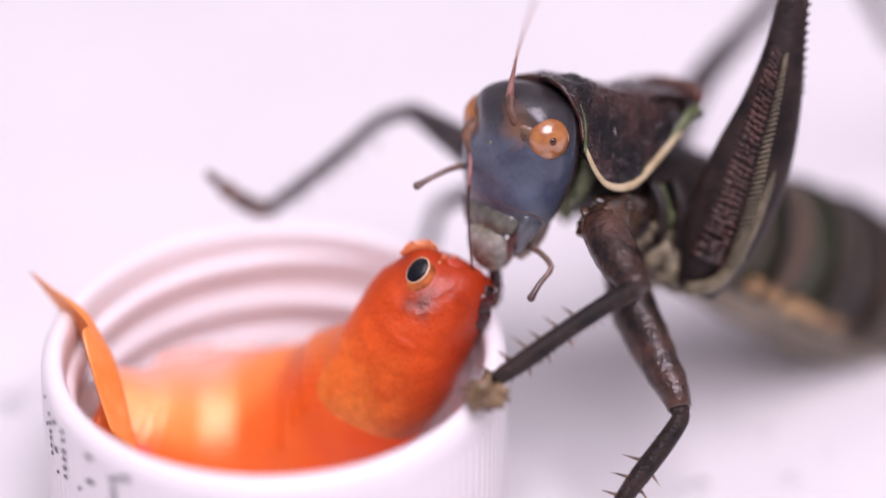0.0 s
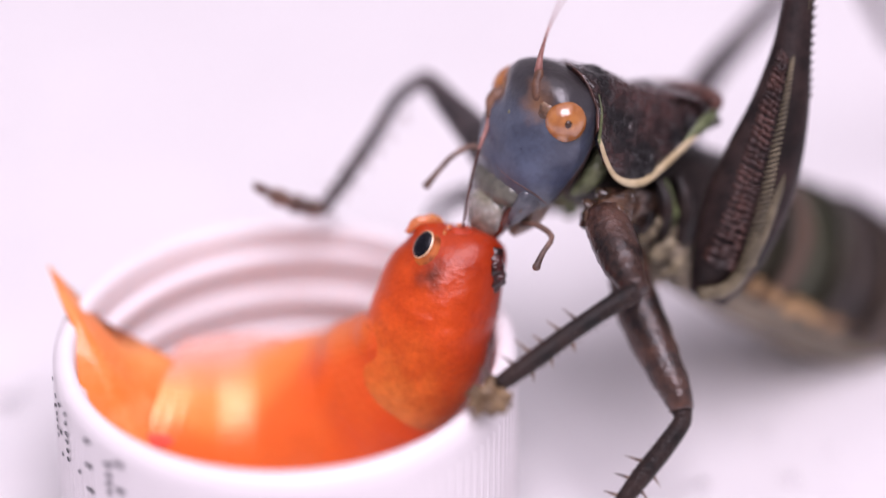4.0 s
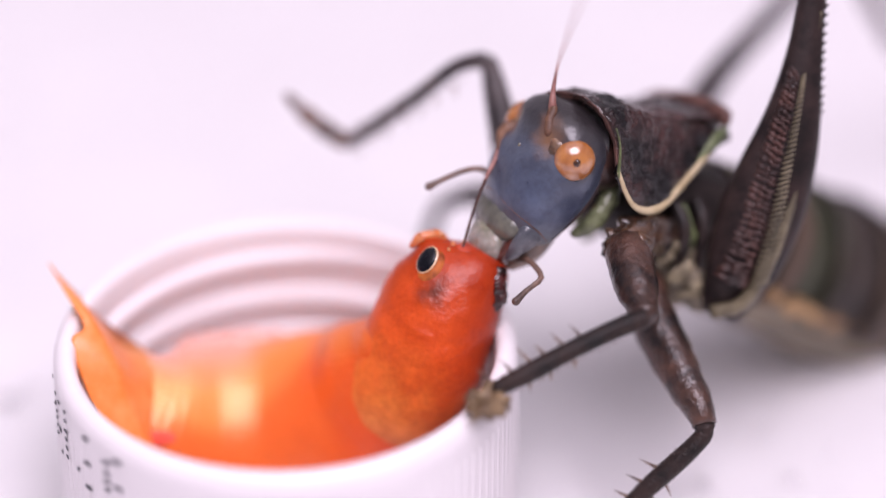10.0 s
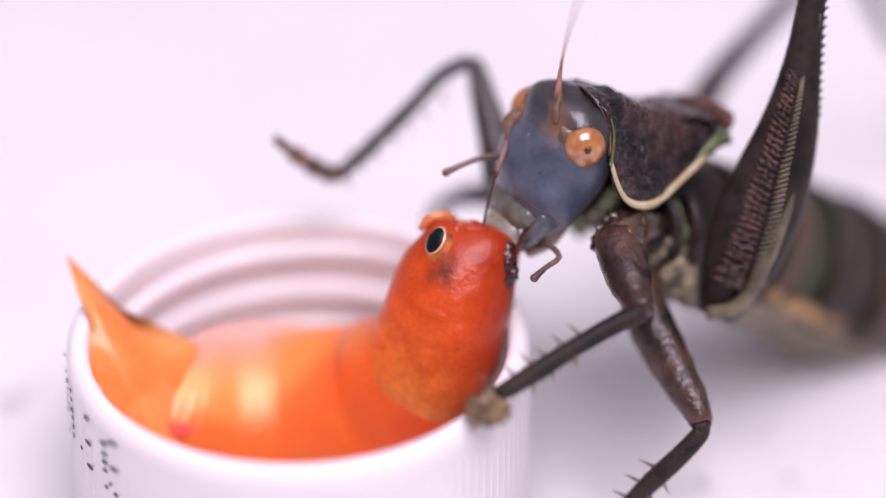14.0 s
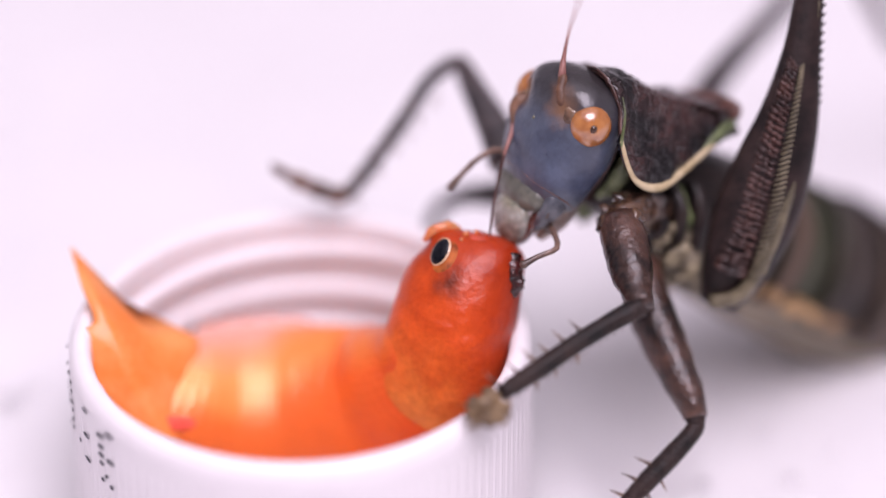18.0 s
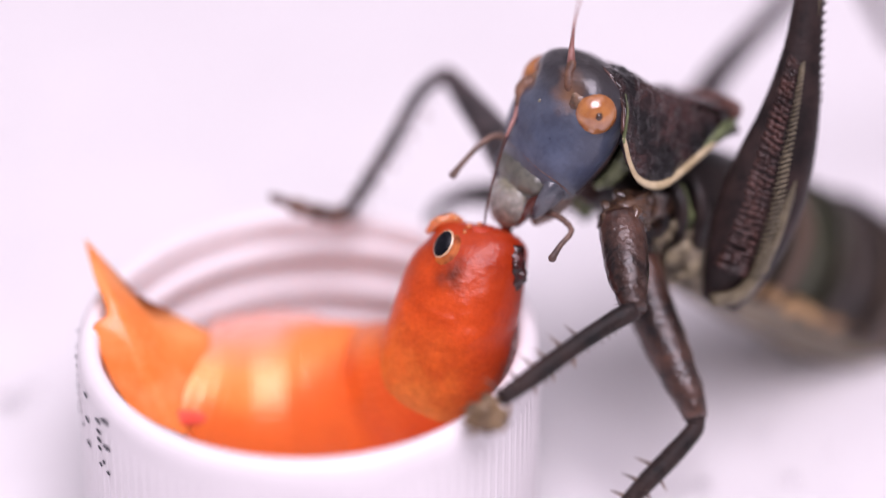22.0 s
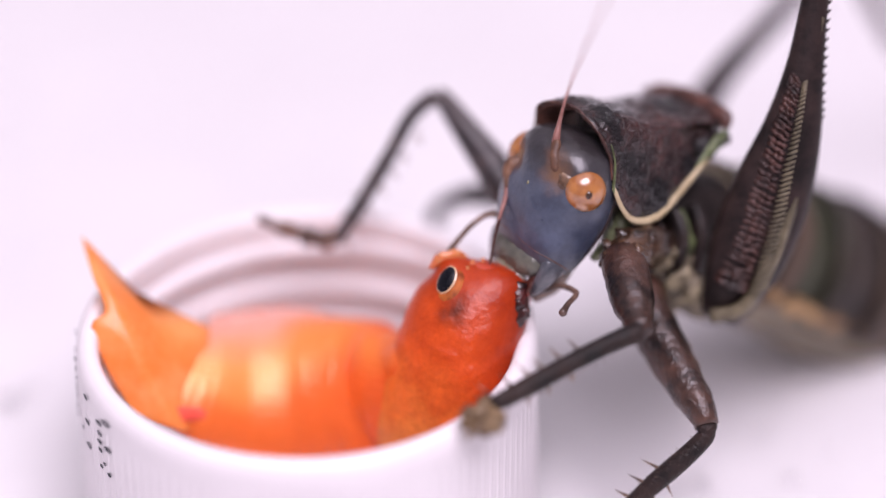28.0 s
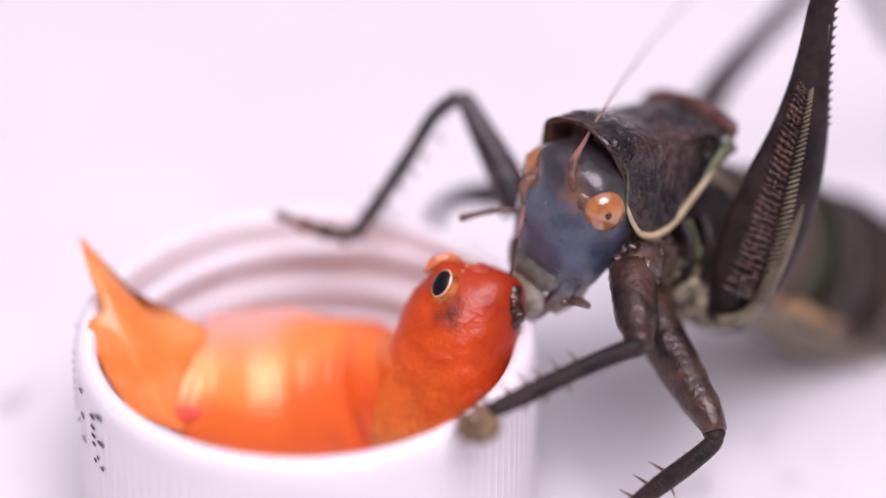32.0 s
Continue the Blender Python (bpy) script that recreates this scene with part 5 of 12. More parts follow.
# ---- what moves ----
def motions():
    walk(PALPS[0], [
        (0, mm(1.09, -1.45, -4.92, -10.06, -25.44, -1.84)), (0.5, mm(1.09, -1.45, -4.92, -7.05, -5.32, -15.3)),
        (1, mm(1.09, -1.45, -4.92, -5.32, -0.62, -13.45)), (1.5, mm(1.09, -1.45, -4.92, -4.21, 0.27, -11.06)),
        (2, mm(1.09, -1.45, -4.92, -1.94, -0.74, -4.35)), (2.5, mm(1.09, -1.45, -4.92, -4.04, 2.26, -11.9)),
        (3, mm(1.09, -1.45, -4.92, -2.79, 3.98, -9.85)), (3.5, mm(1.09, -1.45, -4.92, -0.18, 9.24, -7.04)),
        (5.5, mm(1.09, -1.45, -4.92, 5.96, 20.7, -1.36)), (6, mm(1.09, -1.45, -4.92, 9.37, 25.47, 2.01)),
        (6.5, mm(1.09, -1.45, -4.92, 14.47, 31.96, 6.71)), (7, mm(1.09, -1.45, -4.92, 13.51, 32.42, 5.02)),
        (7.5, mm(1.09, -1.45, -4.92, 13.14, 32.07, 4.63)), (8, mm(1.09, -1.45, -4.92, 10.71, 29.59, 2.07)),
        (8.5, mm(1.09, -1.45, -4.92, 0.94, 11.37, -5.89)), (9, mm(1.09, -1.45, -4.92, -1.9, 5.82, -8.88)),
        (9.5, mm(1.09, -1.45, -4.92, -3.19, 3.04, -10.26)), (10, mm(1.09, -1.45, -4.92, -3.38, -6.31, -3.38)),
        (10.5, mm(1.09, -1.45, -4.92, -4.74, -19.31, 10.69)), (11, mm(1.09, -1.45, -4.92, -11.69, -32.16, 13.24)),
        (11.5, mm(1.09, -1.45, -4.92, -13.6, -32.56, -8.25)), (12, mm(1.09, -1.45, -4.92, -16.38, -41.16, -30.09)),
        (12.5, mm(1.09, -1.45, -4.92, -15.53, -36.17, -26.84)), (13, mm(1.09, -1.45, -4.92, -13.96, -29.3, -23.24)),
        (13.5, mm(1.09, -1.45, -4.92, -10.06, -22.13, -9.08)), (14, mm(1.09, -1.45, -4.92, -5.44, -17.54, 4.31)),
        (14.5, mm(1.09, -1.45, -4.92, -2.62, -12.08, 5.86)), (16.5, mm(1.09, -1.45, -4.92, 8.28, 9.56, 10.35)),
        (17, mm(1.09, -1.45, -4.92, 3.17, 15.16, -3.54)), (17.5, mm(1.09, -1.45, -4.92, 3.19, 15.15, -3.49)),
        (18, mm(1.09, -1.45, -4.92, 0.93, 9.03, -4.5)), (18.5, mm(1.09, -1.45, -4.92, 2.35, 11.26, -2.88)),
        (19, mm(1.09, -1.45, -4.92, 6.03, 16.49, 1.17)), (19.5, mm(1.09, -1.45, -4.92, 4.21, 15.24, -1.55)),
        (20, mm(1.09, -1.45, -4.92, 8.26, 16.46, 5.35)), (20.5, mm(1.09, -1.45, -4.92, 7.66, 14.73, 5.37)),
        (21, mm(1.09, -1.45, -4.92, 7.96, 15.19, 5.63)), (21.5, mm(1.09, -1.45, -4.92, 7.53, 13.69, 5.83)),
        (22, mm(1.09, -1.45, -4.92, 5.99, 12.77, 3.49)), (22.5, mm(1.09, -1.45, -4.92, 2.95, 13.74, -3.15)),
        (23, mm(1.09, -1.45, -4.92, 2.57, 15.49, -4.9)), (23.5, mm(1.09, -1.45, -4.92, 8.64, 12, 9.17)),
        (24, mm(1.09, -1.45, -4.92, 11.19, 9.91, 15.68)), (24.5, mm(1.09, -1.45, -4.92, 3.77, 1.35, 7.87)),
        (25, mm(1.09, -1.45, -4.92, 1.07, 12.01, -4.9)), (25.5, mm(1.09, -1.45, -4.92, 5.04, 14.42, -7.03)),
        (27.5, mm(1.09, -1.45, -4.92, -0.97, 6.39, -9.44)), (28, mm(1.09, -1.45, -4.92, 3.48, 12.52, -5.89)),
        (28.5, mm(1.09, -1.45, -4.92, -8.6, -8.89, -15.19)), (29, mm(1.09, -1.45, -4.92, -14.19, -17.61, -19.68)),
        (29.5, mm(1.09, -1.45, -4.92, -1.27, 8.23, -6.58)), (30, mm(1.09, -1.45, -4.92, -0.15, 10.3, -5.18)),
        (30.5, mm(1.09, -1.45, -4.92, 6.52, 20.61, 2.8)), (31, mm(1.09, -1.45, -4.92, -0.54, 11.51, -6.41)),
        (31.5, mm(1.09, -1.45, -4.92, -4.75, -2.5, -19.27)), (32, mm(1.09, -1.45, -4.92, -10.48, -21.02, -25.43)),])
    walk(PALPS[1], [
        (0, mm(0.33, 1.9, -7.79, 0.13, -9.42, -12.45)), (0.5, mm(0.33, 1.9, -7.79, 16.76, -16.89, -23.54)),
        (1, mm(0.33, 1.9, -7.79, 22.58, -24.45, -40.86)), (1.5, mm(0.33, 1.9, -7.79, 22.07, -17.14, -24.4)),
        (2, mm(0.33, 1.9, -7.79, 21.64, -11.8, -12.88)), (2.5, mm(0.33, 1.9, -7.79, 19.12, -9.7, -9.15)),
        (3, mm(0.33, 1.9, -7.79, 16.97, -5.27, -1.45)), (3.5, mm(0.33, 1.9, -7.79, 17.36, -3.65, 1.67)),
        (5.5, mm(0.33, 1.9, -7.79, 18.7, -3.64, 2.32)), (6, mm(0.33, 1.9, -7.79, 19.38, -1.49, 6.66)), (6.5, mm(0.33, 1.9, -7.79, 19.48, 6.54, 20.9)),
        (7, mm(0.33, 1.9, -7.79, 17.96, 9.11, 23.8)), (7.5, mm(0.33, 1.9, -7.79, 14.76, 10.37, 23.05)), (8, mm(0.33, 1.9, -7.79, 10.66, 9.28, 18.32)),
        (8.5, mm(0.33, 1.9, -7.79, 3.62, -2.48, -2.01)), (9, mm(0.33, 1.9, -7.79, -2.17, 0.03, -0.76)),
        (9.5, mm(0.33, 1.9, -7.79, 5.87, -4.42, -4.03)), (10, mm(0.33, 1.9, -7.79, 11.72, -7.99, -7.94)),
        (10.5, mm(0.33, 1.9, -7.79, 19.18, -15.05, -19.89)), (11, mm(0.33, 1.9, -7.79, 26.82, -23.88, -41.49)),
        (11.5, mm(0.33, 1.9, -7.79, 26.75, -23.29, -40)), (12, mm(0.33, 1.9, -7.79, 29.63, -27.64, -52.79)),
        (12.5, mm(0.33, 1.9, -7.79, 18.93, -35.07, -61.38)), (13, mm(0.33, 1.9, -7.79, 24.97, -32.13, -60)),
        (13.5, mm(0.33, 1.9, -7.79, 27.78, -21.02, -34.7)), (14, mm(0.33, 1.9, -7.79, 24.03, -14.65, -18.86)),
        (14.5, mm(0.33, 1.9, -7.79, 24.57, -12.3, -13.46)), (16.5, mm(0.33, 1.9, -7.79, 26.53, -3.01, 8.08)),
        (17, mm(0.33, 1.9, -7.79, 26.01, -6.06, 1.09)), (17.5, mm(0.33, 1.9, -7.79, 18.32, -10.82, -11.52)),
        (18, mm(0.33, 1.9, -7.79, 7.16, -20.52, -29.01)), (18.5, mm(0.33, 1.9, -7.79, 16.46, -14.58, -19.06)),
        (19, mm(0.33, 1.9, -7.79, 22.37, -6.81, -2.22)), (19.5, mm(0.33, 1.9, -7.79, 21.07, -7.78, -4.7)),
        (20, mm(0.33, 1.9, -7.79, 20.13, -4.16, 2.04)), (20.5, mm(0.33, 1.9, -7.79, 18.85, -4.6, 0.61)),
        (21, mm(0.33, 1.9, -7.79, 17.57, -3.74, 1.59)), (21.5, mm(0.33, 1.9, -7.79, 16.3, -4.08, 0.42)),
        (22, mm(0.33, 1.9, -7.79, 14.53, -4.93, -1.81)), (22.5, mm(0.33, 1.9, -7.79, 12.36, -6.21, -4.75)),
        (23, mm(0.33, 1.9, -7.79, 10.76, -5.3, -3.78)), (23.5, mm(0.33, 1.9, -7.79, 11.95, -6.12, -4.74)),
        (24, mm(0.33, 1.9, -7.79, 12.23, -8.25, -8.25)), (24.5, mm(0.33, 1.9, -7.79, 12.35, -12.06, -14.78)),
        (25, mm(0.33, 1.9, -7.79, 29.08, -10.55, 1.31)), (25.5, mm(0.33, 1.9, -7.79, 16.79, -17.29, -18.56)),
        (27.5, mm(0.33, 1.9, -7.79, 22.42, -14.98, -16.92)), (28, mm(0.33, 1.9, -7.79, 39.29, -23.48, -9.78)),
        (28.5, mm(0.33, 1.9, -7.79, 38.77, -24.04, -29.29)), (29, mm(0.33, 1.9, -7.79, 33.52, -18.61, -14.62)),
        (29.5, mm(0.33, 1.9, -7.79, 7.63, -11.31, -23.02)), (30, mm(0.33, 1.9, -7.79, 12.61, -13.7, -26.3)),
        (30.5, mm(0.33, 1.9, -7.79, -29.32, 3.99, -10.7)), (31, mm(0.33, 1.9, -7.79, -0.32, -12.84, -30.51)),
        (31.5, mm(0.33, 1.9, -7.79, 34.6, -29.98, -65.1)), (32, mm(0.33, 1.9, -7.79, 65.96, -45.14, -58.42)),])
    walk(JAWS[0], [
        (0, mm(0.9, 2.5, -5.4, 8, -0, 0)), (0.5, mm(0.9, 2.5, -5.4, 4.8, -0, 0)), (1, mm(0.9, 2.5, -5.4, 4.31, -0, 0)),
        (1.5, mm(0.9, 2.5, -5.4, 2.24, -0, 0)), (2, mm(0.9, 2.5, -5.4, 6.98, -0, 0)), (2.5, mm(0.9, 2.5, -5.4, 2.55, -0, 0)),
        (3, mm(0.9, 2.5, -5.4, 5.67, -0, 0)), (3.5, mm(0.9, 2.5, -5.4, 4.02, -0, 0)), (5.5, mm(0.9, 2.5, -5.4, 11.44, -0, 0)),
        (6, mm(0.9, 2.5, -5.4, 12.17, -0, 0)), (6.5, mm(0.9, 2.5, -5.4, 16.5, -0, 0)), (7, mm(0.9, 2.5, -5.4, 13.09, -0, 0)),
        (7.5, mm(0.9, 2.5, -5.4, 16.08, -0, 0)), (8, mm(0.9, 2.5, -5.4, 12.96, -0, 0)), (8.5, mm(0.9, 2.5, -5.4, 6.38, -0, 0)),
        (9, mm(0.9, 2.5, -5.4, 2.33, -0, 0)), (9.5, mm(0.9, 2.5, -5.4, 2.99, -0, 0)), (10, mm(0.9, 2.5, -5.4, 7.55, -0, 0)),
        (10.5, mm(0.9, 2.5, -5.4, 2.61, -0, 0)), (11, mm(0.9, 2.5, -5.4, 5, -0, 0)), (11.5, mm(0.9, 2.5, -5.4, 3.15, -0, 0)),
        (12, mm(0.9, 2.5, -5.4, 8.47, -0, 0)), (12.5, mm(0.9, 2.5, -5.4, 4.1, -0, 0)), (13, mm(0.9, 2.5, -5.4, 3.21, -0, 0)),
        (13.5, mm(0.9, 2.5, -5.4, 5, -0, 0)), (14, mm(0.9, 2.5, -5.4, 4.85, -0, 0)), (14.5, mm(0.9, 2.5, -5.4, 8.85, -0, 0)),
        (16.5, mm(0.9, 2.5, -5.4, 13.35, -0, 0)), (17, mm(0.9, 2.5, -5.4, 8.26, -0, 0)), (17.5, mm(0.9, 2.5, -5.4, 6.54, -0, 0)),
        (18, mm(0.9, 2.5, -5.4, 4.66, -0, 0)), (18.5, mm(0.9, 2.5, -5.4, 5.22, -0, 0)), (19, mm(0.9, 2.5, -5.4, 10.74, -0, 0)),
        (19.5, mm(0.9, 2.5, -5.4, 5.53, -0, 0)), (20, mm(0.9, 2.5, -5.4, 7.96, -0, 0)), (20.5, mm(0.9, 2.5, -5.4, 5.3, -0, 0)),
        (21, mm(0.9, 2.5, -5.4, 9.22, -0, 0)), (21.5, mm(0.9, 2.5, -5.4, 9.92, -0, 0)), (22, mm(0.9, 2.5, -5.4, 12.88, -0, 0)),
        (22.5, mm(0.9, 2.5, -5.4, 11.32, -0, 0)), (23, mm(0.9, 2.5, -5.4, 6.6, -0, 0)), (23.5, mm(0.9, 2.5, -5.4, 11.31, -0, 0)),
        (24, mm(0.9, 2.5, -5.4, 9.01, -0, 0)), (24.5, mm(0.9, 2.5, -5.4, 9.92, -0, 0)), (25, mm(0.9, 2.5, -5.4, 3.4, -0, 0)),
        (25.5, mm(0.9, 2.5, -5.4, 13.08, -0, 0)), (27.5, mm(0.9, 2.5, -5.4, 2.48, -0, 0)), (28, mm(0.9, 2.5, -5.4, 9.88, -0, 0)),
        (28.5, mm(0.9, 2.5, -5.4, 4.5, -0, 0)), (29, mm(0.9, 2.5, -5.4, 6.87, -0, 0)), (29.5, mm(0.9, 2.5, -5.4, 4.5, -0, 0)),
        (30, mm(0.9, 2.5, -5.4, 7.94, -0, 0)), (30.5, mm(0.9, 2.5, -5.4, 2.74, -0, 0)), (31, mm(0.9, 2.5, -5.4, 7.54, -0, 0)),
        (31.5, mm(0.9, 2.5, -5.4, 7.11, -0, 0)), (32, mm(0.9, 2.5, -5.4, 2.38, -0, 0)),])
    walk(JAWS[1], [
        (0, mm(0.9, -2.5, -5.4, -8, -0, 0)), (0.5, mm(0.9, -2.5, -5.4, -4.8, -0, 0)), (1, mm(0.9, -2.5, -5.4, -4.31, -0, 0)),
        (1.5, mm(0.9, -2.5, -5.4, -2.24, -0, 0)), (2, mm(0.9, -2.5, -5.4, -6.98, -0, 0)), (2.5, mm(0.9, -2.5, -5.4, -2.55, -0, 0)),
        (3, mm(0.9, -2.5, -5.4, -5.67, -0, 0)), (3.5, mm(0.9, -2.5, -5.4, -4.02, -0, 0)), (5.5, mm(0.9, -2.5, -5.4, -11.44, -0, 0)),
        (6, mm(0.9, -2.5, -5.4, -12.17, -0, 0)), (6.5, mm(0.9, -2.5, -5.4, -16.5, -0, 0)), (7, mm(0.9, -2.5, -5.4, -13.09, -0, 0)),
        (7.5, mm(0.9, -2.5, -5.4, -16.08, -0, 0)), (8, mm(0.9, -2.5, -5.4, -12.96, -0, 0)), (8.5, mm(0.9, -2.5, -5.4, -6.38, -0, 0)),
        (9, mm(0.9, -2.5, -5.4, -2.33, -0, 0)), (9.5, mm(0.9, -2.5, -5.4, -2.99, -0, 0)), (10, mm(0.9, -2.5, -5.4, -7.55, -0, 0)),
        (10.5, mm(0.9, -2.5, -5.4, -2.61, -0, 0)), (11, mm(0.9, -2.5, -5.4, -5, -0, 0)), (11.5, mm(0.9, -2.5, -5.4, -3.15, -0, 0)),
        (12, mm(0.9, -2.5, -5.4, -8.47, -0, 0)), (12.5, mm(0.9, -2.5, -5.4, -4.1, -0, 0)), (13, mm(0.9, -2.5, -5.4, -3.21, -0, 0)),
        (13.5, mm(0.9, -2.5, -5.4, -5, -0, 0)), (14, mm(0.9, -2.5, -5.4, -4.85, -0, 0)), (14.5, mm(0.9, -2.5, -5.4, -8.85, -0, 0)),
        (16.5, mm(0.9, -2.5, -5.4, -13.35, -0, 0)), (17, mm(0.9, -2.5, -5.4, -8.26, -0, 0)), (17.5, mm(0.9, -2.5, -5.4, -6.54, -0, 0)),
        (18, mm(0.9, -2.5, -5.4, -4.66, -0, 0)), (18.5, mm(0.9, -2.5, -5.4, -5.22, -0, 0)), (19, mm(0.9, -2.5, -5.4, -10.74, -0, 0)),
        (19.5, mm(0.9, -2.5, -5.4, -5.53, -0, 0)), (20, mm(0.9, -2.5, -5.4, -7.96, -0, 0)), (20.5, mm(0.9, -2.5, -5.4, -5.3, -0, 0)),
        (21, mm(0.9, -2.5, -5.4, -9.22, -0, 0)), (21.5, mm(0.9, -2.5, -5.4, -9.92, -0, 0)), (22, mm(0.9, -2.5, -5.4, -12.88, -0, 0)),
        (22.5, mm(0.9, -2.5, -5.4, -11.32, -0, 0)), (23, mm(0.9, -2.5, -5.4, -6.6, -0, 0)), (23.5, mm(0.9, -2.5, -5.4, -11.31, -0, 0)),
        (24, mm(0.9, -2.5, -5.4, -9.01, -0, 0)), (24.5, mm(0.9, -2.5, -5.4, -9.92, -0, 0)), (25, mm(0.9, -2.5, -5.4, -3.4, -0, 0)),
        (25.5, mm(0.9, -2.5, -5.4, -13.08, -0, 0)), (27.5, mm(0.9, -2.5, -5.4, -2.48, -0, 0)), (28, mm(0.9, -2.5, -5.4, -9.88, -0, 0)),
        (28.5, mm(0.9, -2.5, -5.4, -4.5, -0, 0)), (29, mm(0.9, -2.5, -5.4, -6.87, -0, 0)), (29.5, mm(0.9, -2.5, -5.4, -4.5, -0, 0)),
        (30, mm(0.9, -2.5, -5.4, -7.94, -0, 0)), (30.5, mm(0.9, -2.5, -5.4, -2.74, -0, 0)), (31, mm(0.9, -2.5, -5.4, -7.54, -0, 0)),
        (31.5, mm(0.9, -2.5, -5.4, -7.11, -0, 0)), (32, mm(0.9, -2.5, -5.4, -2.38, -0, 0)),])
    walk(FEELER, [
        (0, mm(1.75, 0.46, 2.18, -5.86, -6.44, -2.92)), (0.5, mm(1.75, 0.46, 2.18, -9.06, -7.85, -4.78)), (1, mm(1.75, 0.46, 2.18, -6.03, -5.32, -3.35)),
        (1.5, mm(1.75, 0.46, 2.18, -4.96, -4.69, -2.64)), (2, mm(1.75, 0.46, 2.18, 1.18, 1.28, 0.64)), (2.5, mm(1.75, 0.46, 2.18, 0.45, 0.51, 0.25)),
        (3, mm(1.75, 0.46, 2.18, 0.44, 0.5, 0.25)), (3.5, mm(1.75, 0.46, 2.18, 3.45, 4.12, 2.05)), (5.5, mm(1.75, 0.46, 2.18, 2.79, 3.31, 1.49)),
        (6, mm(1.75, 0.46, 2.18, 3.11, 3.58, 1.62)), (6.5, mm(1.75, 0.46, 2.18, 3.87, 4, 2.01)), (7, mm(1.75, 0.46, 2.18, 3.72, 3.85, 1.92)),
        (7.5, mm(1.75, 0.46, 2.18, 4.01, 4.19, 2.19)), (8, mm(1.75, 0.46, 2.18, 4.71, 4.89, 2.61)), (8.5, mm(1.75, 0.46, 2.18, 3.22, 3.48, 1.85)),
        (9, mm(1.75, 0.46, 2.18, 5.28, 5.65, 3.03)), (9.5, mm(1.75, 0.46, 2.18, 5.3, 5.47, 3.04)), (10, mm(1.75, 0.46, 2.18, 11.38, 12.66, 6.61)),
        (10.5, mm(1.75, 0.46, 2.18, 7.99, 9.18, 4.78)), (11, mm(1.75, 0.46, 2.18, -2.53, -3, -1.54)), (11.5, mm(1.75, 0.46, 2.18, -3.32, -3.81, -1.83)),
        (12, mm(1.75, 0.46, 2.18, -7.89, -9.05, -6.26)), (12.5, mm(1.75, 0.46, 2.18, -6.33, -9, -7.76)), (13, mm(1.75, 0.46, 2.18, -6.05, -7.79, -6.85)),
        (13.5, mm(1.75, 0.46, 2.18, 1.69, 1.82, 1.13)), (14, mm(1.75, 0.46, 2.18, 6.86, 7.38, 4.31)), (14.5, mm(1.75, 0.46, 2.18, 8.99, 9.35, 5.66)),
        (16.5, mm(1.75, 0.46, 2.18, 9.79, 10.38, 5.59)), (17, mm(1.75, 0.46, 2.18, 8.24, 8.79, 4.79)), (17.5, mm(1.75, 0.46, 2.18, 7.46, 8.04, 4.36)),
        (18, mm(1.75, 0.46, 2.18, 4.82, 5.48, 2.95)), (18.5, mm(1.75, 0.46, 2.18, 4.96, 5.68, 3.18)), (19, mm(1.75, 0.46, 2.18, 6.73, 7.41, 4.68)),
        (19.5, mm(1.75, 0.46, 2.18, 6.34, 7.1, 4.04)), (20, mm(1.75, 0.46, 2.18, 8.19, 8.78, 4.95)), (20.5, mm(1.75, 0.46, 2.18, 9.08, 9.64, 5.31)),
        (21, mm(1.75, 0.46, 2.18, 9.54, 10.23, 5.52)), (21.5, mm(1.75, 0.46, 2.18, 9.9, 10.45, 5.72)), (22, mm(1.75, 0.46, 2.18, 9.48, 9.95, 5.37)),
        (22.5, mm(1.75, 0.46, 2.18, 8.74, 9.28, 5.07)), (23, mm(1.75, 0.46, 2.18, 8.41, 9.05, 5.04)), (23.5, mm(1.75, 0.46, 2.18, 8.79, 9.51, 5.17)),
        (24, mm(1.75, 0.46, 2.18, 6.95, 7.54, 3.98)), (24.5, mm(1.75, 0.46, 2.18, 6.74, 7.48, 4.11)), (25, mm(1.75, 0.46, 2.18, 9.67, 10.07, 6.67)),
        (25.5, mm(1.75, 0.46, 2.18, -0.79, -0.77, -0.51)), (27.5, mm(1.75, 0.46, 2.18, 0.94, 1.01, 0.63)), (28, mm(1.75, 0.46, 2.18, 0.29, 0.32, 0.18)),
        (28.5, mm(1.75, 0.46, 2.18, -0.02, -0.02, -0.01)), (29, mm(1.75, 0.46, 2.18, -0.16, -0.17, -0.1)), (29.5, mm(1.75, 0.46, 2.18, -0.1, -0.12, -0.07)),
        (30, mm(1.75, 0.46, 2.18, 0.18, 0.21, 0.12)), (30.5, mm(1.75, 0.46, 2.18, 1.2, 1.39, 0.81)), (31, mm(1.75, 0.46, 2.18, -1.55, -1.72, -0.99)),
        (31.5, mm(1.75, 0.46, 2.18, -10.14, -9.99, -6.87)), (32, mm(1.75, 0.46, 2.18, -11.68, -13.07, -7.72)),])
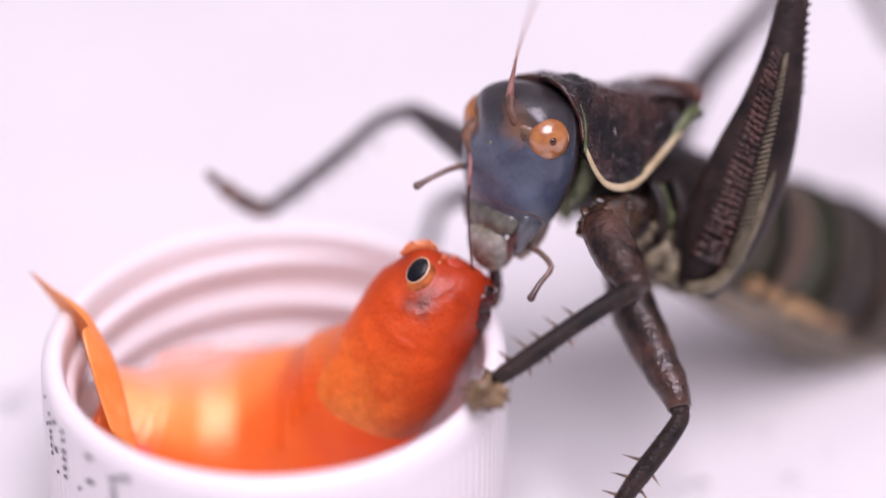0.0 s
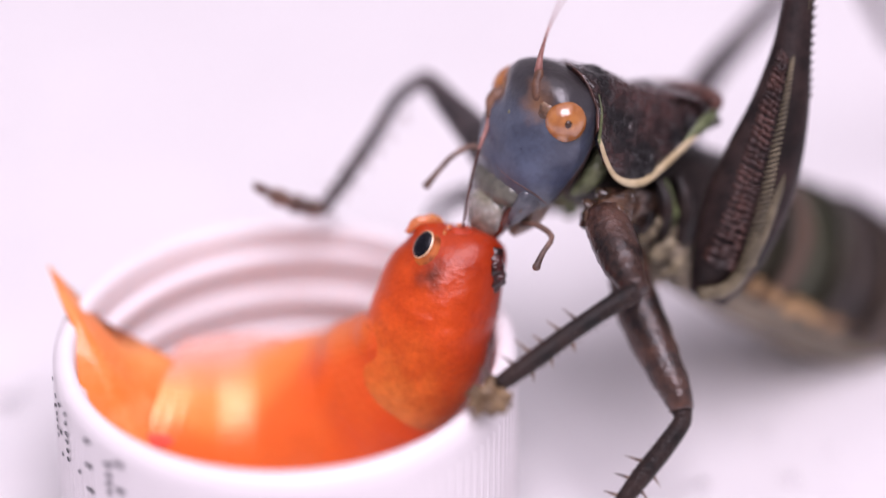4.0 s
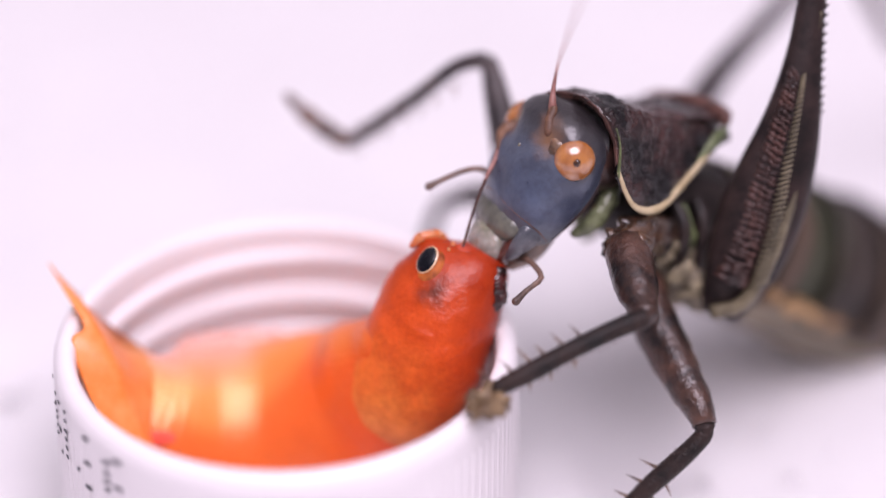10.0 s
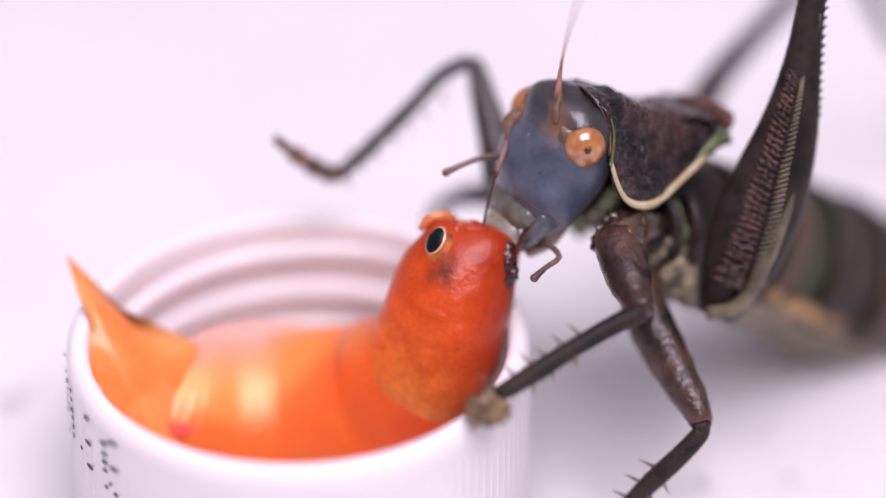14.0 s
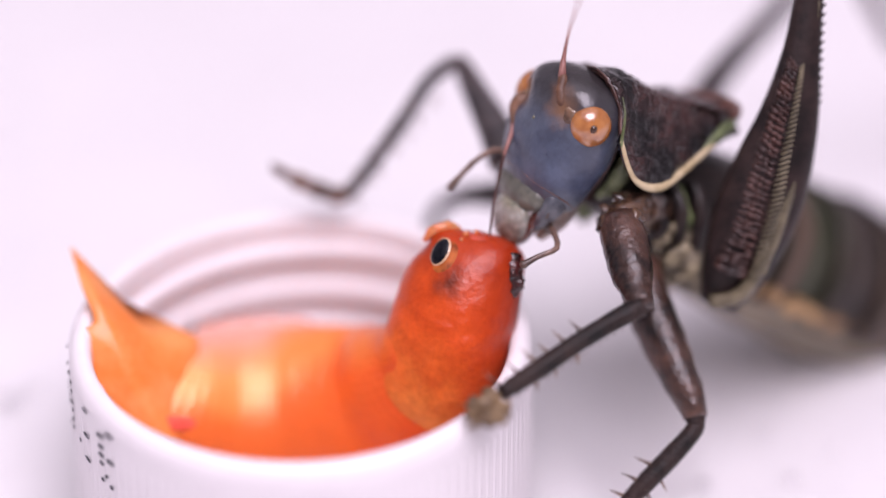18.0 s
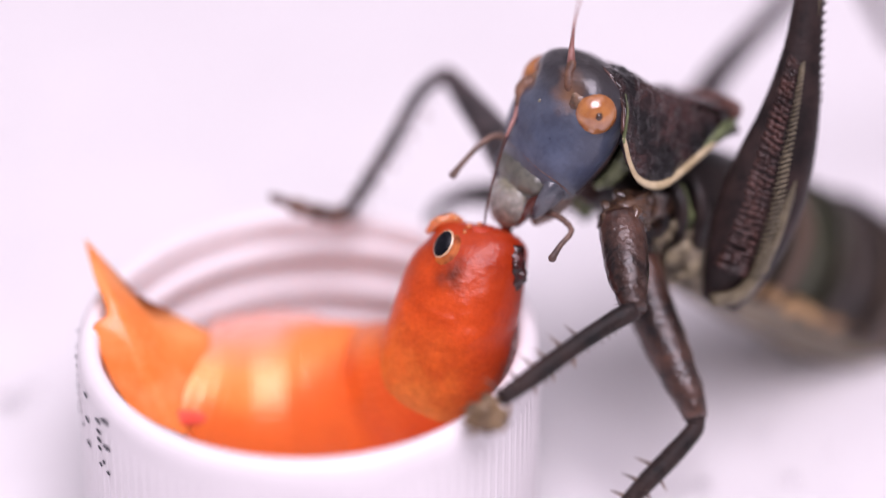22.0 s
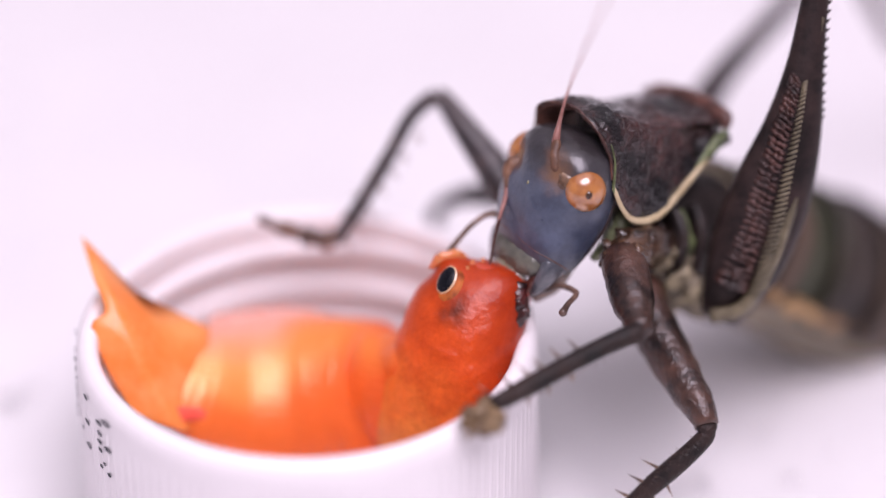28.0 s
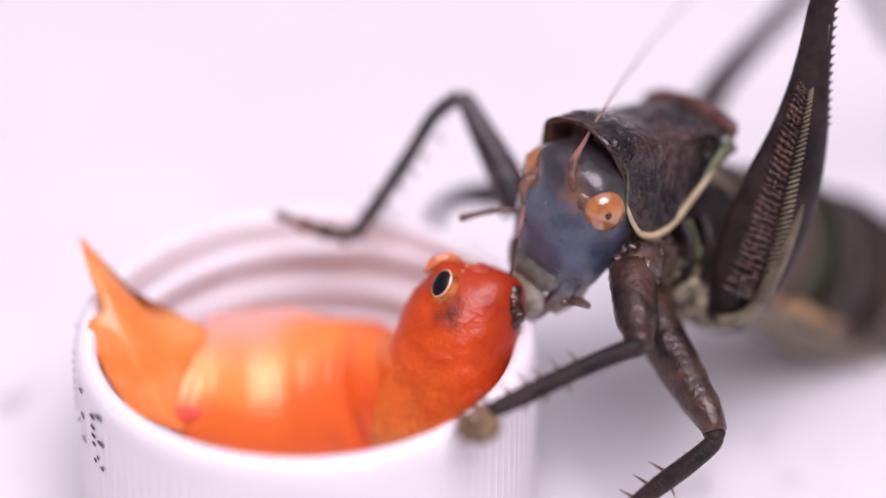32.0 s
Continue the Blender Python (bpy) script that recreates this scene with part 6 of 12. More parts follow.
    keyed = ([
        (0, mm(-3.34, 1.46, 4.14, 4.53, 14.5, 1.76)), (0.5, mm(-4.31, 2.06, 5.26, 5.14, 16.33, 1.72)), (1, mm(-4.07, 1.95, 4.88, 4.56, 15.64, 1.01)),
        (1.5, mm(-3.14, 1.64, 3.87, 3.17, 11.68, 0.76)), (2, mm(-1.57, 1.3, 2.39, 0.9, 4.56, -0.2)), (2.5, mm(-1.15, 1.11, 2.06, 0.81, 3.64, 0.13)),
        (3, mm(-1.07, 0.98, 1.82, 0.71, 3.46, -0.03)), (3.5, mm(-0.91, 1.08, 1.92, 0.6, 2.89, 0)), (5.5, mm(-0.86, 0.93, 1.49, 0.17, 0.67, 0.12)),
        (6, mm(-1.22, 1.33, 2, -0, 0.48, -0.32)), (6.5, mm(-1.16, 1.42, 2.13, -0, 0.42, -0.28)), (7, mm(-0.7, 0.93, 1.4, -0, 0.05, -0.03)),
        (7.5, mm(-0.5, 0.65, 0.98, -0, 0.12, -0.08)), (8, mm(-0.09, 0.47, 0.71, -0, -0.01, 0)), (8.5, mm(-0.16, 0.33, 0.49, -0, -0.05, 0.03)),
        (9, mm(0, 0, 0, 0, -0, 0)), (9.5, mm(-0.71, -0.03, 0.21, 0.52, 3.15, -0.4)), (10, mm(-1.77, 0.55, 1.55, 1.52, 6.53, 0.19)),
        (10.5, mm(-3.15, 1.31, 3.38, 3.18, 12.6, 0.15)), (11, mm(-3.66, 1.6, 4.34, 4.56, 15.84, 0.88)),
        (11.5, mm(-4.35, 1.98, 4.92, 4.57, 17.13, 0.03)), (12, mm(-2.41, 0.9, 2.37, 2.19, 9.69, -0.2)),
        (12.5, mm(-2.76, 0.82, 2.34, 2.41, 12.01, -1.18)), (13, mm(-2.99, 1.64, 3.47, 2.18, 10.8, -0.95)),
        (13.5, mm(-2.2, 1.26, 2.24, 0.68, 5.71, -1.54)), (14, mm(-1.01, 0.68, 1.03, -0.01, 1.6, -1.06)), (14.5, mm(-1.04, 0.86, 1.3, -0, 0.75, -0.5)),
        (16.5, mm(-0.4, -0.05, -0.08, -0, 0.18, -0.12)), (17, mm(-0.36, -0.01, -0.01, -0, 0.04, -0.03)),
        (17.5, mm(-0.37, -0.03, -0.04, -0, 0.07, -0.05)), (18, mm(-0.45, -0, -0, -0, 0.1, -0.06)), (18.5, mm(-0.5, -0.14, -0.21, -0, 0.12, -0.08)),
        (19, mm(-1.07, -0.05, -0.08, -0, 0.33, -0.22)), (19.5, mm(-1.07, 0.15, 0.22, -0, -0.12, 0.08)), (20, mm(-1.16, 0.33, 0.5, -0, -0.2, 0.13)),
        (20.5, mm(-1.03, 0.41, 0.61, -0, -0.54, 0.36)), (21, mm(-0.95, 0.28, 0.42, -0, -0.55, 0.37)), (21.5, mm(-0.96, 0.14, 0.21, -0, -0.51, 0.34)),
        (22, mm(-0.97, 0.16, 0.24, -0, -0.47, 0.31)), (22.5, mm(-0.91, 0.38, 0.58, -0, -0.43, 0.29)), (23, mm(-0.82, 0.62, 0.94, -0, -0.39, 0.26)),
        (23.5, mm(-1, 0.2, 0.3, -0, -0.35, 0.23)), (24, mm(-1.08, 0.08, 0.12, -0, -0.31, 0.21)), (24.5, mm(-1.09, 0.02, 0.03, -0, -0.27, 0.18)),
        (25, mm(-1.07, -0.19, -0.29, -0, -0.34, 0.23)), (25.5, mm(-0.95, -0.66, -1, -0, -0.03, 0.02)),
        (27.5, mm(-0.87, -0.98, -1.47, -0, 0.14, -0.09)), (28, mm(-0.91, -1.28, -1.92, -0, 0.53, -0.35)),
        (28.5, mm(-0.88, -1.11, -1.67, -0, 0.85, -0.56)), (29, mm(-1.11, -0.61, -0.91, -0, 0.22, -0.15)),
        (29.5, mm(-0.97, -0.72, -1.09, -0, 0.25, -0.17)), (30, mm(-0.98, -0.72, -1.08, -0, 0.28, -0.19)),
        (30.5, mm(-0.99, -0.71, -1.08, -0, 0.31, -0.2)), (31, mm(-0.92, -0.95, -1.43, -0, 0.34, -0.22)), (31.5, mm(-1, -1.15, -1.73, -0, 0.36, -0.24)),
        (32, mm(-1.04, -1.36, -2.04, -0, 0.52, -0.34)),], [
        (0, mm(-3.22, 1.4, 3.94, 4.32, 13.87, 1.66)), (0.5, mm(-4.14, 1.98, 5.01, 4.9, 15.62, 1.61)), (1, mm(-3.91, 1.87, 4.65, 4.35, 14.96, 0.94)),
        (1.5, mm(-3.01, 1.57, 3.7, 3.03, 11.17, 0.71)), (2, mm(-1.5, 1.24, 2.28, 0.86, 4.36, -0.19)), (2.5, mm(-1.11, 1.06, 1.97, 0.77, 3.48, 0.12)),
        (3, mm(-1.03, 0.94, 1.74, 0.68, 3.31, -0.03)), (3.5, mm(-0.87, 1.03, 1.83, 0.57, 2.76, 0)), (5.5, mm(-0.82, 0.89, 1.42, 0.16, 0.64, 0.12)),
        (6, mm(-1.17, 1.27, 1.92, -0, 0.46, -0.31)), (6.5, mm(-1.1, 1.36, 2.04, -0, 0.4, -0.27)), (7, mm(-0.67, 0.89, 1.34, -0, 0.04, -0.03)),
        (7.5, mm(-0.47, 0.62, 0.94, -0, 0.12, -0.08)), (8, mm(-0.09, 0.45, 0.68, -0, -0.01, 0)), (8.5, mm(-0.15, 0.31, 0.47, -0, -0.05, 0.03)),
        (9, mm(0, 0, 0, 0, -0, 0)), (9.5, mm(-0.68, -0.03, 0.2, 0.5, 3.02, -0.38)), (10, mm(-1.7, 0.53, 1.48, 1.45, 6.25, 0.18)),
        (10.5, mm(-3.02, 1.26, 3.22, 3.04, 12.05, 0.13)), (11, mm(-3.52, 1.53, 4.14, 4.35, 15.15, 0.82)),
        (11.5, mm(-4.19, 1.9, 4.68, 4.37, 16.39, -0)), (12, mm(-2.31, 0.87, 2.26, 2.1, 9.27, -0.2)), (12.5, mm(-2.65, 0.79, 2.23, 2.31, 11.48, -1.13)),
        (13, mm(-2.87, 1.57, 3.31, 2.09, 10.33, -0.91)), (13.5, mm(-2.11, 1.2, 2.14, 0.65, 5.46, -1.47)),
        (14, mm(-0.97, 0.65, 0.98, -0.01, 1.53, -1.02)), (14.5, mm(-1, 0.82, 1.24, -0, 0.71, -0.47)), (16.5, mm(-0.39, -0.05, -0.07, -0, 0.17, -0.11)),
        (17, mm(-0.35, -0.01, -0.01, -0, 0.04, -0.03)), (17.5, mm(-0.35, -0.02, -0.04, -0, 0.07, -0.04)), (18, mm(-0.43, -0, -0, -0, 0.09, -0.06)),
        (18.5, mm(-0.47, -0.13, -0.2, -0, 0.12, -0.08)), (19, mm(-1.02, -0.05, -0.07, -0, 0.32, -0.21)),
        (19.5, mm(-1.03, 0.14, 0.21, -0, -0.11, 0.08)), (20, mm(-1.11, 0.31, 0.47, -0, -0.19, 0.13)), (20.5, mm(-0.98, 0.39, 0.59, -0, -0.51, 0.34)),
        (21, mm(-0.91, 0.27, 0.41, -0, -0.53, 0.35)), (21.5, mm(-0.91, 0.14, 0.2, -0, -0.49, 0.32)), (22, mm(-0.93, 0.15, 0.23, -0, -0.45, 0.3)),
        (22.5, mm(-0.87, 0.37, 0.55, -0, -0.41, 0.27)), (23, mm(-0.78, 0.6, 0.9, -0, -0.37, 0.25)), (23.5, mm(-0.96, 0.19, 0.29, -0, -0.34, 0.22)),
        (24, mm(-1.03, 0.08, 0.12, -0, -0.3, 0.2)), (24.5, mm(-1.04, 0.02, 0.03, -0, -0.26, 0.17)), (25, mm(-1.03, -0.18, -0.27, -0, -0.33, 0.22)),
        (25.5, mm(-0.91, -0.63, -0.95, -0, -0.03, 0.02)), (27.5, mm(-0.83, -0.93, -1.4, -0, 0.14, -0.09)),
        (28, mm(-0.87, -1.22, -1.84, -0, 0.51, -0.34)), (28.5, mm(-0.84, -1.06, -1.6, -0, 0.81, -0.54)),
        (29, mm(-1.06, -0.58, -0.87, -0, 0.21, -0.14)), (29.5, mm(-0.93, -0.69, -1.04, -0, 0.24, -0.16)),
        (30, mm(-0.94, -0.69, -1.03, -0, 0.27, -0.18)), (30.5, mm(-0.95, -0.68, -1.03, -0, 0.29, -0.2)),
        (31, mm(-0.88, -0.91, -1.37, -0, 0.32, -0.21)), (31.5, mm(-0.96, -1.1, -1.65, -0, 0.35, -0.23)), (32, mm(-0.99, -1.3, -1.96, -0, 0.5, -0.33)),], [
        (0, mm(-2.96, 1.29, 3.56, 3.9, 12.62, 1.46)), (0.5, mm(-3.81, 1.81, 4.52, 4.42, 14.21, 1.4)), (1, mm(-3.59, 1.72, 4.2, 3.93, 13.61, 0.8)),
        (1.5, mm(-2.76, 1.43, 3.34, 2.74, 10.16, 0.62)), (2, mm(-1.37, 1.13, 2.07, 0.79, 3.96, -0.18)), (2.5, mm(-1.01, 0.96, 1.79, 0.7, 3.16, 0.11)),
        (3, mm(-0.93, 0.85, 1.58, 0.62, 3.01, -0.03)), (3.5, mm(-0.79, 0.94, 1.67, 0.52, 2.51, 0)), (5.5, mm(-0.75, 0.81, 1.29, 0.15, 0.58, 0.11)),
        (6, mm(-1.06, 1.16, 1.74, -0, 0.42, -0.28)), (6.5, mm(-1, 1.23, 1.86, -0, 0.36, -0.24)), (7, mm(-0.61, 0.81, 1.22, -0, 0.04, -0.03)),
        (7.5, mm(-0.43, 0.57, 0.85, -0, 0.11, -0.07)), (8, mm(-0.08, 0.41, 0.62, -0, -0, 0)), (8.5, mm(-0.13, 0.28, 0.43, -0, -0.04, 0.03)),
        (9, mm(0, 0, 0, 0, -0, 0)), (9.5, mm(-0.62, -0.03, 0.18, 0.45, 2.74, -0.35)), (10, mm(-1.55, 0.48, 1.34, 1.32, 5.68, 0.15)),
        (10.5, mm(-2.77, 1.15, 2.91, 2.76, 10.96, 0.09)), (11, mm(-3.24, 1.4, 3.73, 3.94, 13.78, 0.69)),
        (11.5, mm(-3.86, 1.74, 4.22, 3.96, 14.9, -0.06)), (12, mm(-2.11, 0.79, 2.04, 1.9, 8.42, -0.2)),
        (12.5, mm(-2.43, 0.72, 2.01, 2.11, 10.44, -1.05)), (13, mm(-2.63, 1.43, 3, 1.9, 9.39, -0.84)), (13.5, mm(-1.92, 1.09, 1.94, 0.6, 4.97, -1.34)),
        (14, mm(-0.88, 0.59, 0.89, -0.01, 1.39, -0.92)), (14.5, mm(-0.91, 0.75, 1.13, -0, 0.65, -0.43)),
        (16.5, mm(-0.35, -0.04, -0.07, -0, 0.16, -0.1)), (17, mm(-0.32, -0.01, -0.01, -0, 0.04, -0.02)),
        (17.5, mm(-0.32, -0.02, -0.03, -0, 0.06, -0.04)), (18, mm(-0.39, -0, -0, -0, 0.08, -0.06)), (18.5, mm(-0.43, -0.12, -0.18, -0, 0.11, -0.07)),
        (19, mm(-0.93, -0.04, -0.07, -0, 0.29, -0.19)), (19.5, mm(-0.93, 0.13, 0.19, -0, -0.1, 0.07)), (20, mm(-1.01, 0.29, 0.43, -0, -0.17, 0.11)),
        (20.5, mm(-0.89, 0.35, 0.53, -0, -0.47, 0.31)), (21, mm(-0.83, 0.25, 0.37, -0, -0.48, 0.32)), (21.5, mm(-0.83, 0.12, 0.19, -0, -0.44, 0.3)),
        (22, mm(-0.84, 0.14, 0.21, -0, -0.41, 0.27)), (22.5, mm(-0.79, 0.33, 0.5, -0, -0.37, 0.25)), (23, mm(-0.71, 0.54, 0.82, -0, -0.34, 0.23)),
        (23.5, mm(-0.87, 0.18, 0.26, -0, -0.31, 0.2)), (24, mm(-0.94, 0.07, 0.11, -0, -0.27, 0.18)), (24.5, mm(-0.95, 0.02, 0.03, -0, -0.24, 0.16)),
        (25, mm(-0.93, -0.17, -0.25, -0, -0.3, 0.2)), (25.5, mm(-0.83, -0.58, -0.87, -0, -0.03, 0.02)),
        (27.5, mm(-0.75, -0.85, -1.28, -0, 0.12, -0.08)), (28, mm(-0.79, -1.11, -1.67, -0, 0.46, -0.31)),
        (28.5, mm(-0.76, -0.97, -1.45, -0, 0.74, -0.49)), (29, mm(-0.97, -0.53, -0.79, -0, 0.2, -0.13)),
        (29.5, mm(-0.85, -0.63, -0.94, -0, 0.22, -0.15)), (30, mm(-0.85, -0.62, -0.94, -0, 0.24, -0.16)),
        (30.5, mm(-0.86, -0.62, -0.94, -0, 0.27, -0.18)), (31, mm(-0.8, -0.83, -1.25, -0, 0.29, -0.19)), (31.5, mm(-0.87, -1, -1.5, -0, 0.32, -0.21)),
        (32, mm(-0.9, -1.18, -1.78, -0, 0.45, -0.3)),], [
        (0, mm(-2.69, 1.17, 3.18, 3.49, 11.36, 1.27)), (0.5, mm(-3.46, 1.64, 4.05, 3.96, 12.79, 1.21)), (1, mm(-3.27, 1.55, 3.75, 3.52, 12.25, 0.68)),
        (1.5, mm(-2.5, 1.29, 2.99, 2.46, 9.14, 0.54)), (2, mm(-1.23, 1.02, 1.86, 0.71, 3.57, -0.16)), (2.5, mm(-0.91, 0.87, 1.61, 0.63, 2.85, 0.1)),
        (3, mm(-0.84, 0.77, 1.42, 0.56, 2.71, -0.03)), (3.5, mm(-0.71, 0.84, 1.5, 0.47, 2.26, 0)), (5.5, mm(-0.67, 0.73, 1.16, 0.13, 0.52, 0.1)),
        (6, mm(-0.96, 1.04, 1.57, -0, 0.38, -0.25)), (6.5, mm(-0.9, 1.11, 1.67, -0, 0.33, -0.22)), (7, mm(-0.55, 0.73, 1.1, -0, 0.04, -0.02)),
        (7.5, mm(-0.39, 0.51, 0.77, -0, 0.1, -0.06)), (8, mm(-0.07, 0.37, 0.56, -0, -0, 0)), (8.5, mm(-0.12, 0.26, 0.38, -0, -0.04, 0.03)),
        (9, mm(0, 0, 0, 0, -0, 0)), (9.5, mm(-0.56, -0.02, 0.16, 0.41, 2.47, -0.31)), (10, mm(-1.4, 0.44, 1.2, 1.19, 5.11, 0.13)),
        (10.5, mm(-2.52, 1.04, 2.6, 2.48, 9.86, 0.06)), (11, mm(-2.95, 1.27, 3.33, 3.53, 12.4, 0.58)),
        (11.5, mm(-3.51, 1.57, 3.77, 3.55, 13.41, -0.1)), (12, mm(-1.91, 0.71, 1.83, 1.71, 7.58, -0.19)),
        (12.5, mm(-2.21, 0.65, 1.79, 1.9, 9.39, -0.96)), (13, mm(-2.38, 1.29, 2.69, 1.72, 8.45, -0.77)),
        (13.5, mm(-1.73, 0.98, 1.74, 0.54, 4.47, -1.21)), (14, mm(-0.79, 0.53, 0.8, -0.01, 1.25, -0.83)),
        (14.5, mm(-0.82, 0.67, 1.01, -0, 0.58, -0.39)), (16.5, mm(-0.32, -0.04, -0.06, -0, 0.14, -0.09)),
        (17, mm(-0.28, -0.01, -0.01, -0, 0.03, -0.02)), (17.5, mm(-0.29, -0.02, -0.03, -0, 0.05, -0.04)), (18, mm(-0.35, -0, -0, -0, 0.08, -0.05)),
        (18.5, mm(-0.39, -0.11, -0.16, -0, 0.1, -0.06)), (19, mm(-0.84, -0.04, -0.06, -0, 0.26, -0.17)),
        (19.5, mm(-0.84, 0.11, 0.17, -0, -0.09, 0.06)), (20, mm(-0.91, 0.26, 0.39, -0, -0.15, 0.1)), (20.5, mm(-0.8, 0.32, 0.48, -0, -0.42, 0.28)),
        (21, mm(-0.74, 0.22, 0.33, -0, -0.43, 0.29)), (21.5, mm(-0.75, 0.11, 0.17, -0, -0.4, 0.27)), (22, mm(-0.76, 0.13, 0.19, -0, -0.37, 0.25)),
        (22.5, mm(-0.71, 0.3, 0.45, -0, -0.34, 0.22)), (23, mm(-0.64, 0.49, 0.74, -0, -0.31, 0.2)), (23.5, mm(-0.78, 0.16, 0.24, -0, -0.27, 0.18)),
        (24, mm(-0.85, 0.06, 0.1, -0, -0.24, 0.16)), (24.5, mm(-0.85, 0.02, 0.02, -0, -0.21, 0.14)), (25, mm(-0.84, -0.15, -0.22, -0, -0.27, 0.18)),
        (25.5, mm(-0.74, -0.52, -0.78, -0, -0.03, 0.02)), (27.5, mm(-0.68, -0.76, -1.15, -0, 0.11, -0.07)), (28, mm(-0.71, -1, -1.5, -0, 0.42, -0.28)),
        (28.5, mm(-0.69, -0.87, -1.31, -0, 0.66, -0.44)), (29, mm(-0.87, -0.47, -0.71, -0, 0.18, -0.12)),
        (29.5, mm(-0.76, -0.56, -0.85, -0, 0.2, -0.13)), (30, mm(-0.77, -0.56, -0.85, -0, 0.22, -0.15)),
        (30.5, mm(-0.77, -0.56, -0.84, -0, 0.24, -0.16)), (31, mm(-0.72, -0.74, -1.12, -0, 0.26, -0.17)),
        (31.5, mm(-0.78, -0.9, -1.35, -0, 0.28, -0.19)), (32, mm(-0.81, -1.06, -1.6, -0, 0.41, -0.27)),], [
        (0, mm(-2.41, 1.05, 2.81, 3.08, 10.1, 1.1)), (0.5, mm(-3.1, 1.47, 3.58, 3.49, 11.38, 1.03)), (1, mm(-2.93, 1.39, 3.32, 3.12, 10.89, 0.57)),
        (1.5, mm(-2.24, 1.15, 2.65, 2.18, 8.13, 0.46)), (2, mm(-1.1, 0.9, 1.66, 0.63, 3.17, -0.15)), (2.5, mm(-0.81, 0.77, 1.43, 0.56, 2.53, 0.08)),
        (3, mm(-0.75, 0.68, 1.26, 0.49, 2.4, -0.03)), (3.5, mm(-0.63, 0.75, 1.33, 0.42, 2.01, -0)), (5.5, mm(-0.6, 0.65, 1.03, 0.12, 0.46, 0.09)),
        (6, mm(-0.85, 0.93, 1.39, -0, 0.33, -0.22)), (6.5, mm(-0.8, 0.99, 1.48, -0, 0.29, -0.19)), (7, mm(-0.49, 0.65, 0.97, -0, 0.03, -0.02)),
        (7.5, mm(-0.35, 0.45, 0.68, -0, 0.09, -0.06)), (8, mm(-0.06, 0.33, 0.49, -0, -0, 0)), (8.5, mm(-0.11, 0.23, 0.34, -0, -0.04, 0.02)),
        (9, mm(0, 0, 0, 0, -0, 0)), (9.5, mm(-0.5, -0.02, 0.14, 0.36, 2.19, -0.28)), (10, mm(-1.25, 0.39, 1.06, 1.05, 4.54, 0.11)),
        (10.5, mm(-2.25, 0.93, 2.3, 2.2, 8.77, 0.03)), (11, mm(-2.65, 1.14, 2.94, 3.12, 11.03, 0.47)),
        (11.5, mm(-3.15, 1.4, 3.33, 3.15, 11.92, -0.13)), (12, mm(-1.71, 0.64, 1.62, 1.52, 6.74, -0.18)),
        (12.5, mm(-1.98, 0.58, 1.58, 1.7, 8.35, -0.87)), (13, mm(-2.13, 1.15, 2.38, 1.53, 7.51, -0.7)),
        (13.5, mm(-1.54, 0.87, 1.55, 0.49, 3.97, -1.07)), (14, mm(-0.7, 0.47, 0.71, -0.01, 1.11, -0.74)), (14.5, mm(-0.73, 0.6, 0.9, -0, 0.52, -0.34)),
        (16.5, mm(-0.28, -0.04, -0.05, -0, 0.13, -0.08)), (17, mm(-0.25, -0.01, -0.01, -0, 0.03, -0.02)),
        (17.5, mm(-0.26, -0.02, -0.03, -0, 0.05, -0.03)), (18, mm(-0.31, -0, -0, -0, 0.07, -0.04)), (18.5, mm(-0.35, -0.1, -0.15, -0, 0.09, -0.06)),
        (19, mm(-0.74, -0.04, -0.05, -0, 0.23, -0.15)), (19.5, mm(-0.75, 0.1, 0.15, -0, -0.08, 0.05)), (20, mm(-0.81, 0.23, 0.34, -0, -0.14, 0.09)),
        (20.5, mm(-0.71, 0.28, 0.43, -0, -0.37, 0.25)), (21, mm(-0.66, 0.2, 0.29, -0, -0.38, 0.25)), (21.5, mm(-0.67, 0.1, 0.15, -0, -0.36, 0.24)),
        (22, mm(-0.67, 0.11, 0.17, -0, -0.33, 0.22)), (22.5, mm(-0.63, 0.27, 0.4, -0, -0.3, 0.2)), (23, mm(-0.57, 0.43, 0.65, -0, -0.27, 0.18)),
        (23.5, mm(-0.7, 0.14, 0.21, -0, -0.24, 0.16)), (24, mm(-0.75, 0.06, 0.08, -0, -0.22, 0.14)), (24.5, mm(-0.76, 0.01, 0.02, -0, -0.19, 0.13)),
        (25, mm(-0.75, -0.13, -0.2, -0, -0.24, 0.16)), (25.5, mm(-0.66, -0.46, -0.69, -0, -0.02, 0.02)),
        (27.5, mm(-0.6, -0.68, -1.02, -0, 0.1, -0.07)), (28, mm(-0.63, -0.89, -1.34, -0, 0.37, -0.25)),
        (28.5, mm(-0.61, -0.77, -1.16, -0, 0.59, -0.39)), (29, mm(-0.77, -0.42, -0.63, -0, 0.16, -0.1)),
        (29.5, mm(-0.68, -0.5, -0.76, -0, 0.18, -0.12)), (30, mm(-0.68, -0.5, -0.75, -0, 0.19, -0.13)),
        (30.5, mm(-0.69, -0.5, -0.75, -0, 0.21, -0.14)), (31, mm(-0.64, -0.66, -1, -0, 0.23, -0.16)), (31.5, mm(-0.7, -0.8, -1.2, -0, 0.25, -0.17)),
        (32, mm(-0.72, -0.94, -1.42, -0, 0.36, -0.24)),], [
        (0, mm(-2.13, 0.92, 2.45, 2.68, 8.84, 0.93)), (0.5, mm(-2.74, 1.29, 3.11, 3.04, 9.96, 0.86)), (1, mm(-2.58, 1.22, 2.89, 2.72, 9.53, 0.46)),
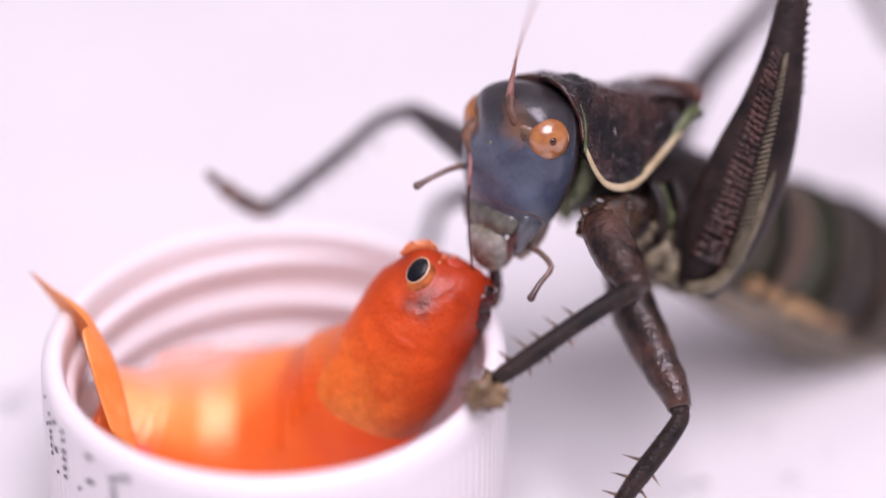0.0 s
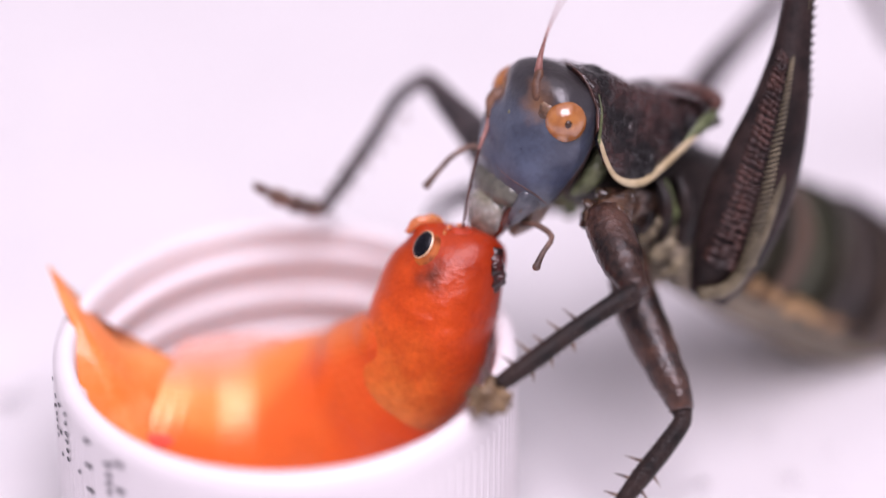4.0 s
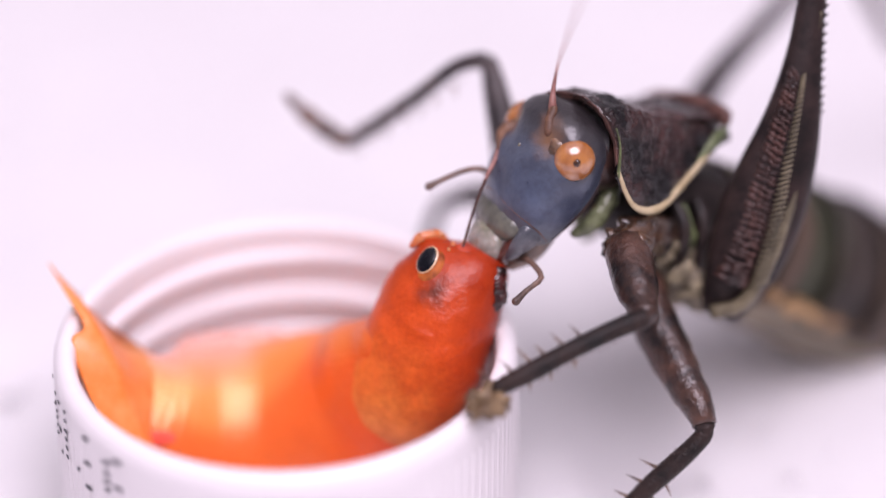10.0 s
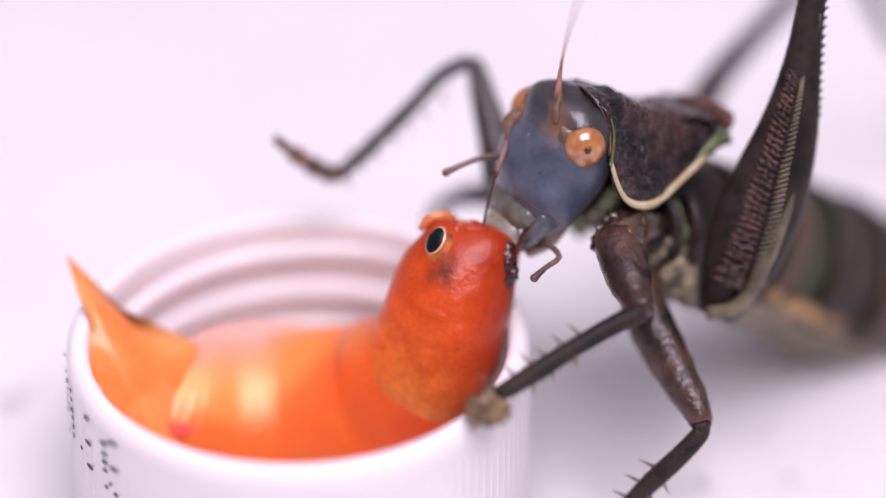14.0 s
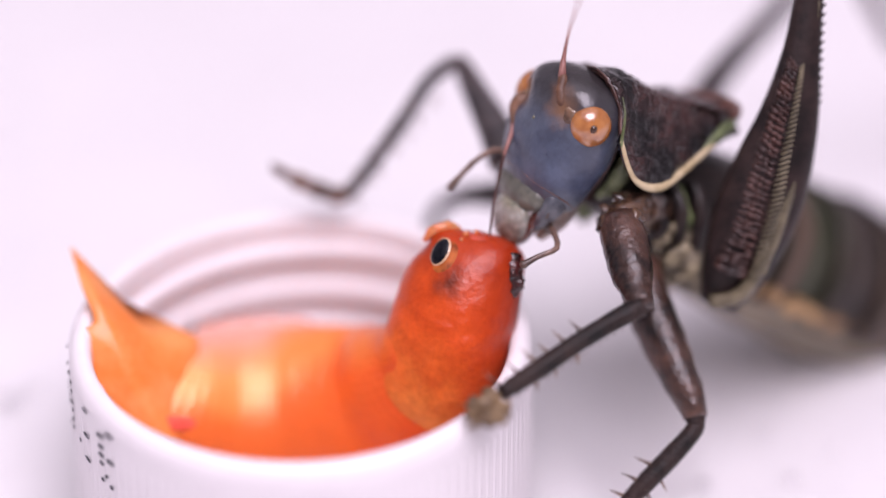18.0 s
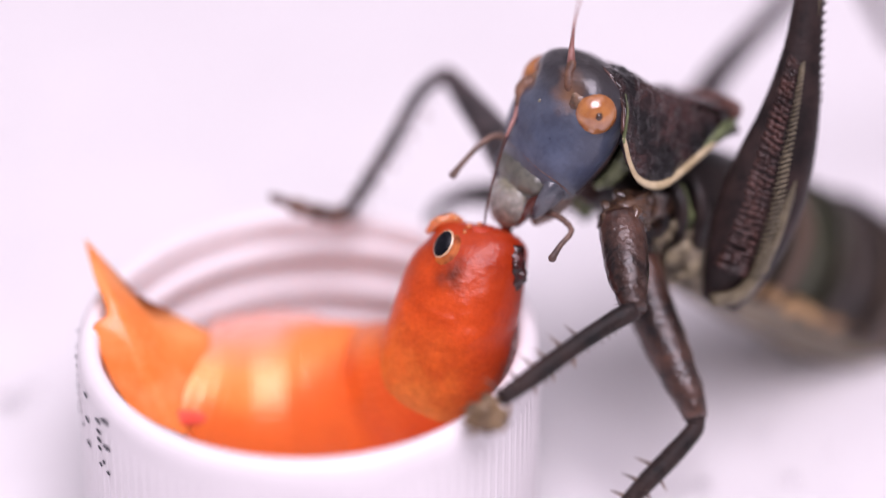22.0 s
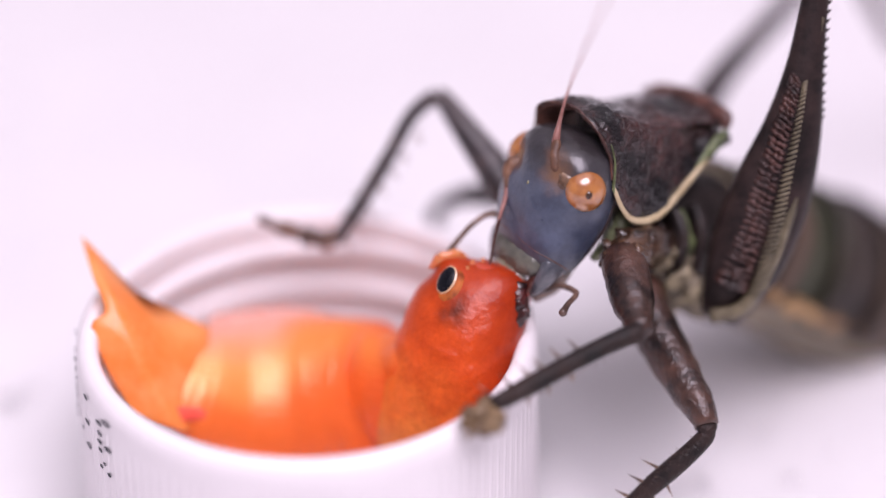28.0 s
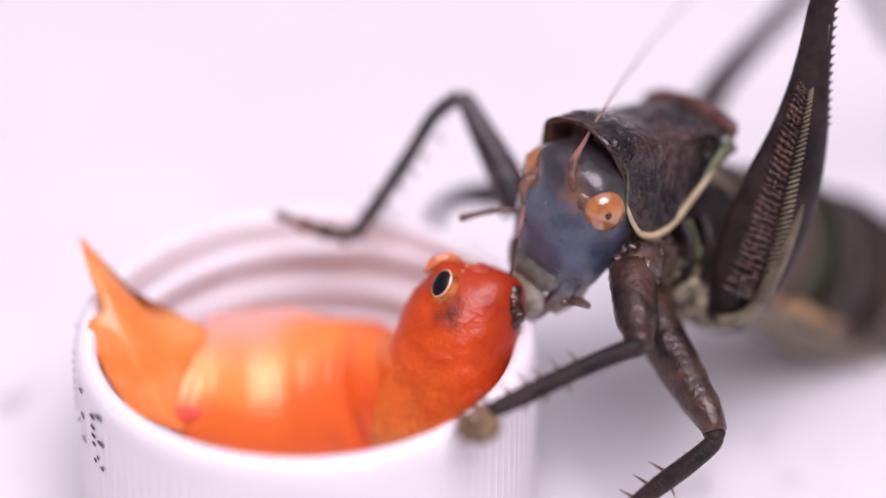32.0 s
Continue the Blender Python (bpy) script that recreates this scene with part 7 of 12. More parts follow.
        (1.5, mm(-1.97, 1.01, 2.31, 1.9, 7.11, 0.38)), (2, mm(-0.96, 0.79, 1.45, 0.55, 2.77, -0.13)), (2.5, mm(-0.71, 0.67, 1.25, 0.49, 2.21, 0.07)),
        (3, mm(-0.66, 0.6, 1.1, 0.43, 2.1, -0.03)), (3.5, mm(-0.55, 0.66, 1.16, 0.36, 1.76, -0)), (5.5, mm(-0.52, 0.57, 0.9, 0.1, 0.41, 0.07)),
        (6, mm(-0.74, 0.81, 1.22, -0, 0.29, -0.19)), (6.5, mm(-0.7, 0.86, 1.3, -0, 0.25, -0.17)), (7, mm(-0.43, 0.57, 0.85, -0, 0.03, -0.02)),
        (7.5, mm(-0.3, 0.4, 0.6, -0, 0.08, -0.05)), (8, mm(-0.06, 0.29, 0.43, -0, -0, 0)), (8.5, mm(-0.09, 0.2, 0.3, -0, -0.03, 0.02)),
        (9, mm(0, 0, 0, 0, -0, 0)), (9.5, mm(-0.44, -0.02, 0.13, 0.32, 1.92, -0.25)), (10, mm(-1.1, 0.34, 0.93, 0.92, 3.98, 0.09)),
        (10.5, mm(-1.98, 0.81, 2, 1.92, 7.67, 0.01)), (11, mm(-2.34, 1, 2.56, 2.72, 9.65, 0.38)), (11.5, mm(-2.78, 1.23, 2.9, 2.75, 10.43, -0.15)),
        (12, mm(-1.5, 0.56, 1.41, 1.33, 5.9, -0.17)), (12.5, mm(-1.74, 0.51, 1.38, 1.49, 7.3, -0.77)), (13, mm(-1.87, 1, 2.07, 1.34, 6.57, -0.62)),
        (13.5, mm(-1.35, 0.76, 1.35, 0.43, 3.48, -0.94)), (14, mm(-0.62, 0.41, 0.62, -0.01, 0.97, -0.65)),
        (14.5, mm(-0.64, 0.52, 0.79, -0, 0.45, -0.3)), (16.5, mm(-0.25, -0.03, -0.05, -0, 0.11, -0.07)),
        (17, mm(-0.22, -0.01, -0.01, -0, 0.02, -0.02)), (17.5, mm(-0.23, -0.02, -0.02, -0, 0.04, -0.03)), (18, mm(-0.27, -0, -0, -0, 0.06, -0.04)),
        (18.5, mm(-0.3, -0.08, -0.13, -0, 0.08, -0.05)), (19, mm(-0.65, -0.03, -0.05, -0, 0.2, -0.13)), (19.5, mm(-0.65, 0.09, 0.13, -0, -0.07, 0.05)),
        (20, mm(-0.7, 0.2, 0.3, -0, -0.12, 0.08)), (20.5, mm(-0.62, 0.25, 0.37, -0, -0.33, 0.22)), (21, mm(-0.58, 0.17, 0.26, -0, -0.34, 0.22)),
        (21.5, mm(-0.58, 0.09, 0.13, -0, -0.31, 0.21)), (22, mm(-0.59, 0.1, 0.15, -0, -0.29, 0.19)), (22.5, mm(-0.56, 0.23, 0.35, -0, -0.26, 0.17)),
        (23, mm(-0.5, 0.38, 0.57, -0, -0.24, 0.16)), (23.5, mm(-0.61, 0.12, 0.18, -0, -0.21, 0.14)), (24, mm(-0.66, 0.05, 0.07, -0, -0.19, 0.13)),
        (24.5, mm(-0.66, 0.01, 0.02, -0, -0.16, 0.11)), (25, mm(-0.65, -0.12, -0.17, -0, -0.21, 0.14)),
        (25.5, mm(-0.58, -0.4, -0.61, -0, -0.02, 0.01)), (27.5, mm(-0.53, -0.59, -0.89, -0, 0.09, -0.06)),
        (28, mm(-0.55, -0.78, -1.17, -0, 0.32, -0.21)), (28.5, mm(-0.53, -0.68, -1.02, -0, 0.52, -0.34)),
        (29, mm(-0.68, -0.37, -0.55, -0, 0.14, -0.09)), (29.5, mm(-0.59, -0.44, -0.66, -0, 0.15, -0.1)), (30, mm(-0.6, -0.44, -0.66, -0, 0.17, -0.11)),
        (30.5, mm(-0.6, -0.44, -0.65, -0, 0.19, -0.12)), (31, mm(-0.56, -0.58, -0.87, -0, 0.2, -0.14)),
        (31.5, mm(-0.61, -0.7, -1.05, -0, 0.22, -0.15)), (32, mm(-0.63, -0.83, -1.24, -0, 0.32, -0.21)),], [
        (0, mm(-1.84, 0.79, 2.09, 2.29, 7.58, 0.77)), (0.5, mm(-2.36, 1.11, 2.66, 2.59, 8.54, 0.7)), (1, mm(-2.23, 1.05, 2.46, 2.32, 8.17, 0.37)),
        (1.5, mm(-1.69, 0.87, 1.97, 1.63, 6.1, 0.31)), (2, mm(-0.83, 0.68, 1.24, 0.47, 2.38, -0.11)), (2.5, mm(-0.61, 0.58, 1.07, 0.42, 1.9, 0.06)),
        (3, mm(-0.56, 0.51, 0.95, 0.37, 1.8, -0.02)), (3.5, mm(-0.48, 0.56, 1, 0.31, 1.51, -0)), (5.5, mm(-0.45, 0.49, 0.77, 0.09, 0.35, 0.06)),
        (6, mm(-0.64, 0.69, 1.05, -0, 0.25, -0.17)), (6.5, mm(-0.6, 0.74, 1.11, -0, 0.22, -0.15)), (7, mm(-0.37, 0.49, 0.73, -0, 0.02, -0.02)),
        (7.5, mm(-0.26, 0.34, 0.51, -0, 0.06, -0.04)), (8, mm(-0.05, 0.25, 0.37, -0, -0, 0)), (8.5, mm(-0.08, 0.17, 0.26, -0, -0.03, 0.02)),
        (9, mm(0, 0, -0, 0, -0, 0)), (9.5, mm(-0.38, -0.02, 0.11, 0.27, 1.65, -0.21)), (10, mm(-0.94, 0.29, 0.79, 0.79, 3.41, 0.08)),
        (10.5, mm(-1.71, 0.7, 1.71, 1.65, 6.58, -0.01)), (11, mm(-2.02, 0.86, 2.18, 2.33, 8.27, 0.3)), (11.5, mm(-2.4, 1.06, 2.47, 2.36, 8.94, -0.16)),
        (12, mm(-1.29, 0.48, 1.2, 1.14, 5.05, -0.15)), (12.5, mm(-1.5, 0.44, 1.17, 1.28, 6.26, -0.67)), (13, mm(-1.61, 0.86, 1.77, 1.15, 5.63, -0.54)),
        (13.5, mm(-1.16, 0.65, 1.16, 0.37, 2.98, -0.81)), (14, mm(-0.53, 0.36, 0.54, -0, 0.83, -0.55)), (14.5, mm(-0.54, 0.45, 0.68, -0, 0.39, -0.26)),
        (16.5, mm(-0.21, -0.03, -0.04, -0, 0.09, -0.06)), (17, mm(-0.19, -0, -0.01, -0, 0.02, -0.01)),
        (17.5, mm(-0.19, -0.01, -0.02, -0, 0.04, -0.02)), (18, mm(-0.24, -0, -0, -0, 0.05, -0.03)), (18.5, mm(-0.26, -0.07, -0.11, -0, 0.06, -0.04)),
        (19, mm(-0.56, -0.03, -0.04, -0, 0.17, -0.11)), (19.5, mm(-0.56, 0.08, 0.12, -0, -0.06, 0.04)), (20, mm(-0.6, 0.17, 0.26, -0, -0.1, 0.07)),
        (20.5, mm(-0.54, 0.21, 0.32, -0, -0.28, 0.19)), (21, mm(-0.5, 0.15, 0.22, -0, -0.29, 0.19)), (21.5, mm(-0.5, 0.07, 0.11, -0, -0.27, 0.18)),
        (22, mm(-0.5, 0.08, 0.13, -0, -0.25, 0.16)), (22.5, mm(-0.48, 0.2, 0.3, -0, -0.22, 0.15)), (23, mm(-0.43, 0.33, 0.49, -0, -0.2, 0.14)),
        (23.5, mm(-0.52, 0.11, 0.16, -0, -0.18, 0.12)), (24, mm(-0.56, 0.04, 0.06, -0, -0.16, 0.11)), (24.5, mm(-0.57, 0.01, 0.02, -0, -0.14, 0.09)),
        (25, mm(-0.56, -0.1, -0.15, -0, -0.18, 0.12)), (25.5, mm(-0.5, -0.35, -0.52, -0, -0.02, 0.01)),
        (27.5, mm(-0.45, -0.51, -0.77, -0, 0.07, -0.05)), (28, mm(-0.47, -0.67, -1, -0, 0.28, -0.18)),
        (28.5, mm(-0.46, -0.58, -0.87, -0, 0.44, -0.29)), (29, mm(-0.58, -0.32, -0.48, -0, 0.12, -0.08)),
        (29.5, mm(-0.51, -0.38, -0.57, -0, 0.13, -0.09)), (30, mm(-0.51, -0.37, -0.56, -0, 0.15, -0.1)),
        (30.5, mm(-0.52, -0.37, -0.56, -0, 0.16, -0.11)), (31, mm(-0.48, -0.5, -0.75, -0, 0.18, -0.12)),
        (31.5, mm(-0.52, -0.6, -0.9, -0, 0.19, -0.13)), (32, mm(-0.54, -0.71, -1.07, -0, 0.27, -0.18)),], [
        (0, mm(-1.54, 0.66, 1.73, 1.9, 6.32, 0.62)), (0.5, mm(-1.98, 0.93, 2.2, 2.15, 7.12, 0.56)), (1, mm(-1.86, 0.88, 2.05, 1.93, 6.81, 0.28)),
        (1.5, mm(-1.42, 0.73, 1.64, 1.35, 5.08, 0.25)), (2, mm(-0.69, 0.56, 1.03, 0.39, 1.98, -0.1)), (2.5, mm(-0.51, 0.48, 0.89, 0.35, 1.58, 0.05)),
        (3, mm(-0.47, 0.43, 0.79, 0.31, 1.5, -0.02)), (3.5, mm(-0.4, 0.47, 0.83, 0.26, 1.26, -0)), (5.5, mm(-0.37, 0.4, 0.65, 0.07, 0.29, 0.05)),
        (6, mm(-0.53, 0.58, 0.87, -0, 0.21, -0.14)), (6.5, mm(-0.5, 0.62, 0.93, -0, 0.18, -0.12)), (7, mm(-0.3, 0.4, 0.61, -0, 0.02, -0.01)),
        (7.5, mm(-0.22, 0.28, 0.43, -0, 0.05, -0.04)), (8, mm(-0.04, 0.21, 0.31, -0, -0, 0)), (8.5, mm(-0.07, 0.14, 0.21, -0, -0.02, 0.01)),
        (9, mm(0, 0, 0, 0, -0, 0)), (9.5, mm(-0.31, -0.01, 0.09, 0.23, 1.37, -0.18)), (10, mm(-0.79, 0.24, 0.66, 0.66, 2.84, 0.06)),
        (10.5, mm(-1.43, 0.58, 1.42, 1.37, 5.48, -0.02)), (11, mm(-1.69, 0.72, 1.81, 1.93, 6.89, 0.22)),
        (11.5, mm(-2.01, 0.89, 2.05, 1.96, 7.45, -0.16)), (12, mm(-1.08, 0.4, 1, 0.95, 4.21, -0.13)), (12.5, mm(-1.26, 0.36, 0.97, 1.07, 5.21, -0.57)),
        (13, mm(-1.35, 0.72, 1.47, 0.97, 4.69, -0.46)), (13.5, mm(-0.97, 0.54, 0.96, 0.31, 2.48, -0.68)), (14, mm(-0.44, 0.3, 0.45, -0, 0.69, -0.46)),
        (14.5, mm(-0.45, 0.37, 0.56, -0, 0.32, -0.22)), (16.5, mm(-0.18, -0.02, -0.03, -0, 0.08, -0.05)), (17, mm(-0.16, -0, -0.01, -0, 0.02, -0.01)),
        (17.5, mm(-0.16, -0.01, -0.02, -0, 0.03, -0.02)), (18, mm(-0.2, -0, -0, -0, 0.04, -0.03)), (18.5, mm(-0.22, -0.06, -0.09, -0, 0.05, -0.04)),
        (19, mm(-0.47, -0.02, -0.03, -0, 0.14, -0.1)), (19.5, mm(-0.47, 0.06, 0.1, -0, -0.05, 0.03)), (20, mm(-0.5, 0.14, 0.22, -0, -0.09, 0.06)),
        (20.5, mm(-0.45, 0.18, 0.27, -0, -0.23, 0.15)), (21, mm(-0.41, 0.12, 0.18, -0, -0.24, 0.16)), (21.5, mm(-0.42, 0.06, 0.09, -0, -0.22, 0.15)),
        (22, mm(-0.42, 0.07, 0.11, -0, -0.2, 0.14)), (22.5, mm(-0.4, 0.17, 0.25, -0, -0.19, 0.12)), (23, mm(-0.36, 0.27, 0.41, -0, -0.17, 0.11)),
        (23.5, mm(-0.44, 0.09, 0.13, -0, -0.15, 0.1)), (24, mm(-0.47, 0.04, 0.05, -0, -0.14, 0.09)), (24.5, mm(-0.47, 0.01, 0.01, -0, -0.12, 0.08)),
        (25, mm(-0.47, -0.08, -0.12, -0, -0.15, 0.1)), (25.5, mm(-0.41, -0.29, -0.43, -0, -0.01, 0.01)),
        (27.5, mm(-0.38, -0.42, -0.64, -0, 0.06, -0.04)), (28, mm(-0.39, -0.56, -0.84, -0, 0.23, -0.15)),
        (28.5, mm(-0.38, -0.48, -0.73, -0, 0.37, -0.25)), (29, mm(-0.48, -0.26, -0.4, -0, 0.1, -0.06)),
        (29.5, mm(-0.42, -0.31, -0.47, -0, 0.11, -0.07)), (30, mm(-0.43, -0.31, -0.47, -0, 0.12, -0.08)),
        (30.5, mm(-0.43, -0.31, -0.47, -0, 0.13, -0.09)), (31, mm(-0.4, -0.41, -0.62, -0, 0.15, -0.1)), (31.5, mm(-0.43, -0.5, -0.75, -0, 0.16, -0.1)),
        (32, mm(-0.45, -0.59, -0.89, -0, 0.23, -0.15)),], [
        (0, mm(-1.23, 0.53, 1.38, 1.51, 5.06, 0.48)), (0.5, mm(-1.59, 0.75, 1.76, 1.71, 5.7, 0.42)), (1, mm(-1.5, 0.7, 1.63, 1.54, 5.45, 0.21)),
        (1.5, mm(-1.13, 0.58, 1.31, 1.08, 4.07, 0.19)), (2, mm(-0.55, 0.45, 0.83, 0.32, 1.58, -0.08)), (2.5, mm(-0.41, 0.39, 0.71, 0.28, 1.27, 0.04)),
        (3, mm(-0.38, 0.34, 0.63, 0.25, 1.2, -0.02)), (3.5, mm(-0.32, 0.38, 0.66, 0.21, 1, -0)), (5.5, mm(-0.3, 0.32, 0.52, 0.06, 0.23, 0.04)),
        (6, mm(-0.42, 0.46, 0.7, -0, 0.17, -0.11)), (6.5, mm(-0.4, 0.49, 0.74, -0, 0.15, -0.1)), (7, mm(-0.24, 0.32, 0.49, -0, 0.02, -0.01)),
        (7.5, mm(-0.17, 0.23, 0.34, -0, 0.04, -0.03)), (8, mm(-0.03, 0.16, 0.25, -0, -0, 0)), (8.5, mm(-0.05, 0.11, 0.17, -0, -0.02, 0.01)),
        (9, mm(0, 0, 0, 0, -0, 0)), (9.5, mm(-0.25, -0.01, 0.07, 0.18, 1.1, -0.14)), (10, mm(-0.63, 0.2, 0.53, 0.52, 2.27, 0.05)),
        (10.5, mm(-1.15, 0.47, 1.13, 1.1, 4.38, -0.03)), (11, mm(-1.36, 0.58, 1.44, 1.54, 5.52, 0.16)),
        (11.5, mm(-1.61, 0.71, 1.63, 1.57, 5.96, -0.15)), (12, mm(-0.87, 0.32, 0.8, 0.76, 3.37, -0.11)),
        (12.5, mm(-1.01, 0.29, 0.78, 0.86, 4.17, -0.46)), (13, mm(-1.08, 0.57, 1.18, 0.78, 3.75, -0.37)),
        (13.5, mm(-0.78, 0.44, 0.77, 0.25, 1.99, -0.54)), (14, mm(-0.35, 0.24, 0.36, -0, 0.56, -0.37)), (14.5, mm(-0.36, 0.3, 0.45, -0, 0.26, -0.17)),
        (16.5, mm(-0.14, -0.02, -0.03, -0, 0.06, -0.04)), (17, mm(-0.13, -0, -0, -0, 0.01, -0.01)), (17.5, mm(-0.13, -0.01, -0.01, -0, 0.02, -0.02)),
        (18, mm(-0.16, -0, -0, -0, 0.03, -0.02)), (18.5, mm(-0.17, -0.05, -0.07, -0, 0.04, -0.03)), (19, mm(-0.37, -0.02, -0.03, -0, 0.12, -0.08)),
        (19.5, mm(-0.37, 0.05, 0.08, -0, -0.04, 0.03)), (20, mm(-0.4, 0.11, 0.17, -0, -0.07, 0.05)), (20.5, mm(-0.36, 0.14, 0.21, -0, -0.19, 0.12)),
        (21, mm(-0.33, 0.1, 0.15, -0, -0.19, 0.13)), (21.5, mm(-0.33, 0.05, 0.07, -0, -0.18, 0.12)), (22, mm(-0.34, 0.06, 0.08, -0, -0.16, 0.11)),
        (22.5, mm(-0.32, 0.13, 0.2, -0, -0.15, 0.1)), (23, mm(-0.29, 0.22, 0.33, -0, -0.14, 0.09)), (23.5, mm(-0.35, 0.07, 0.11, -0, -0.12, 0.08)),
        (24, mm(-0.38, 0.03, 0.04, -0, -0.11, 0.07)), (24.5, mm(-0.38, 0.01, 0.01, -0, -0.09, 0.06)), (25, mm(-0.37, -0.07, -0.1, -0, -0.12, 0.08)),
        (25.5, mm(-0.33, -0.23, -0.35, -0, -0.01, 0.01)), (27.5, mm(-0.3, -0.34, -0.51, -0, 0.05, -0.03)),
        (28, mm(-0.32, -0.44, -0.67, -0, 0.18, -0.12)), (28.5, mm(-0.31, -0.39, -0.58, -0, 0.3, -0.2)), (29, mm(-0.39, -0.21, -0.32, -0, 0.08, -0.05)),
        (29.5, mm(-0.34, -0.25, -0.38, -0, 0.09, -0.06)), (30, mm(-0.34, -0.25, -0.38, -0, 0.1, -0.06)),
        (30.5, mm(-0.34, -0.25, -0.37, -0, 0.11, -0.07)), (31, mm(-0.32, -0.33, -0.5, -0, 0.12, -0.08)),
        (31.5, mm(-0.35, -0.4, -0.6, -0, 0.13, -0.08)), (32, mm(-0.36, -0.47, -0.71, -0, 0.18, -0.12)),], [
        (0, mm(-0.92, 0.4, 1.03, 1.13, 3.8, 0.35)), (0.5, mm(-1.19, 0.56, 1.31, 1.28, 4.27, 0.3)), (1, mm(-1.12, 0.53, 1.22, 1.15, 4.09, 0.14)),
        (1.5, mm(-0.85, 0.44, 0.98, 0.81, 3.05, 0.14)), (2, mm(-0.41, 0.34, 0.62, 0.24, 1.19, -0.06)), (2.5, mm(-0.3, 0.29, 0.53, 0.21, 0.95, 0.03)),
        (3, mm(-0.28, 0.26, 0.47, 0.19, 0.9, -0.01)), (3.5, mm(-0.24, 0.28, 0.5, 0.16, 0.75, -0)), (5.5, mm(-0.22, 0.24, 0.39, 0.04, 0.17, 0.03)),
        (6, mm(-0.32, 0.35, 0.52, -0, 0.13, -0.08)), (6.5, mm(-0.3, 0.37, 0.56, -0, 0.11, -0.07)), (7, mm(-0.18, 0.24, 0.37, -0, 0.01, -0.01)),
        (7.5, mm(-0.13, 0.17, 0.26, -0, 0.03, -0.02)), (8, mm(-0.02, 0.12, 0.19, -0, -0, 0)), (8.5, mm(-0.04, 0.09, 0.13, -0, -0.01, 0.01)),
        (9, mm(0, 0, 0, 0, -0, 0)), (9.5, mm(-0.19, -0.01, 0.05, 0.14, 0.82, -0.11)), (10, mm(-0.47, 0.15, 0.39, 0.39, 1.7, 0.03)),
        (10.5, mm(-0.86, 0.35, 0.85, 0.82, 3.29, -0.03)), (11, mm(-1.02, 0.43, 1.08, 1.16, 4.14, 0.11)),
        (11.5, mm(-1.21, 0.53, 1.22, 1.18, 4.47, -0.13)), (12, mm(-0.65, 0.24, 0.6, 0.57, 2.53, -0.09)),
        (12.5, mm(-0.76, 0.22, 0.58, 0.65, 3.13, -0.35)), (13, mm(-0.81, 0.43, 0.88, 0.58, 2.82, -0.29)),
        (13.5, mm(-0.58, 0.33, 0.58, 0.19, 1.49, -0.41)), (14, mm(-0.26, 0.18, 0.27, -0, 0.42, -0.28)), (14.5, mm(-0.27, 0.22, 0.34, -0, 0.19, -0.13)),
        (16.5, mm(-0.11, -0.01, -0.02, -0, 0.05, -0.03)), (17, mm(-0.09, -0, -0, -0, 0.01, -0.01)), (17.5, mm(-0.1, -0.01, -0.01, -0, 0.02, -0.01)),
        (18, mm(-0.12, -0, -0, -0, 0.03, -0.02)), (18.5, mm(-0.13, -0.04, -0.05, -0, 0.03, -0.02)), (19, mm(-0.28, -0.01, -0.02, -0, 0.09, -0.06)),
        (19.5, mm(-0.28, 0.04, 0.06, -0, -0.03, 0.02)), (20, mm(-0.3, 0.09, 0.13, -0, -0.05, 0.03)), (20.5, mm(-0.27, 0.11, 0.16, -0, -0.14, 0.09)),
        (21, mm(-0.25, 0.07, 0.11, -0, -0.14, 0.1)), (21.5, mm(-0.25, 0.04, 0.06, -0, -0.13, 0.09)), (22, mm(-0.25, 0.04, 0.06, -0, -0.12, 0.08)),
        (22.5, mm(-0.24, 0.1, 0.15, -0, -0.11, 0.07)), (23, mm(-0.21, 0.16, 0.25, -0, -0.1, 0.07)), (23.5, mm(-0.26, 0.05, 0.08, -0, -0.09, 0.06)),
        (24, mm(-0.28, 0.02, 0.03, -0, -0.08, 0.05)), (24.5, mm(-0.28, 0.01, 0.01, -0, -0.07, 0.05)), (25, mm(-0.28, -0.05, -0.07, -0, -0.09, 0.06)),
        (25.5, mm(-0.25, -0.17, -0.26, -0, -0.01, 0.01)), (27.5, mm(-0.23, -0.25, -0.38, -0, 0.04, -0.02)),
        (28, mm(-0.24, -0.33, -0.5, -0, 0.14, -0.09)), (28.5, mm(-0.23, -0.29, -0.44, -0, 0.22, -0.15)),
        (29, mm(-0.29, -0.16, -0.24, -0, 0.06, -0.04)), (29.5, mm(-0.25, -0.19, -0.28, -0, 0.07, -0.04)),
        (30, mm(-0.26, -0.19, -0.28, -0, 0.07, -0.05)), (30.5, mm(-0.26, -0.19, -0.28, -0, 0.08, -0.05)),
        (31, mm(-0.24, -0.25, -0.37, -0, 0.09, -0.06)), (31.5, mm(-0.26, -0.3, -0.45, -0, 0.09, -0.06)),
        (32, mm(-0.27, -0.35, -0.53, -0, 0.14, -0.09)),], [
        (0, mm(-0.61, 0.27, 0.69, 0.75, 2.53, 0.22)), (0.5, mm(-0.79, 0.37, 0.87, 0.85, 2.85, 0.19)), (1, mm(-0.75, 0.35, 0.81, 0.77, 2.73, 0.08)),
        (1.5, mm(-0.57, 0.29, 0.65, 0.54, 2.03, 0.09)), (2, mm(-0.28, 0.23, 0.41, 0.16, 0.79, -0.04)), (2.5, mm(-0.2, 0.19, 0.36, 0.14, 0.63, 0.02)),
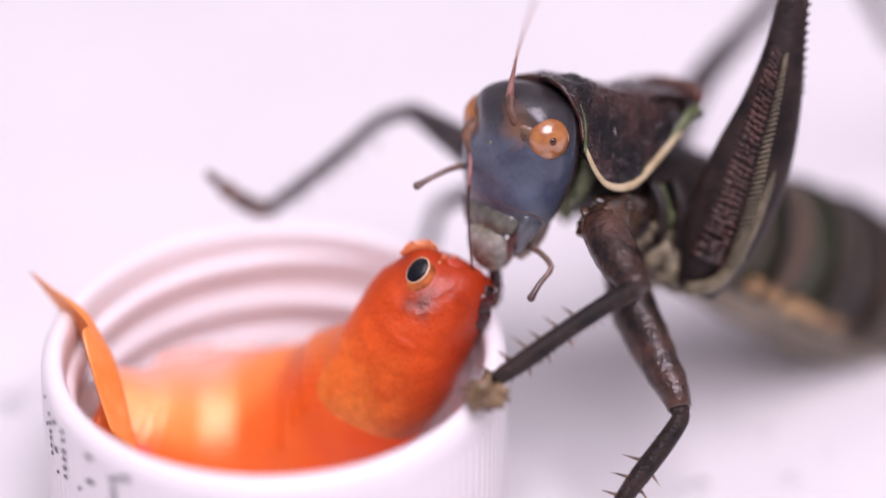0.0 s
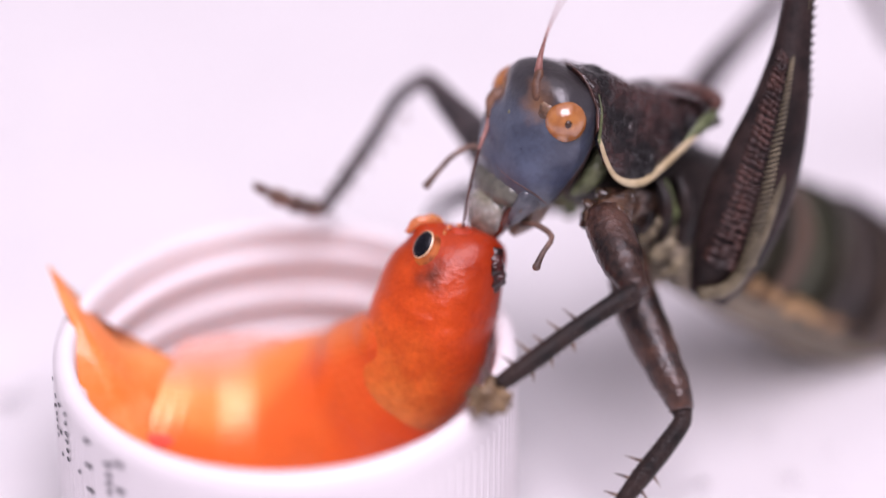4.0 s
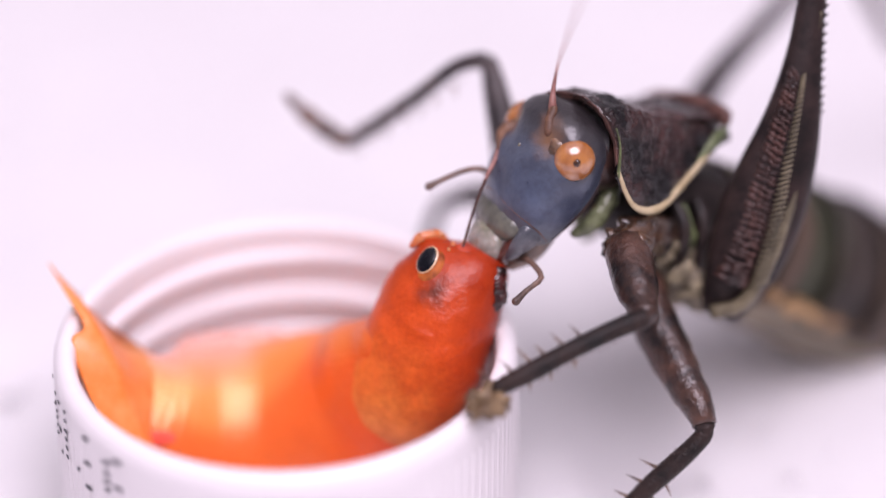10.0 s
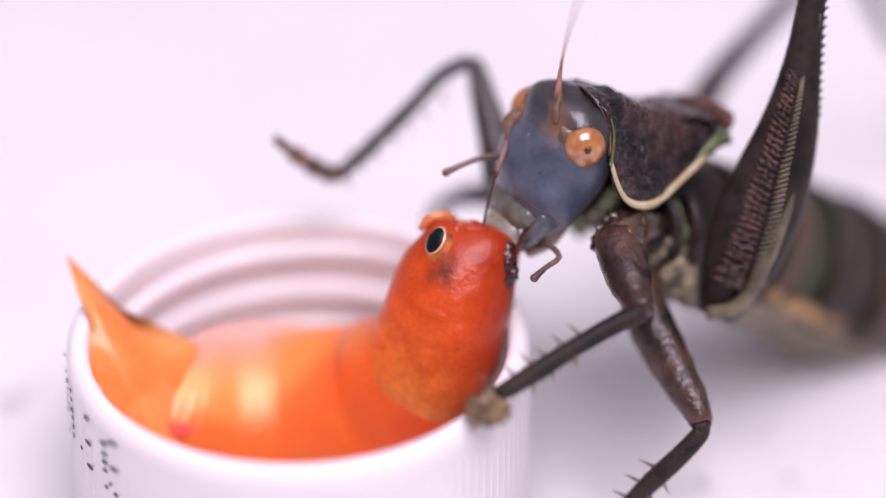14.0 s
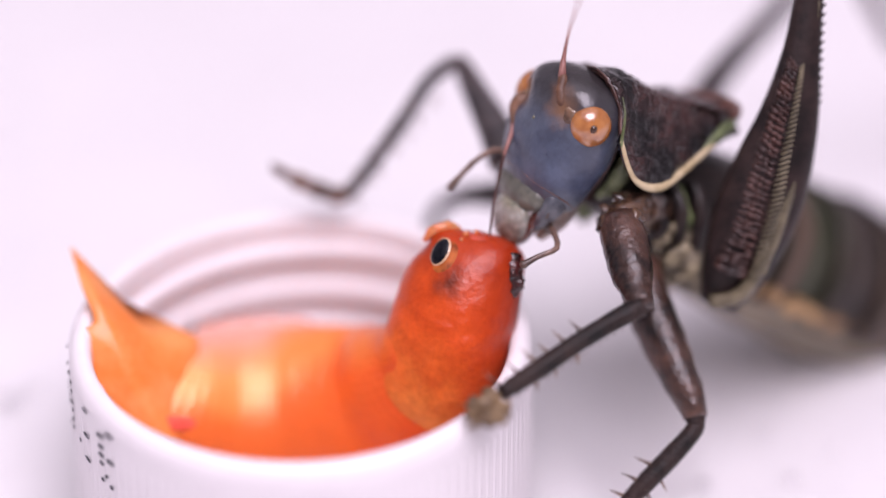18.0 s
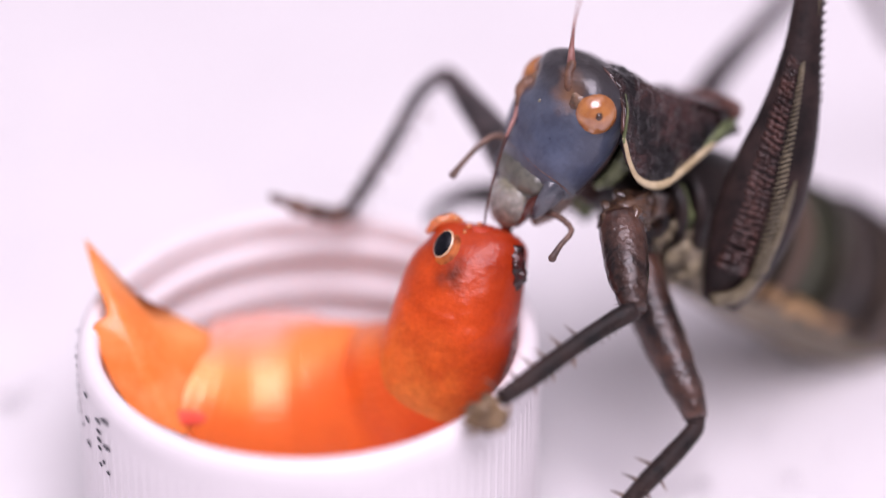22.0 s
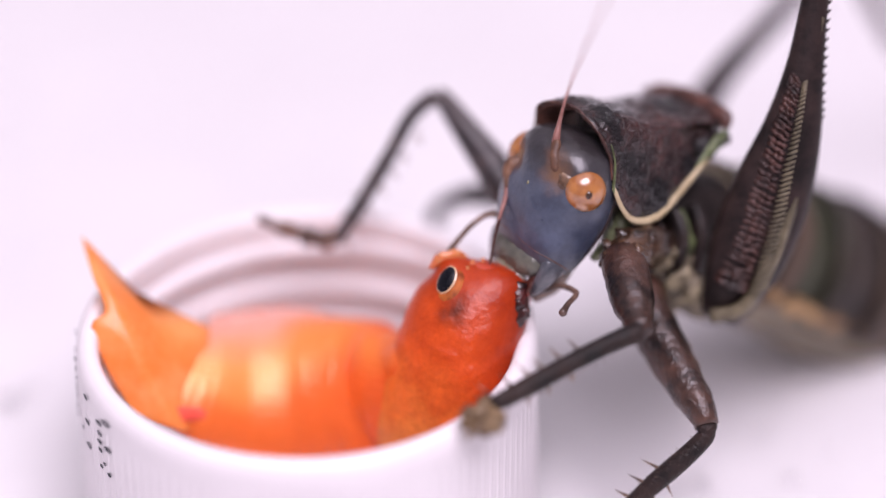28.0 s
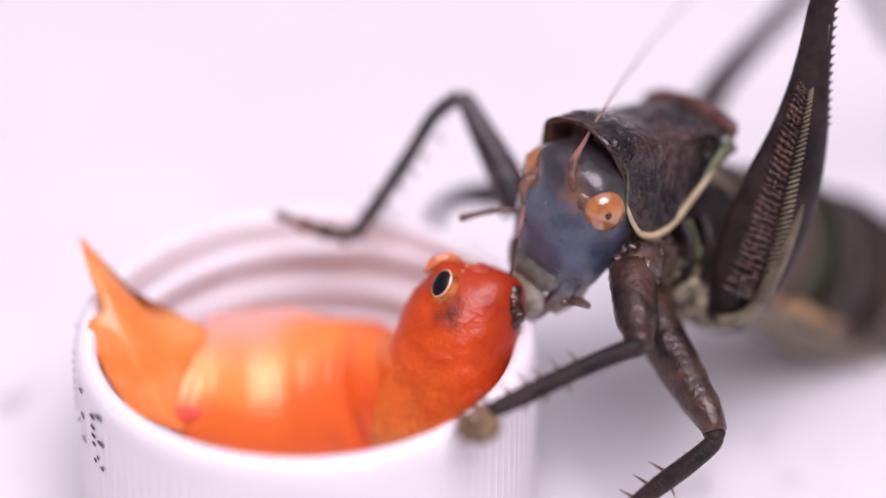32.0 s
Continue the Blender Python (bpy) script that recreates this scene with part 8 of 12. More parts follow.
        (3, mm(-0.19, 0.17, 0.31, 0.12, 0.6, -0.01)), (3.5, mm(-0.16, 0.19, 0.33, 0.1, 0.5, -0)), (5.5, mm(-0.15, 0.16, 0.26, 0.03, 0.12, 0.02)),
        (6, mm(-0.21, 0.23, 0.35, -0, 0.08, -0.06)), (6.5, mm(-0.2, 0.25, 0.37, -0, 0.07, -0.05)), (7, mm(-0.12, 0.16, 0.24, -0, 0.01, -0.01)),
        (7.5, mm(-0.09, 0.11, 0.17, -0, 0.02, -0.01)), (8, mm(-0.02, 0.08, 0.12, -0, -0, 0)), (8.5, mm(-0.03, 0.06, 0.09, -0, -0.01, 0.01)),
        (9, mm(0, 0, 0, 0, -0, 0)), (9.5, mm(-0.13, -0.01, 0.04, 0.09, 0.55, -0.07)), (10, mm(-0.31, 0.1, 0.26, 0.26, 1.14, 0.02)),
        (10.5, mm(-0.57, 0.23, 0.56, 0.55, 2.19, -0.02)), (11, mm(-0.68, 0.29, 0.72, 0.77, 2.76, 0.06)),
        (11.5, mm(-0.8, 0.35, 0.81, 0.79, 2.98, -0.09)), (12, mm(-0.43, 0.16, 0.4, 0.38, 1.68, -0.06)),
        (12.5, mm(-0.5, 0.14, 0.39, 0.43, 2.08, -0.24)), (13, mm(-0.54, 0.29, 0.59, 0.39, 1.88, -0.19)),
        (13.5, mm(-0.39, 0.22, 0.38, 0.13, 0.99, -0.27)), (14, mm(-0.18, 0.12, 0.18, -0, 0.28, -0.18)), (14.5, mm(-0.18, 0.15, 0.23, -0, 0.13, -0.09)),
        (16.5, mm(-0.07, -0.01, -0.01, -0, 0.03, -0.02)), (17, mm(-0.06, -0, -0, -0, 0.01, -0)), (17.5, mm(-0.06, -0, -0.01, -0, 0.01, -0.01)),
        (18, mm(-0.08, -0, -0, -0, 0.02, -0.01)), (18.5, mm(-0.09, -0.02, -0.04, -0, 0.02, -0.01)), (19, mm(-0.19, -0.01, -0.01, -0, 0.06, -0.04)),
        (19.5, mm(-0.19, 0.03, 0.04, -0, -0.02, 0.01)), (20, mm(-0.2, 0.06, 0.09, -0, -0.03, 0.02)), (20.5, mm(-0.18, 0.07, 0.11, -0, -0.09, 0.06)),
        (21, mm(-0.17, 0.05, 0.07, -0, -0.1, 0.06)), (21.5, mm(-0.17, 0.02, 0.04, -0, -0.09, 0.06)), (22, mm(-0.17, 0.03, 0.04, -0, -0.08, 0.05)),
        (22.5, mm(-0.16, 0.07, 0.1, -0, -0.07, 0.05)), (23, mm(-0.14, 0.11, 0.16, -0, -0.07, 0.05)), (23.5, mm(-0.17, 0.04, 0.05, -0, -0.06, 0.04)),
        (24, mm(-0.19, 0.01, 0.02, -0, -0.05, 0.04)), (24.5, mm(-0.19, 0, 0.01, -0, -0.05, 0.03)), (25, mm(-0.19, -0.03, -0.05, -0, -0.06, 0.04)),
        (25.5, mm(-0.17, -0.12, -0.17, -0, -0.01, 0)), (27.5, mm(-0.15, -0.17, -0.26, -0, 0.02, -0.02)),
        (28, mm(-0.16, -0.22, -0.33, -0, 0.09, -0.06)), (28.5, mm(-0.15, -0.19, -0.29, -0, 0.15, -0.1)),
        (29, mm(-0.19, -0.11, -0.16, -0, 0.04, -0.03)), (29.5, mm(-0.17, -0.13, -0.19, -0, 0.04, -0.03)),
        (30, mm(-0.17, -0.12, -0.19, -0, 0.05, -0.03)), (30.5, mm(-0.17, -0.12, -0.19, -0, 0.05, -0.04)),
        (31, mm(-0.16, -0.17, -0.25, -0, 0.06, -0.04)), (31.5, mm(-0.17, -0.2, -0.3, -0, 0.06, -0.04)), (32, mm(-0.18, -0.24, -0.36, -0, 0.09, -0.06)),], [
        (0, mm(-0.3, 0.13, 0.34, 0.37, 1.27, 0.11)), (0.5, mm(-0.39, 0.19, 0.44, 0.42, 1.42, 0.09)), (1, mm(-0.37, 0.17, 0.41, 0.38, 1.36, 0.04)),
        (1.5, mm(-0.28, 0.15, 0.33, 0.27, 1.02, 0.04)), (2, mm(-0.14, 0.11, 0.21, 0.08, 0.4, -0.02)), (2.5, mm(-0.1, 0.1, 0.18, 0.07, 0.32, 0.01)),
        (3, mm(-0.09, 0.09, 0.16, 0.06, 0.3, -0)), (3.5, mm(-0.08, 0.09, 0.17, 0.05, 0.25, -0)), (5.5, mm(-0.07, 0.08, 0.13, 0.01, 0.06, 0.01)),
        (6, mm(-0.11, 0.12, 0.17, -0, 0.04, -0.03)), (6.5, mm(-0.1, 0.12, 0.19, -0, 0.04, -0.02)), (7, mm(-0.06, 0.08, 0.12, -0, 0, -0)),
        (7.5, mm(-0.04, 0.06, 0.09, -0, 0.01, -0.01)), (8, mm(-0.01, 0.04, 0.06, -0, -0, 0)), (8.5, mm(-0.01, 0.03, 0.04, -0, -0, 0)),
        (9, mm(0, 0, 0, 0, -0, 0)), (9.5, mm(-0.06, -0, 0.02, 0.05, 0.27, -0.04)), (10, mm(-0.16, 0.05, 0.13, 0.13, 0.57, 0.01)),
        (10.5, mm(-0.28, 0.12, 0.28, 0.27, 1.1, -0.01)), (11, mm(-0.34, 0.14, 0.36, 0.38, 1.38, 0.03)), (11.5, mm(-0.4, 0.18, 0.4, 0.39, 1.49, -0.05)),
        (12, mm(-0.22, 0.08, 0.2, 0.19, 0.84, -0.03)), (12.5, mm(-0.25, 0.07, 0.19, 0.22, 1.04, -0.12)), (13, mm(-0.27, 0.14, 0.29, 0.2, 0.94, -0.1)),
        (13.5, mm(-0.19, 0.11, 0.19, 0.07, 0.5, -0.14)), (14, mm(-0.09, 0.06, 0.09, -0, 0.14, -0.09)), (14.5, mm(-0.09, 0.07, 0.11, -0, 0.06, -0.04)),
        (16.5, mm(-0.04, -0, -0.01, -0, 0.02, -0.01)), (17, mm(-0.03, -0, -0, -0, 0, -0)), (17.5, mm(-0.03, -0, -0, -0, 0.01, -0)),
        (18, mm(-0.04, -0, -0, -0, 0.01, -0.01)), (18.5, mm(-0.04, -0.01, -0.02, -0, 0.01, -0.01)), (19, mm(-0.09, -0, -0.01, -0, 0.03, -0.02)),
        (19.5, mm(-0.09, 0.01, 0.02, -0, -0.01, 0.01)), (20, mm(-0.1, 0.03, 0.04, -0, -0.02, 0.01)), (20.5, mm(-0.09, 0.04, 0.05, -0, -0.05, 0.03)),
        (21, mm(-0.08, 0.02, 0.04, -0, -0.05, 0.03)), (21.5, mm(-0.08, 0.01, 0.02, -0, -0.04, 0.03)), (22, mm(-0.08, 0.01, 0.02, -0, -0.04, 0.03)),
        (22.5, mm(-0.08, 0.03, 0.05, -0, -0.04, 0.02)), (23, mm(-0.07, 0.05, 0.08, -0, -0.03, 0.02)), (23.5, mm(-0.09, 0.02, 0.03, -0, -0.03, 0.02)),
        (24, mm(-0.09, 0.01, 0.01, -0, -0.03, 0.02)), (24.5, mm(-0.09, 0, 0, -0, -0.02, 0.02)), (25, mm(-0.09, -0.02, -0.02, -0, -0.03, 0.02)),
        (25.5, mm(-0.08, -0.06, -0.09, -0, -0, 0)), (27.5, mm(-0.08, -0.08, -0.13, -0, 0.01, -0.01)), (28, mm(-0.08, -0.11, -0.17, -0, 0.05, -0.03)),
        (28.5, mm(-0.08, -0.1, -0.15, -0, 0.07, -0.05)), (29, mm(-0.1, -0.05, -0.08, -0, 0.02, -0.01)),
        (29.5, mm(-0.08, -0.06, -0.09, -0, 0.02, -0.01)), (30, mm(-0.09, -0.06, -0.09, -0, 0.02, -0.02)),
        (30.5, mm(-0.09, -0.06, -0.09, -0, 0.03, -0.02)), (31, mm(-0.08, -0.08, -0.12, -0, 0.03, -0.02)),
        (31.5, mm(-0.09, -0.1, -0.15, -0, 0.03, -0.02)), (32, mm(-0.09, -0.12, -0.18, -0, 0.05, -0.03)),])
    for i, band in enumerate(BANDS):
        a, f = divmod(min(i, 33), 3)
        rest = max(0, i - 33) / 9
        sag = 0.0011 * math.sin(math.pi * min(max((i - 4) / 38, 0), 1))
        rows = []
        for n, (t, m) in enumerate(keyed[a]):
            m = m.lerp(keyed[min(a + 1, 11)][n][1], f / 3).lerp(Matrix(), rest)
            low = min(max((t - 9) / 8, 0), 1)
            rows.append((t, Matrix.Translation((0, -0.553 * sag * low, -0.833 * sag * low)) @ m))
        walk(band, rows)
    walk(FISH_TAIL, [
        (0, mm(-7.04, -1.67, 8.49, -21.57, 37.47, 32.84)), (0.5, mm(-7.04, -1.67, 8.49, -21.96, 38.65, 34.18)),
        (1, mm(-7.04, -1.67, 8.49, -21.17, 35.39, 30.95)), (1.5, mm(-7.04, -1.67, 8.49, -19.17, 28.51, 25)),
        (2, mm(-7.04, -1.67, 8.49, -6.73, 6.73, 6.93)), (2.5, mm(-7.04, -1.67, 8.49, -5.68, 5.65, 5.74)),
        (3, mm(-7.04, -1.67, 8.49, -4.62, 4.35, 4.69)), (3.5, mm(-7.04, -1.67, 8.49, -4.18, 3.9, 4.23)),
        (5.5, mm(-7.04, -1.67, 8.49, -2.38, 2.16, 2.35)), (6, mm(-7.04, -1.67, 8.49, -0, -0.15, 0.1)), (6.5, mm(-7.04, -1.67, 8.49, -0, -0.12, 0.08)),
        (7, mm(-7.04, -1.67, 8.49, -0, 0.01, -0.01)), (7.5, mm(-7.04, -1.67, 8.49, -0, -0.04, 0.03)), (8, mm(-7.04, -1.67, 8.49, -0, 0.01, -0.01)),
        (8.5, mm(-7.04, -1.67, 8.49, -0, 0.01, -0.01)), (9, mm(-7.04, -1.67, 8.49, 0, -0, 0)), (9.5, mm(-7.04, -1.67, 8.49, -5.69, 5.55, 5.8)),
        (10, mm(-7.04, -1.67, 8.49, -11.44, 12.97, 12.42)), (10.5, mm(-7.04, -1.67, 8.49, -17.93, 24.91, 22.27)),
        (11, mm(-7.04, -1.67, 8.49, -20.75, 33.19, 29.17)), (11.5, mm(-7.04, -1.67, 8.49, -20.98, 32.85, 29.31)),
        (12, mm(-7.04, -1.67, 8.49, -10.55, 11.73, 11.3)), (12.5, mm(-7.04, -1.67, 8.49, -9.78, 9.76, 10.67)),
        (13, mm(-7.04, -1.67, 8.49, -6.8, 6.19, 7.28)), (13.5, mm(-7.04, -1.67, 8.49, -2.97, 2.35, 3.17)),
        (14, mm(-7.04, -1.67, 8.49, -0, -0.14, 0.1)), (14.5, mm(-7.04, -1.67, 8.49, -0, 0.07, -0.05)), (16.5, mm(-7.04, -1.67, 8.49, -0, 0.09, -0.06)),
        (17, mm(-7.04, -1.67, 8.49, -0, 0.09, -0.06)), (17.5, mm(-7.04, -1.67, 8.49, -0, 0.09, -0.06)), (18, mm(-7.04, -1.67, 8.49, -0, 0.09, -0.06)),
        (18.5, mm(-7.04, -1.67, 8.49, -0, 0.09, -0.06)), (19, mm(-7.04, -1.67, 8.49, -0, 0.06, -0.04)), (19.5, mm(-7.04, -1.67, 8.49, -0, 0.2, -0.14)),
        (20, mm(-7.04, -1.67, 8.49, -0, 0.25, -0.16)), (20.5, mm(-7.04, -1.67, 8.49, -0, 0.38, -0.25)), (21, mm(-7.04, -1.67, 8.49, -0, 0.39, -0.26)),
        (21.5, mm(-7.04, -1.67, 8.49, -0, 0.38, -0.25)), (22, mm(-7.04, -1.67, 8.49, -0, 0.38, -0.25)),
        (22.5, mm(-7.04, -1.67, 8.49, -0, 0.38, -0.25)), (23, mm(-7.04, -1.67, 8.49, -0, 0.38, -0.25)),
        (23.5, mm(-7.04, -1.67, 8.49, -0, 0.37, -0.25)), (24, mm(-7.04, -1.67, 8.49, -0, 0.37, -0.25)),
        (24.5, mm(-7.04, -1.67, 8.49, -0, 0.37, -0.24)), (25, mm(-7.04, -1.67, 8.49, -0, 0.39, -0.26)),
        (25.5, mm(-7.04, -1.67, 8.49, -0, 0.33, -0.22)), (27.5, mm(-7.04, -1.67, 8.49, -0, 0.31, -0.2)), (28, mm(-7.04, -1.67, 8.49, -0, 0.2, -0.13)),
        (28.5, mm(-7.04, -1.67, 8.49, -0, 0.13, -0.08)), (29, mm(-7.04, -1.67, 8.49, -0, 0.3, -0.2)), (29.5, mm(-7.04, -1.67, 8.49, -0, 0.3, -0.2)),
        (30, mm(-7.04, -1.67, 8.49, -0, 0.3, -0.2)), (30.5, mm(-7.04, -1.67, 8.49, -0, 0.3, -0.2)), (31, mm(-7.04, -1.67, 8.49, -0, 0.3, -0.2)),
        (31.5, mm(-7.04, -1.67, 8.49, -0, 0.3, -0.2)), (32, mm(-7.04, -1.67, 8.49, -0, 0.25, -0.17)),])
    walk(CAP, [
        (0, mm(-2.11, -1.79, 0, 0, -0, 21.36)), (0.5, mm(-2.23, -1.94, 0, 0, -0, 22.63)), (1, mm(-2.05, -1.67, 0, 0, -0, 20.42)),
        (1.5, mm(-1.83, -1.56, 0, 0, -0, 19.03)), (2, mm(-1.43, -1.33, 0, 0, -0, 16.25)), (2.5, mm(-1.47, -1.33, 0, 0, -0, 16.08)),
        (3, mm(-1.47, -1.33, 0, 0, -0, 16.08)), (3.5, mm(-1.43, -1.33, 0, 0, -0, 15.82)), (5.5, mm(-1, -1.16, 0, 0, -0, 12.49)),
        (6, mm(-0.74, -1.07, 0, 0, -0, 10.79)), (6.5, mm(-0.74, -1.07, 0, 0, -0, 10.79)), (7, mm(-0.78, -1.07, 0, 0, -0, 10.84)),
        (7.5, mm(-0.87, -1.07, 0, 0, -0, 11.41)), (8, mm(-0.87, -1.07, 0, 0, -0, 11.41)), (8.5, mm(-0.91, -1.07, 0, 0, -0, 11.7)),
        (9, mm(-1, -1.11, 0, 0, -0, 11.79)), (9.5, mm(-1.19, -1.16, 0, 0, -0, 13.04)), (10, mm(-1.36, -1.29, 0, 0, -0, 14.56)),
        (10.5, mm(-1.72, -1.62, 0, 0, -0, 17.39)), (11, mm(-1.91, -1.86, 0, 0, -0, 19.51)), (11.5, mm(-1.95, -1.86, 0, 0, -0, 19.35)),
        (12, mm(-1.34, -1.28, 0, 0, -0, 14.43)), (12.5, mm(-1.41, -1.22, 0, 0, -0, 15.04)), (13, mm(-1.14, -0.93, 0, 0, -0, 12.39)),
        (13.5, mm(-0.93, -0.78, 0, 0, -0, 10.26)), (14, mm(-0.58, -0.55, 0, 0, -0, 8.11)), (14.5, mm(-0.44, -0.36, 0, 0, -0, 5.39)),
        (16.5, mm(-0.46, -0.34, 0, 0, -0, 5.55)), (17, mm(-0.46, -0.34, 0, 0, -0, 5.55)), (17.5, mm(-0.46, -0.34, 0, 0, -0, 5.55)),
        (18, mm(-0.46, -0.34, 0, 0, -0, 5.55)), (18.5, mm(-0.46, -0.34, 0, 0, -0, 5.55)), (19, mm(-0.26, -0.29, 0, 0, -0, 3.73)),
        (19.5, mm(-0.2, -0.19, 0, 0, -0, 0.72)), (20, mm(-0.03, -0.08, 0, 0, -0, 0.13)), (20.5, mm(0.05, 0, 0, 0, -0, 0)),
        (21, mm(0.05, 0, 0, 0, -0, 0)), (21.5, mm(0.05, 0, 0, 0, -0, 0)), (22, mm(0.05, 0, 0, 0, -0, 0)), (22.5, mm(0.05, 0, 0, 0, -0, 0)),
        (23, mm(0.05, 0, 0, 0, -0, 0)), (23.5, mm(0.05, 0, 0, 0, -0, 0)), (24, mm(0.05, 0, 0, 0, -0, 0)), (24.5, mm(0.05, 0, 0, 0, -0, 0)),
        (25, mm(0.05, 0, 0, 0, -0, 0.33)), (25.5, mm(0.05, 0.04, 0, 0, -0, 0.98)), (27.5, mm(0.03, 0.04, 0, 0, -0, 1.17)),
        (28, mm(-0.03, 0.04, 0, 0, -0, 1.11)), (28.5, mm(-0.03, 0.04, 0, 0, -0, 1.11)), (29, mm(-0.03, 0, 0, 0, -0, 0.13)),
        (29.5, mm(-0.1, 0.04, 0, 0, -0, -1.3)), (30, mm(-0.1, 0.08, 0, 0, -0, -2.01)), (30.5, mm(-0.1, 0.08, 0, 0, -0, -2.01)),
        (31, mm(-0.1, 0.08, 0, 0, -0, -2.01)), (31.5, mm(-0.1, 0.08, 0, 0, -0, -2.01)), (32, mm(-0.15, 0.08, 0, 0, -0, -1.58)),])
    walk(FISH, [
        (0, mm(-4.6, 0.29, 0.98, -0, 0.83, -0.55)), (0.5, mm(-4.7, 0.17, 0.82, -0, 0.24, -0.16)), (1, mm(-4.44, 0.39, 1.14, -0, 0.52, -0.34)),
        (1.5, mm(-4.01, 0.46, 1.25, -0, 0.09, -0.06)), (2, mm(-3.21, 0.68, 1.58, -0, -0.04, 0.03)), (2.5, mm(-3.38, 0.7, 1.61, -0, 0.34, -0.23)),
        (3, mm(-3.22, 0.75, 1.68, -0, -0.01, 0.01)), (3.5, mm(-3.19, 0.73, 1.65, -0, 0, -0)), (5.5, mm(-2.6, 0.8, 1.76, -0, -0.01, 0.01)),
        (6, mm(-2.01, 0.78, 1.73, -0, -0.48, 0.32)), (6.5, mm(-2.04, 0.77, 1.72, -0, -0.42, 0.28)), (7, mm(-2.3, 0.79, 1.75, -0, -0.05, 0.03)),
        (7.5, mm(-2.35, 0.89, 1.9, -0, -0.12, 0.08)), (8, mm(-2.43, 0.89, 1.89, -0, 0.01, -0)), (8.5, mm(-2.48, 0.91, 1.93, -0, 0.05, -0.03)),
        (9, mm(-2.64, 0.96, 2, 0, -0, 0)), (9.5, mm(-2.84, 1.01, 2.07, -0, -0.36, 0.24)), (10, mm(-3.01, 0.89, 1.9, -0, -0.49, 0.33)),
        (10.5, mm(-3.6, 0.66, 1.55, -0, -0.83, 0.55)), (11, mm(-4.16, 0.31, 1.01, -0, -0.51, 0.34)), (11.5, mm(-3.79, 0.5, 1.3, -0.02, -1.8, 1.2)),
        (12, mm(-3.11, 0.88, 1.88, -0, -0.47, 0.31)), (12.5, mm(-2.45, 1.15, 2.29, -0.05, -2.98, 1.98)),
        (13, mm(-2.14, 1.07, 2.17, -0.03, -2.42, 1.61)), (13.5, mm(-2.04, 1.08, 2.19, -0.01, -1.43, 0.95)),
        (14, mm(-1.71, 1.21, 2.38, -0, -0.76, 0.51)), (14.5, mm(-1.65, 1.33, 2.56, -0, -0.05, 0.03)), (16.5, mm(-1.73, 1.39, 2.65, -0, -0.04, 0.03)),
        (17, mm(-1.73, 1.39, 2.65, -0, -0.04, 0.03)), (17.5, mm(-1.73, 1.39, 2.65, -0, -0.04, 0.03)), (18, mm(-1.73, 1.39, 2.65, -0, -0.04, 0.03)),
        (18.5, mm(-1.73, 1.39, 2.65, -0, -0.04, 0.03)), (19, mm(-1.34, 1.43, 2.71, -0, -0.22, 0.15)), (19.5, mm(-1.39, 1.39, 2.65, -0, 0.26, -0.17)),
        (20, mm(-1.1, 1.47, 2.77, -0, 0.36, -0.24)), (20.5, mm(-1.1, 1.51, 2.83, -0, 0.73, -0.49)), (21, mm(-1.11, 1.52, 2.84, -0, 0.77, -0.51)),
        (21.5, mm(-1.11, 1.52, 2.85, -0, 0.76, -0.51)), (22, mm(-1.1, 1.53, 2.85, -0, 0.75, -0.5)), (22.5, mm(-1.1, 1.53, 2.86, -0, 0.74, -0.49)),
        (23, mm(-1.1, 1.53, 2.86, -0, 0.72, -0.48)), (23.5, mm(-1.1, 1.54, 2.87, -0, 0.71, -0.47)), (24, mm(-1.09, 1.54, 2.87, -0, 0.7, -0.46)),
        (24.5, mm(-1.09, 1.54, 2.88, -0, 0.69, -0.46)), (25, mm(-1.11, 1.56, 2.9, -0, 0.79, -0.52)), (25.5, mm(-1.05, 1.64, 3.02, -0, 0.51, -0.34)),
        (27.5, mm(-1.06, 1.66, 3.06, -0, 0.44, -0.29)), (28, mm(-1.04, 1.73, 3.16, -0, 0.08, -0.05)), (28.5, mm(-0.98, 1.75, 3.19, -0, -0.21, 0.14)),
        (29, mm(-1.17, 1.64, 3.03, -0, 0.44, -0.29)), (29.5, mm(-1.28, 1.7, 3.12, -0, 0.44, -0.29)), (30, mm(-1.28, 1.7, 3.12, -0, 0.44, -0.29)),
        (30.5, mm(-1.28, 1.7, 3.12, -0, 0.44, -0.29)), (31, mm(-1.28, 1.7, 3.12, -0, 0.44, -0.29)), (31.5, mm(-1.28, 1.7, 3.12, -0, 0.44, -0.29)),
        (32, mm(-1.29, 1.72, 3.14, -0, 0.31, -0.21)),])
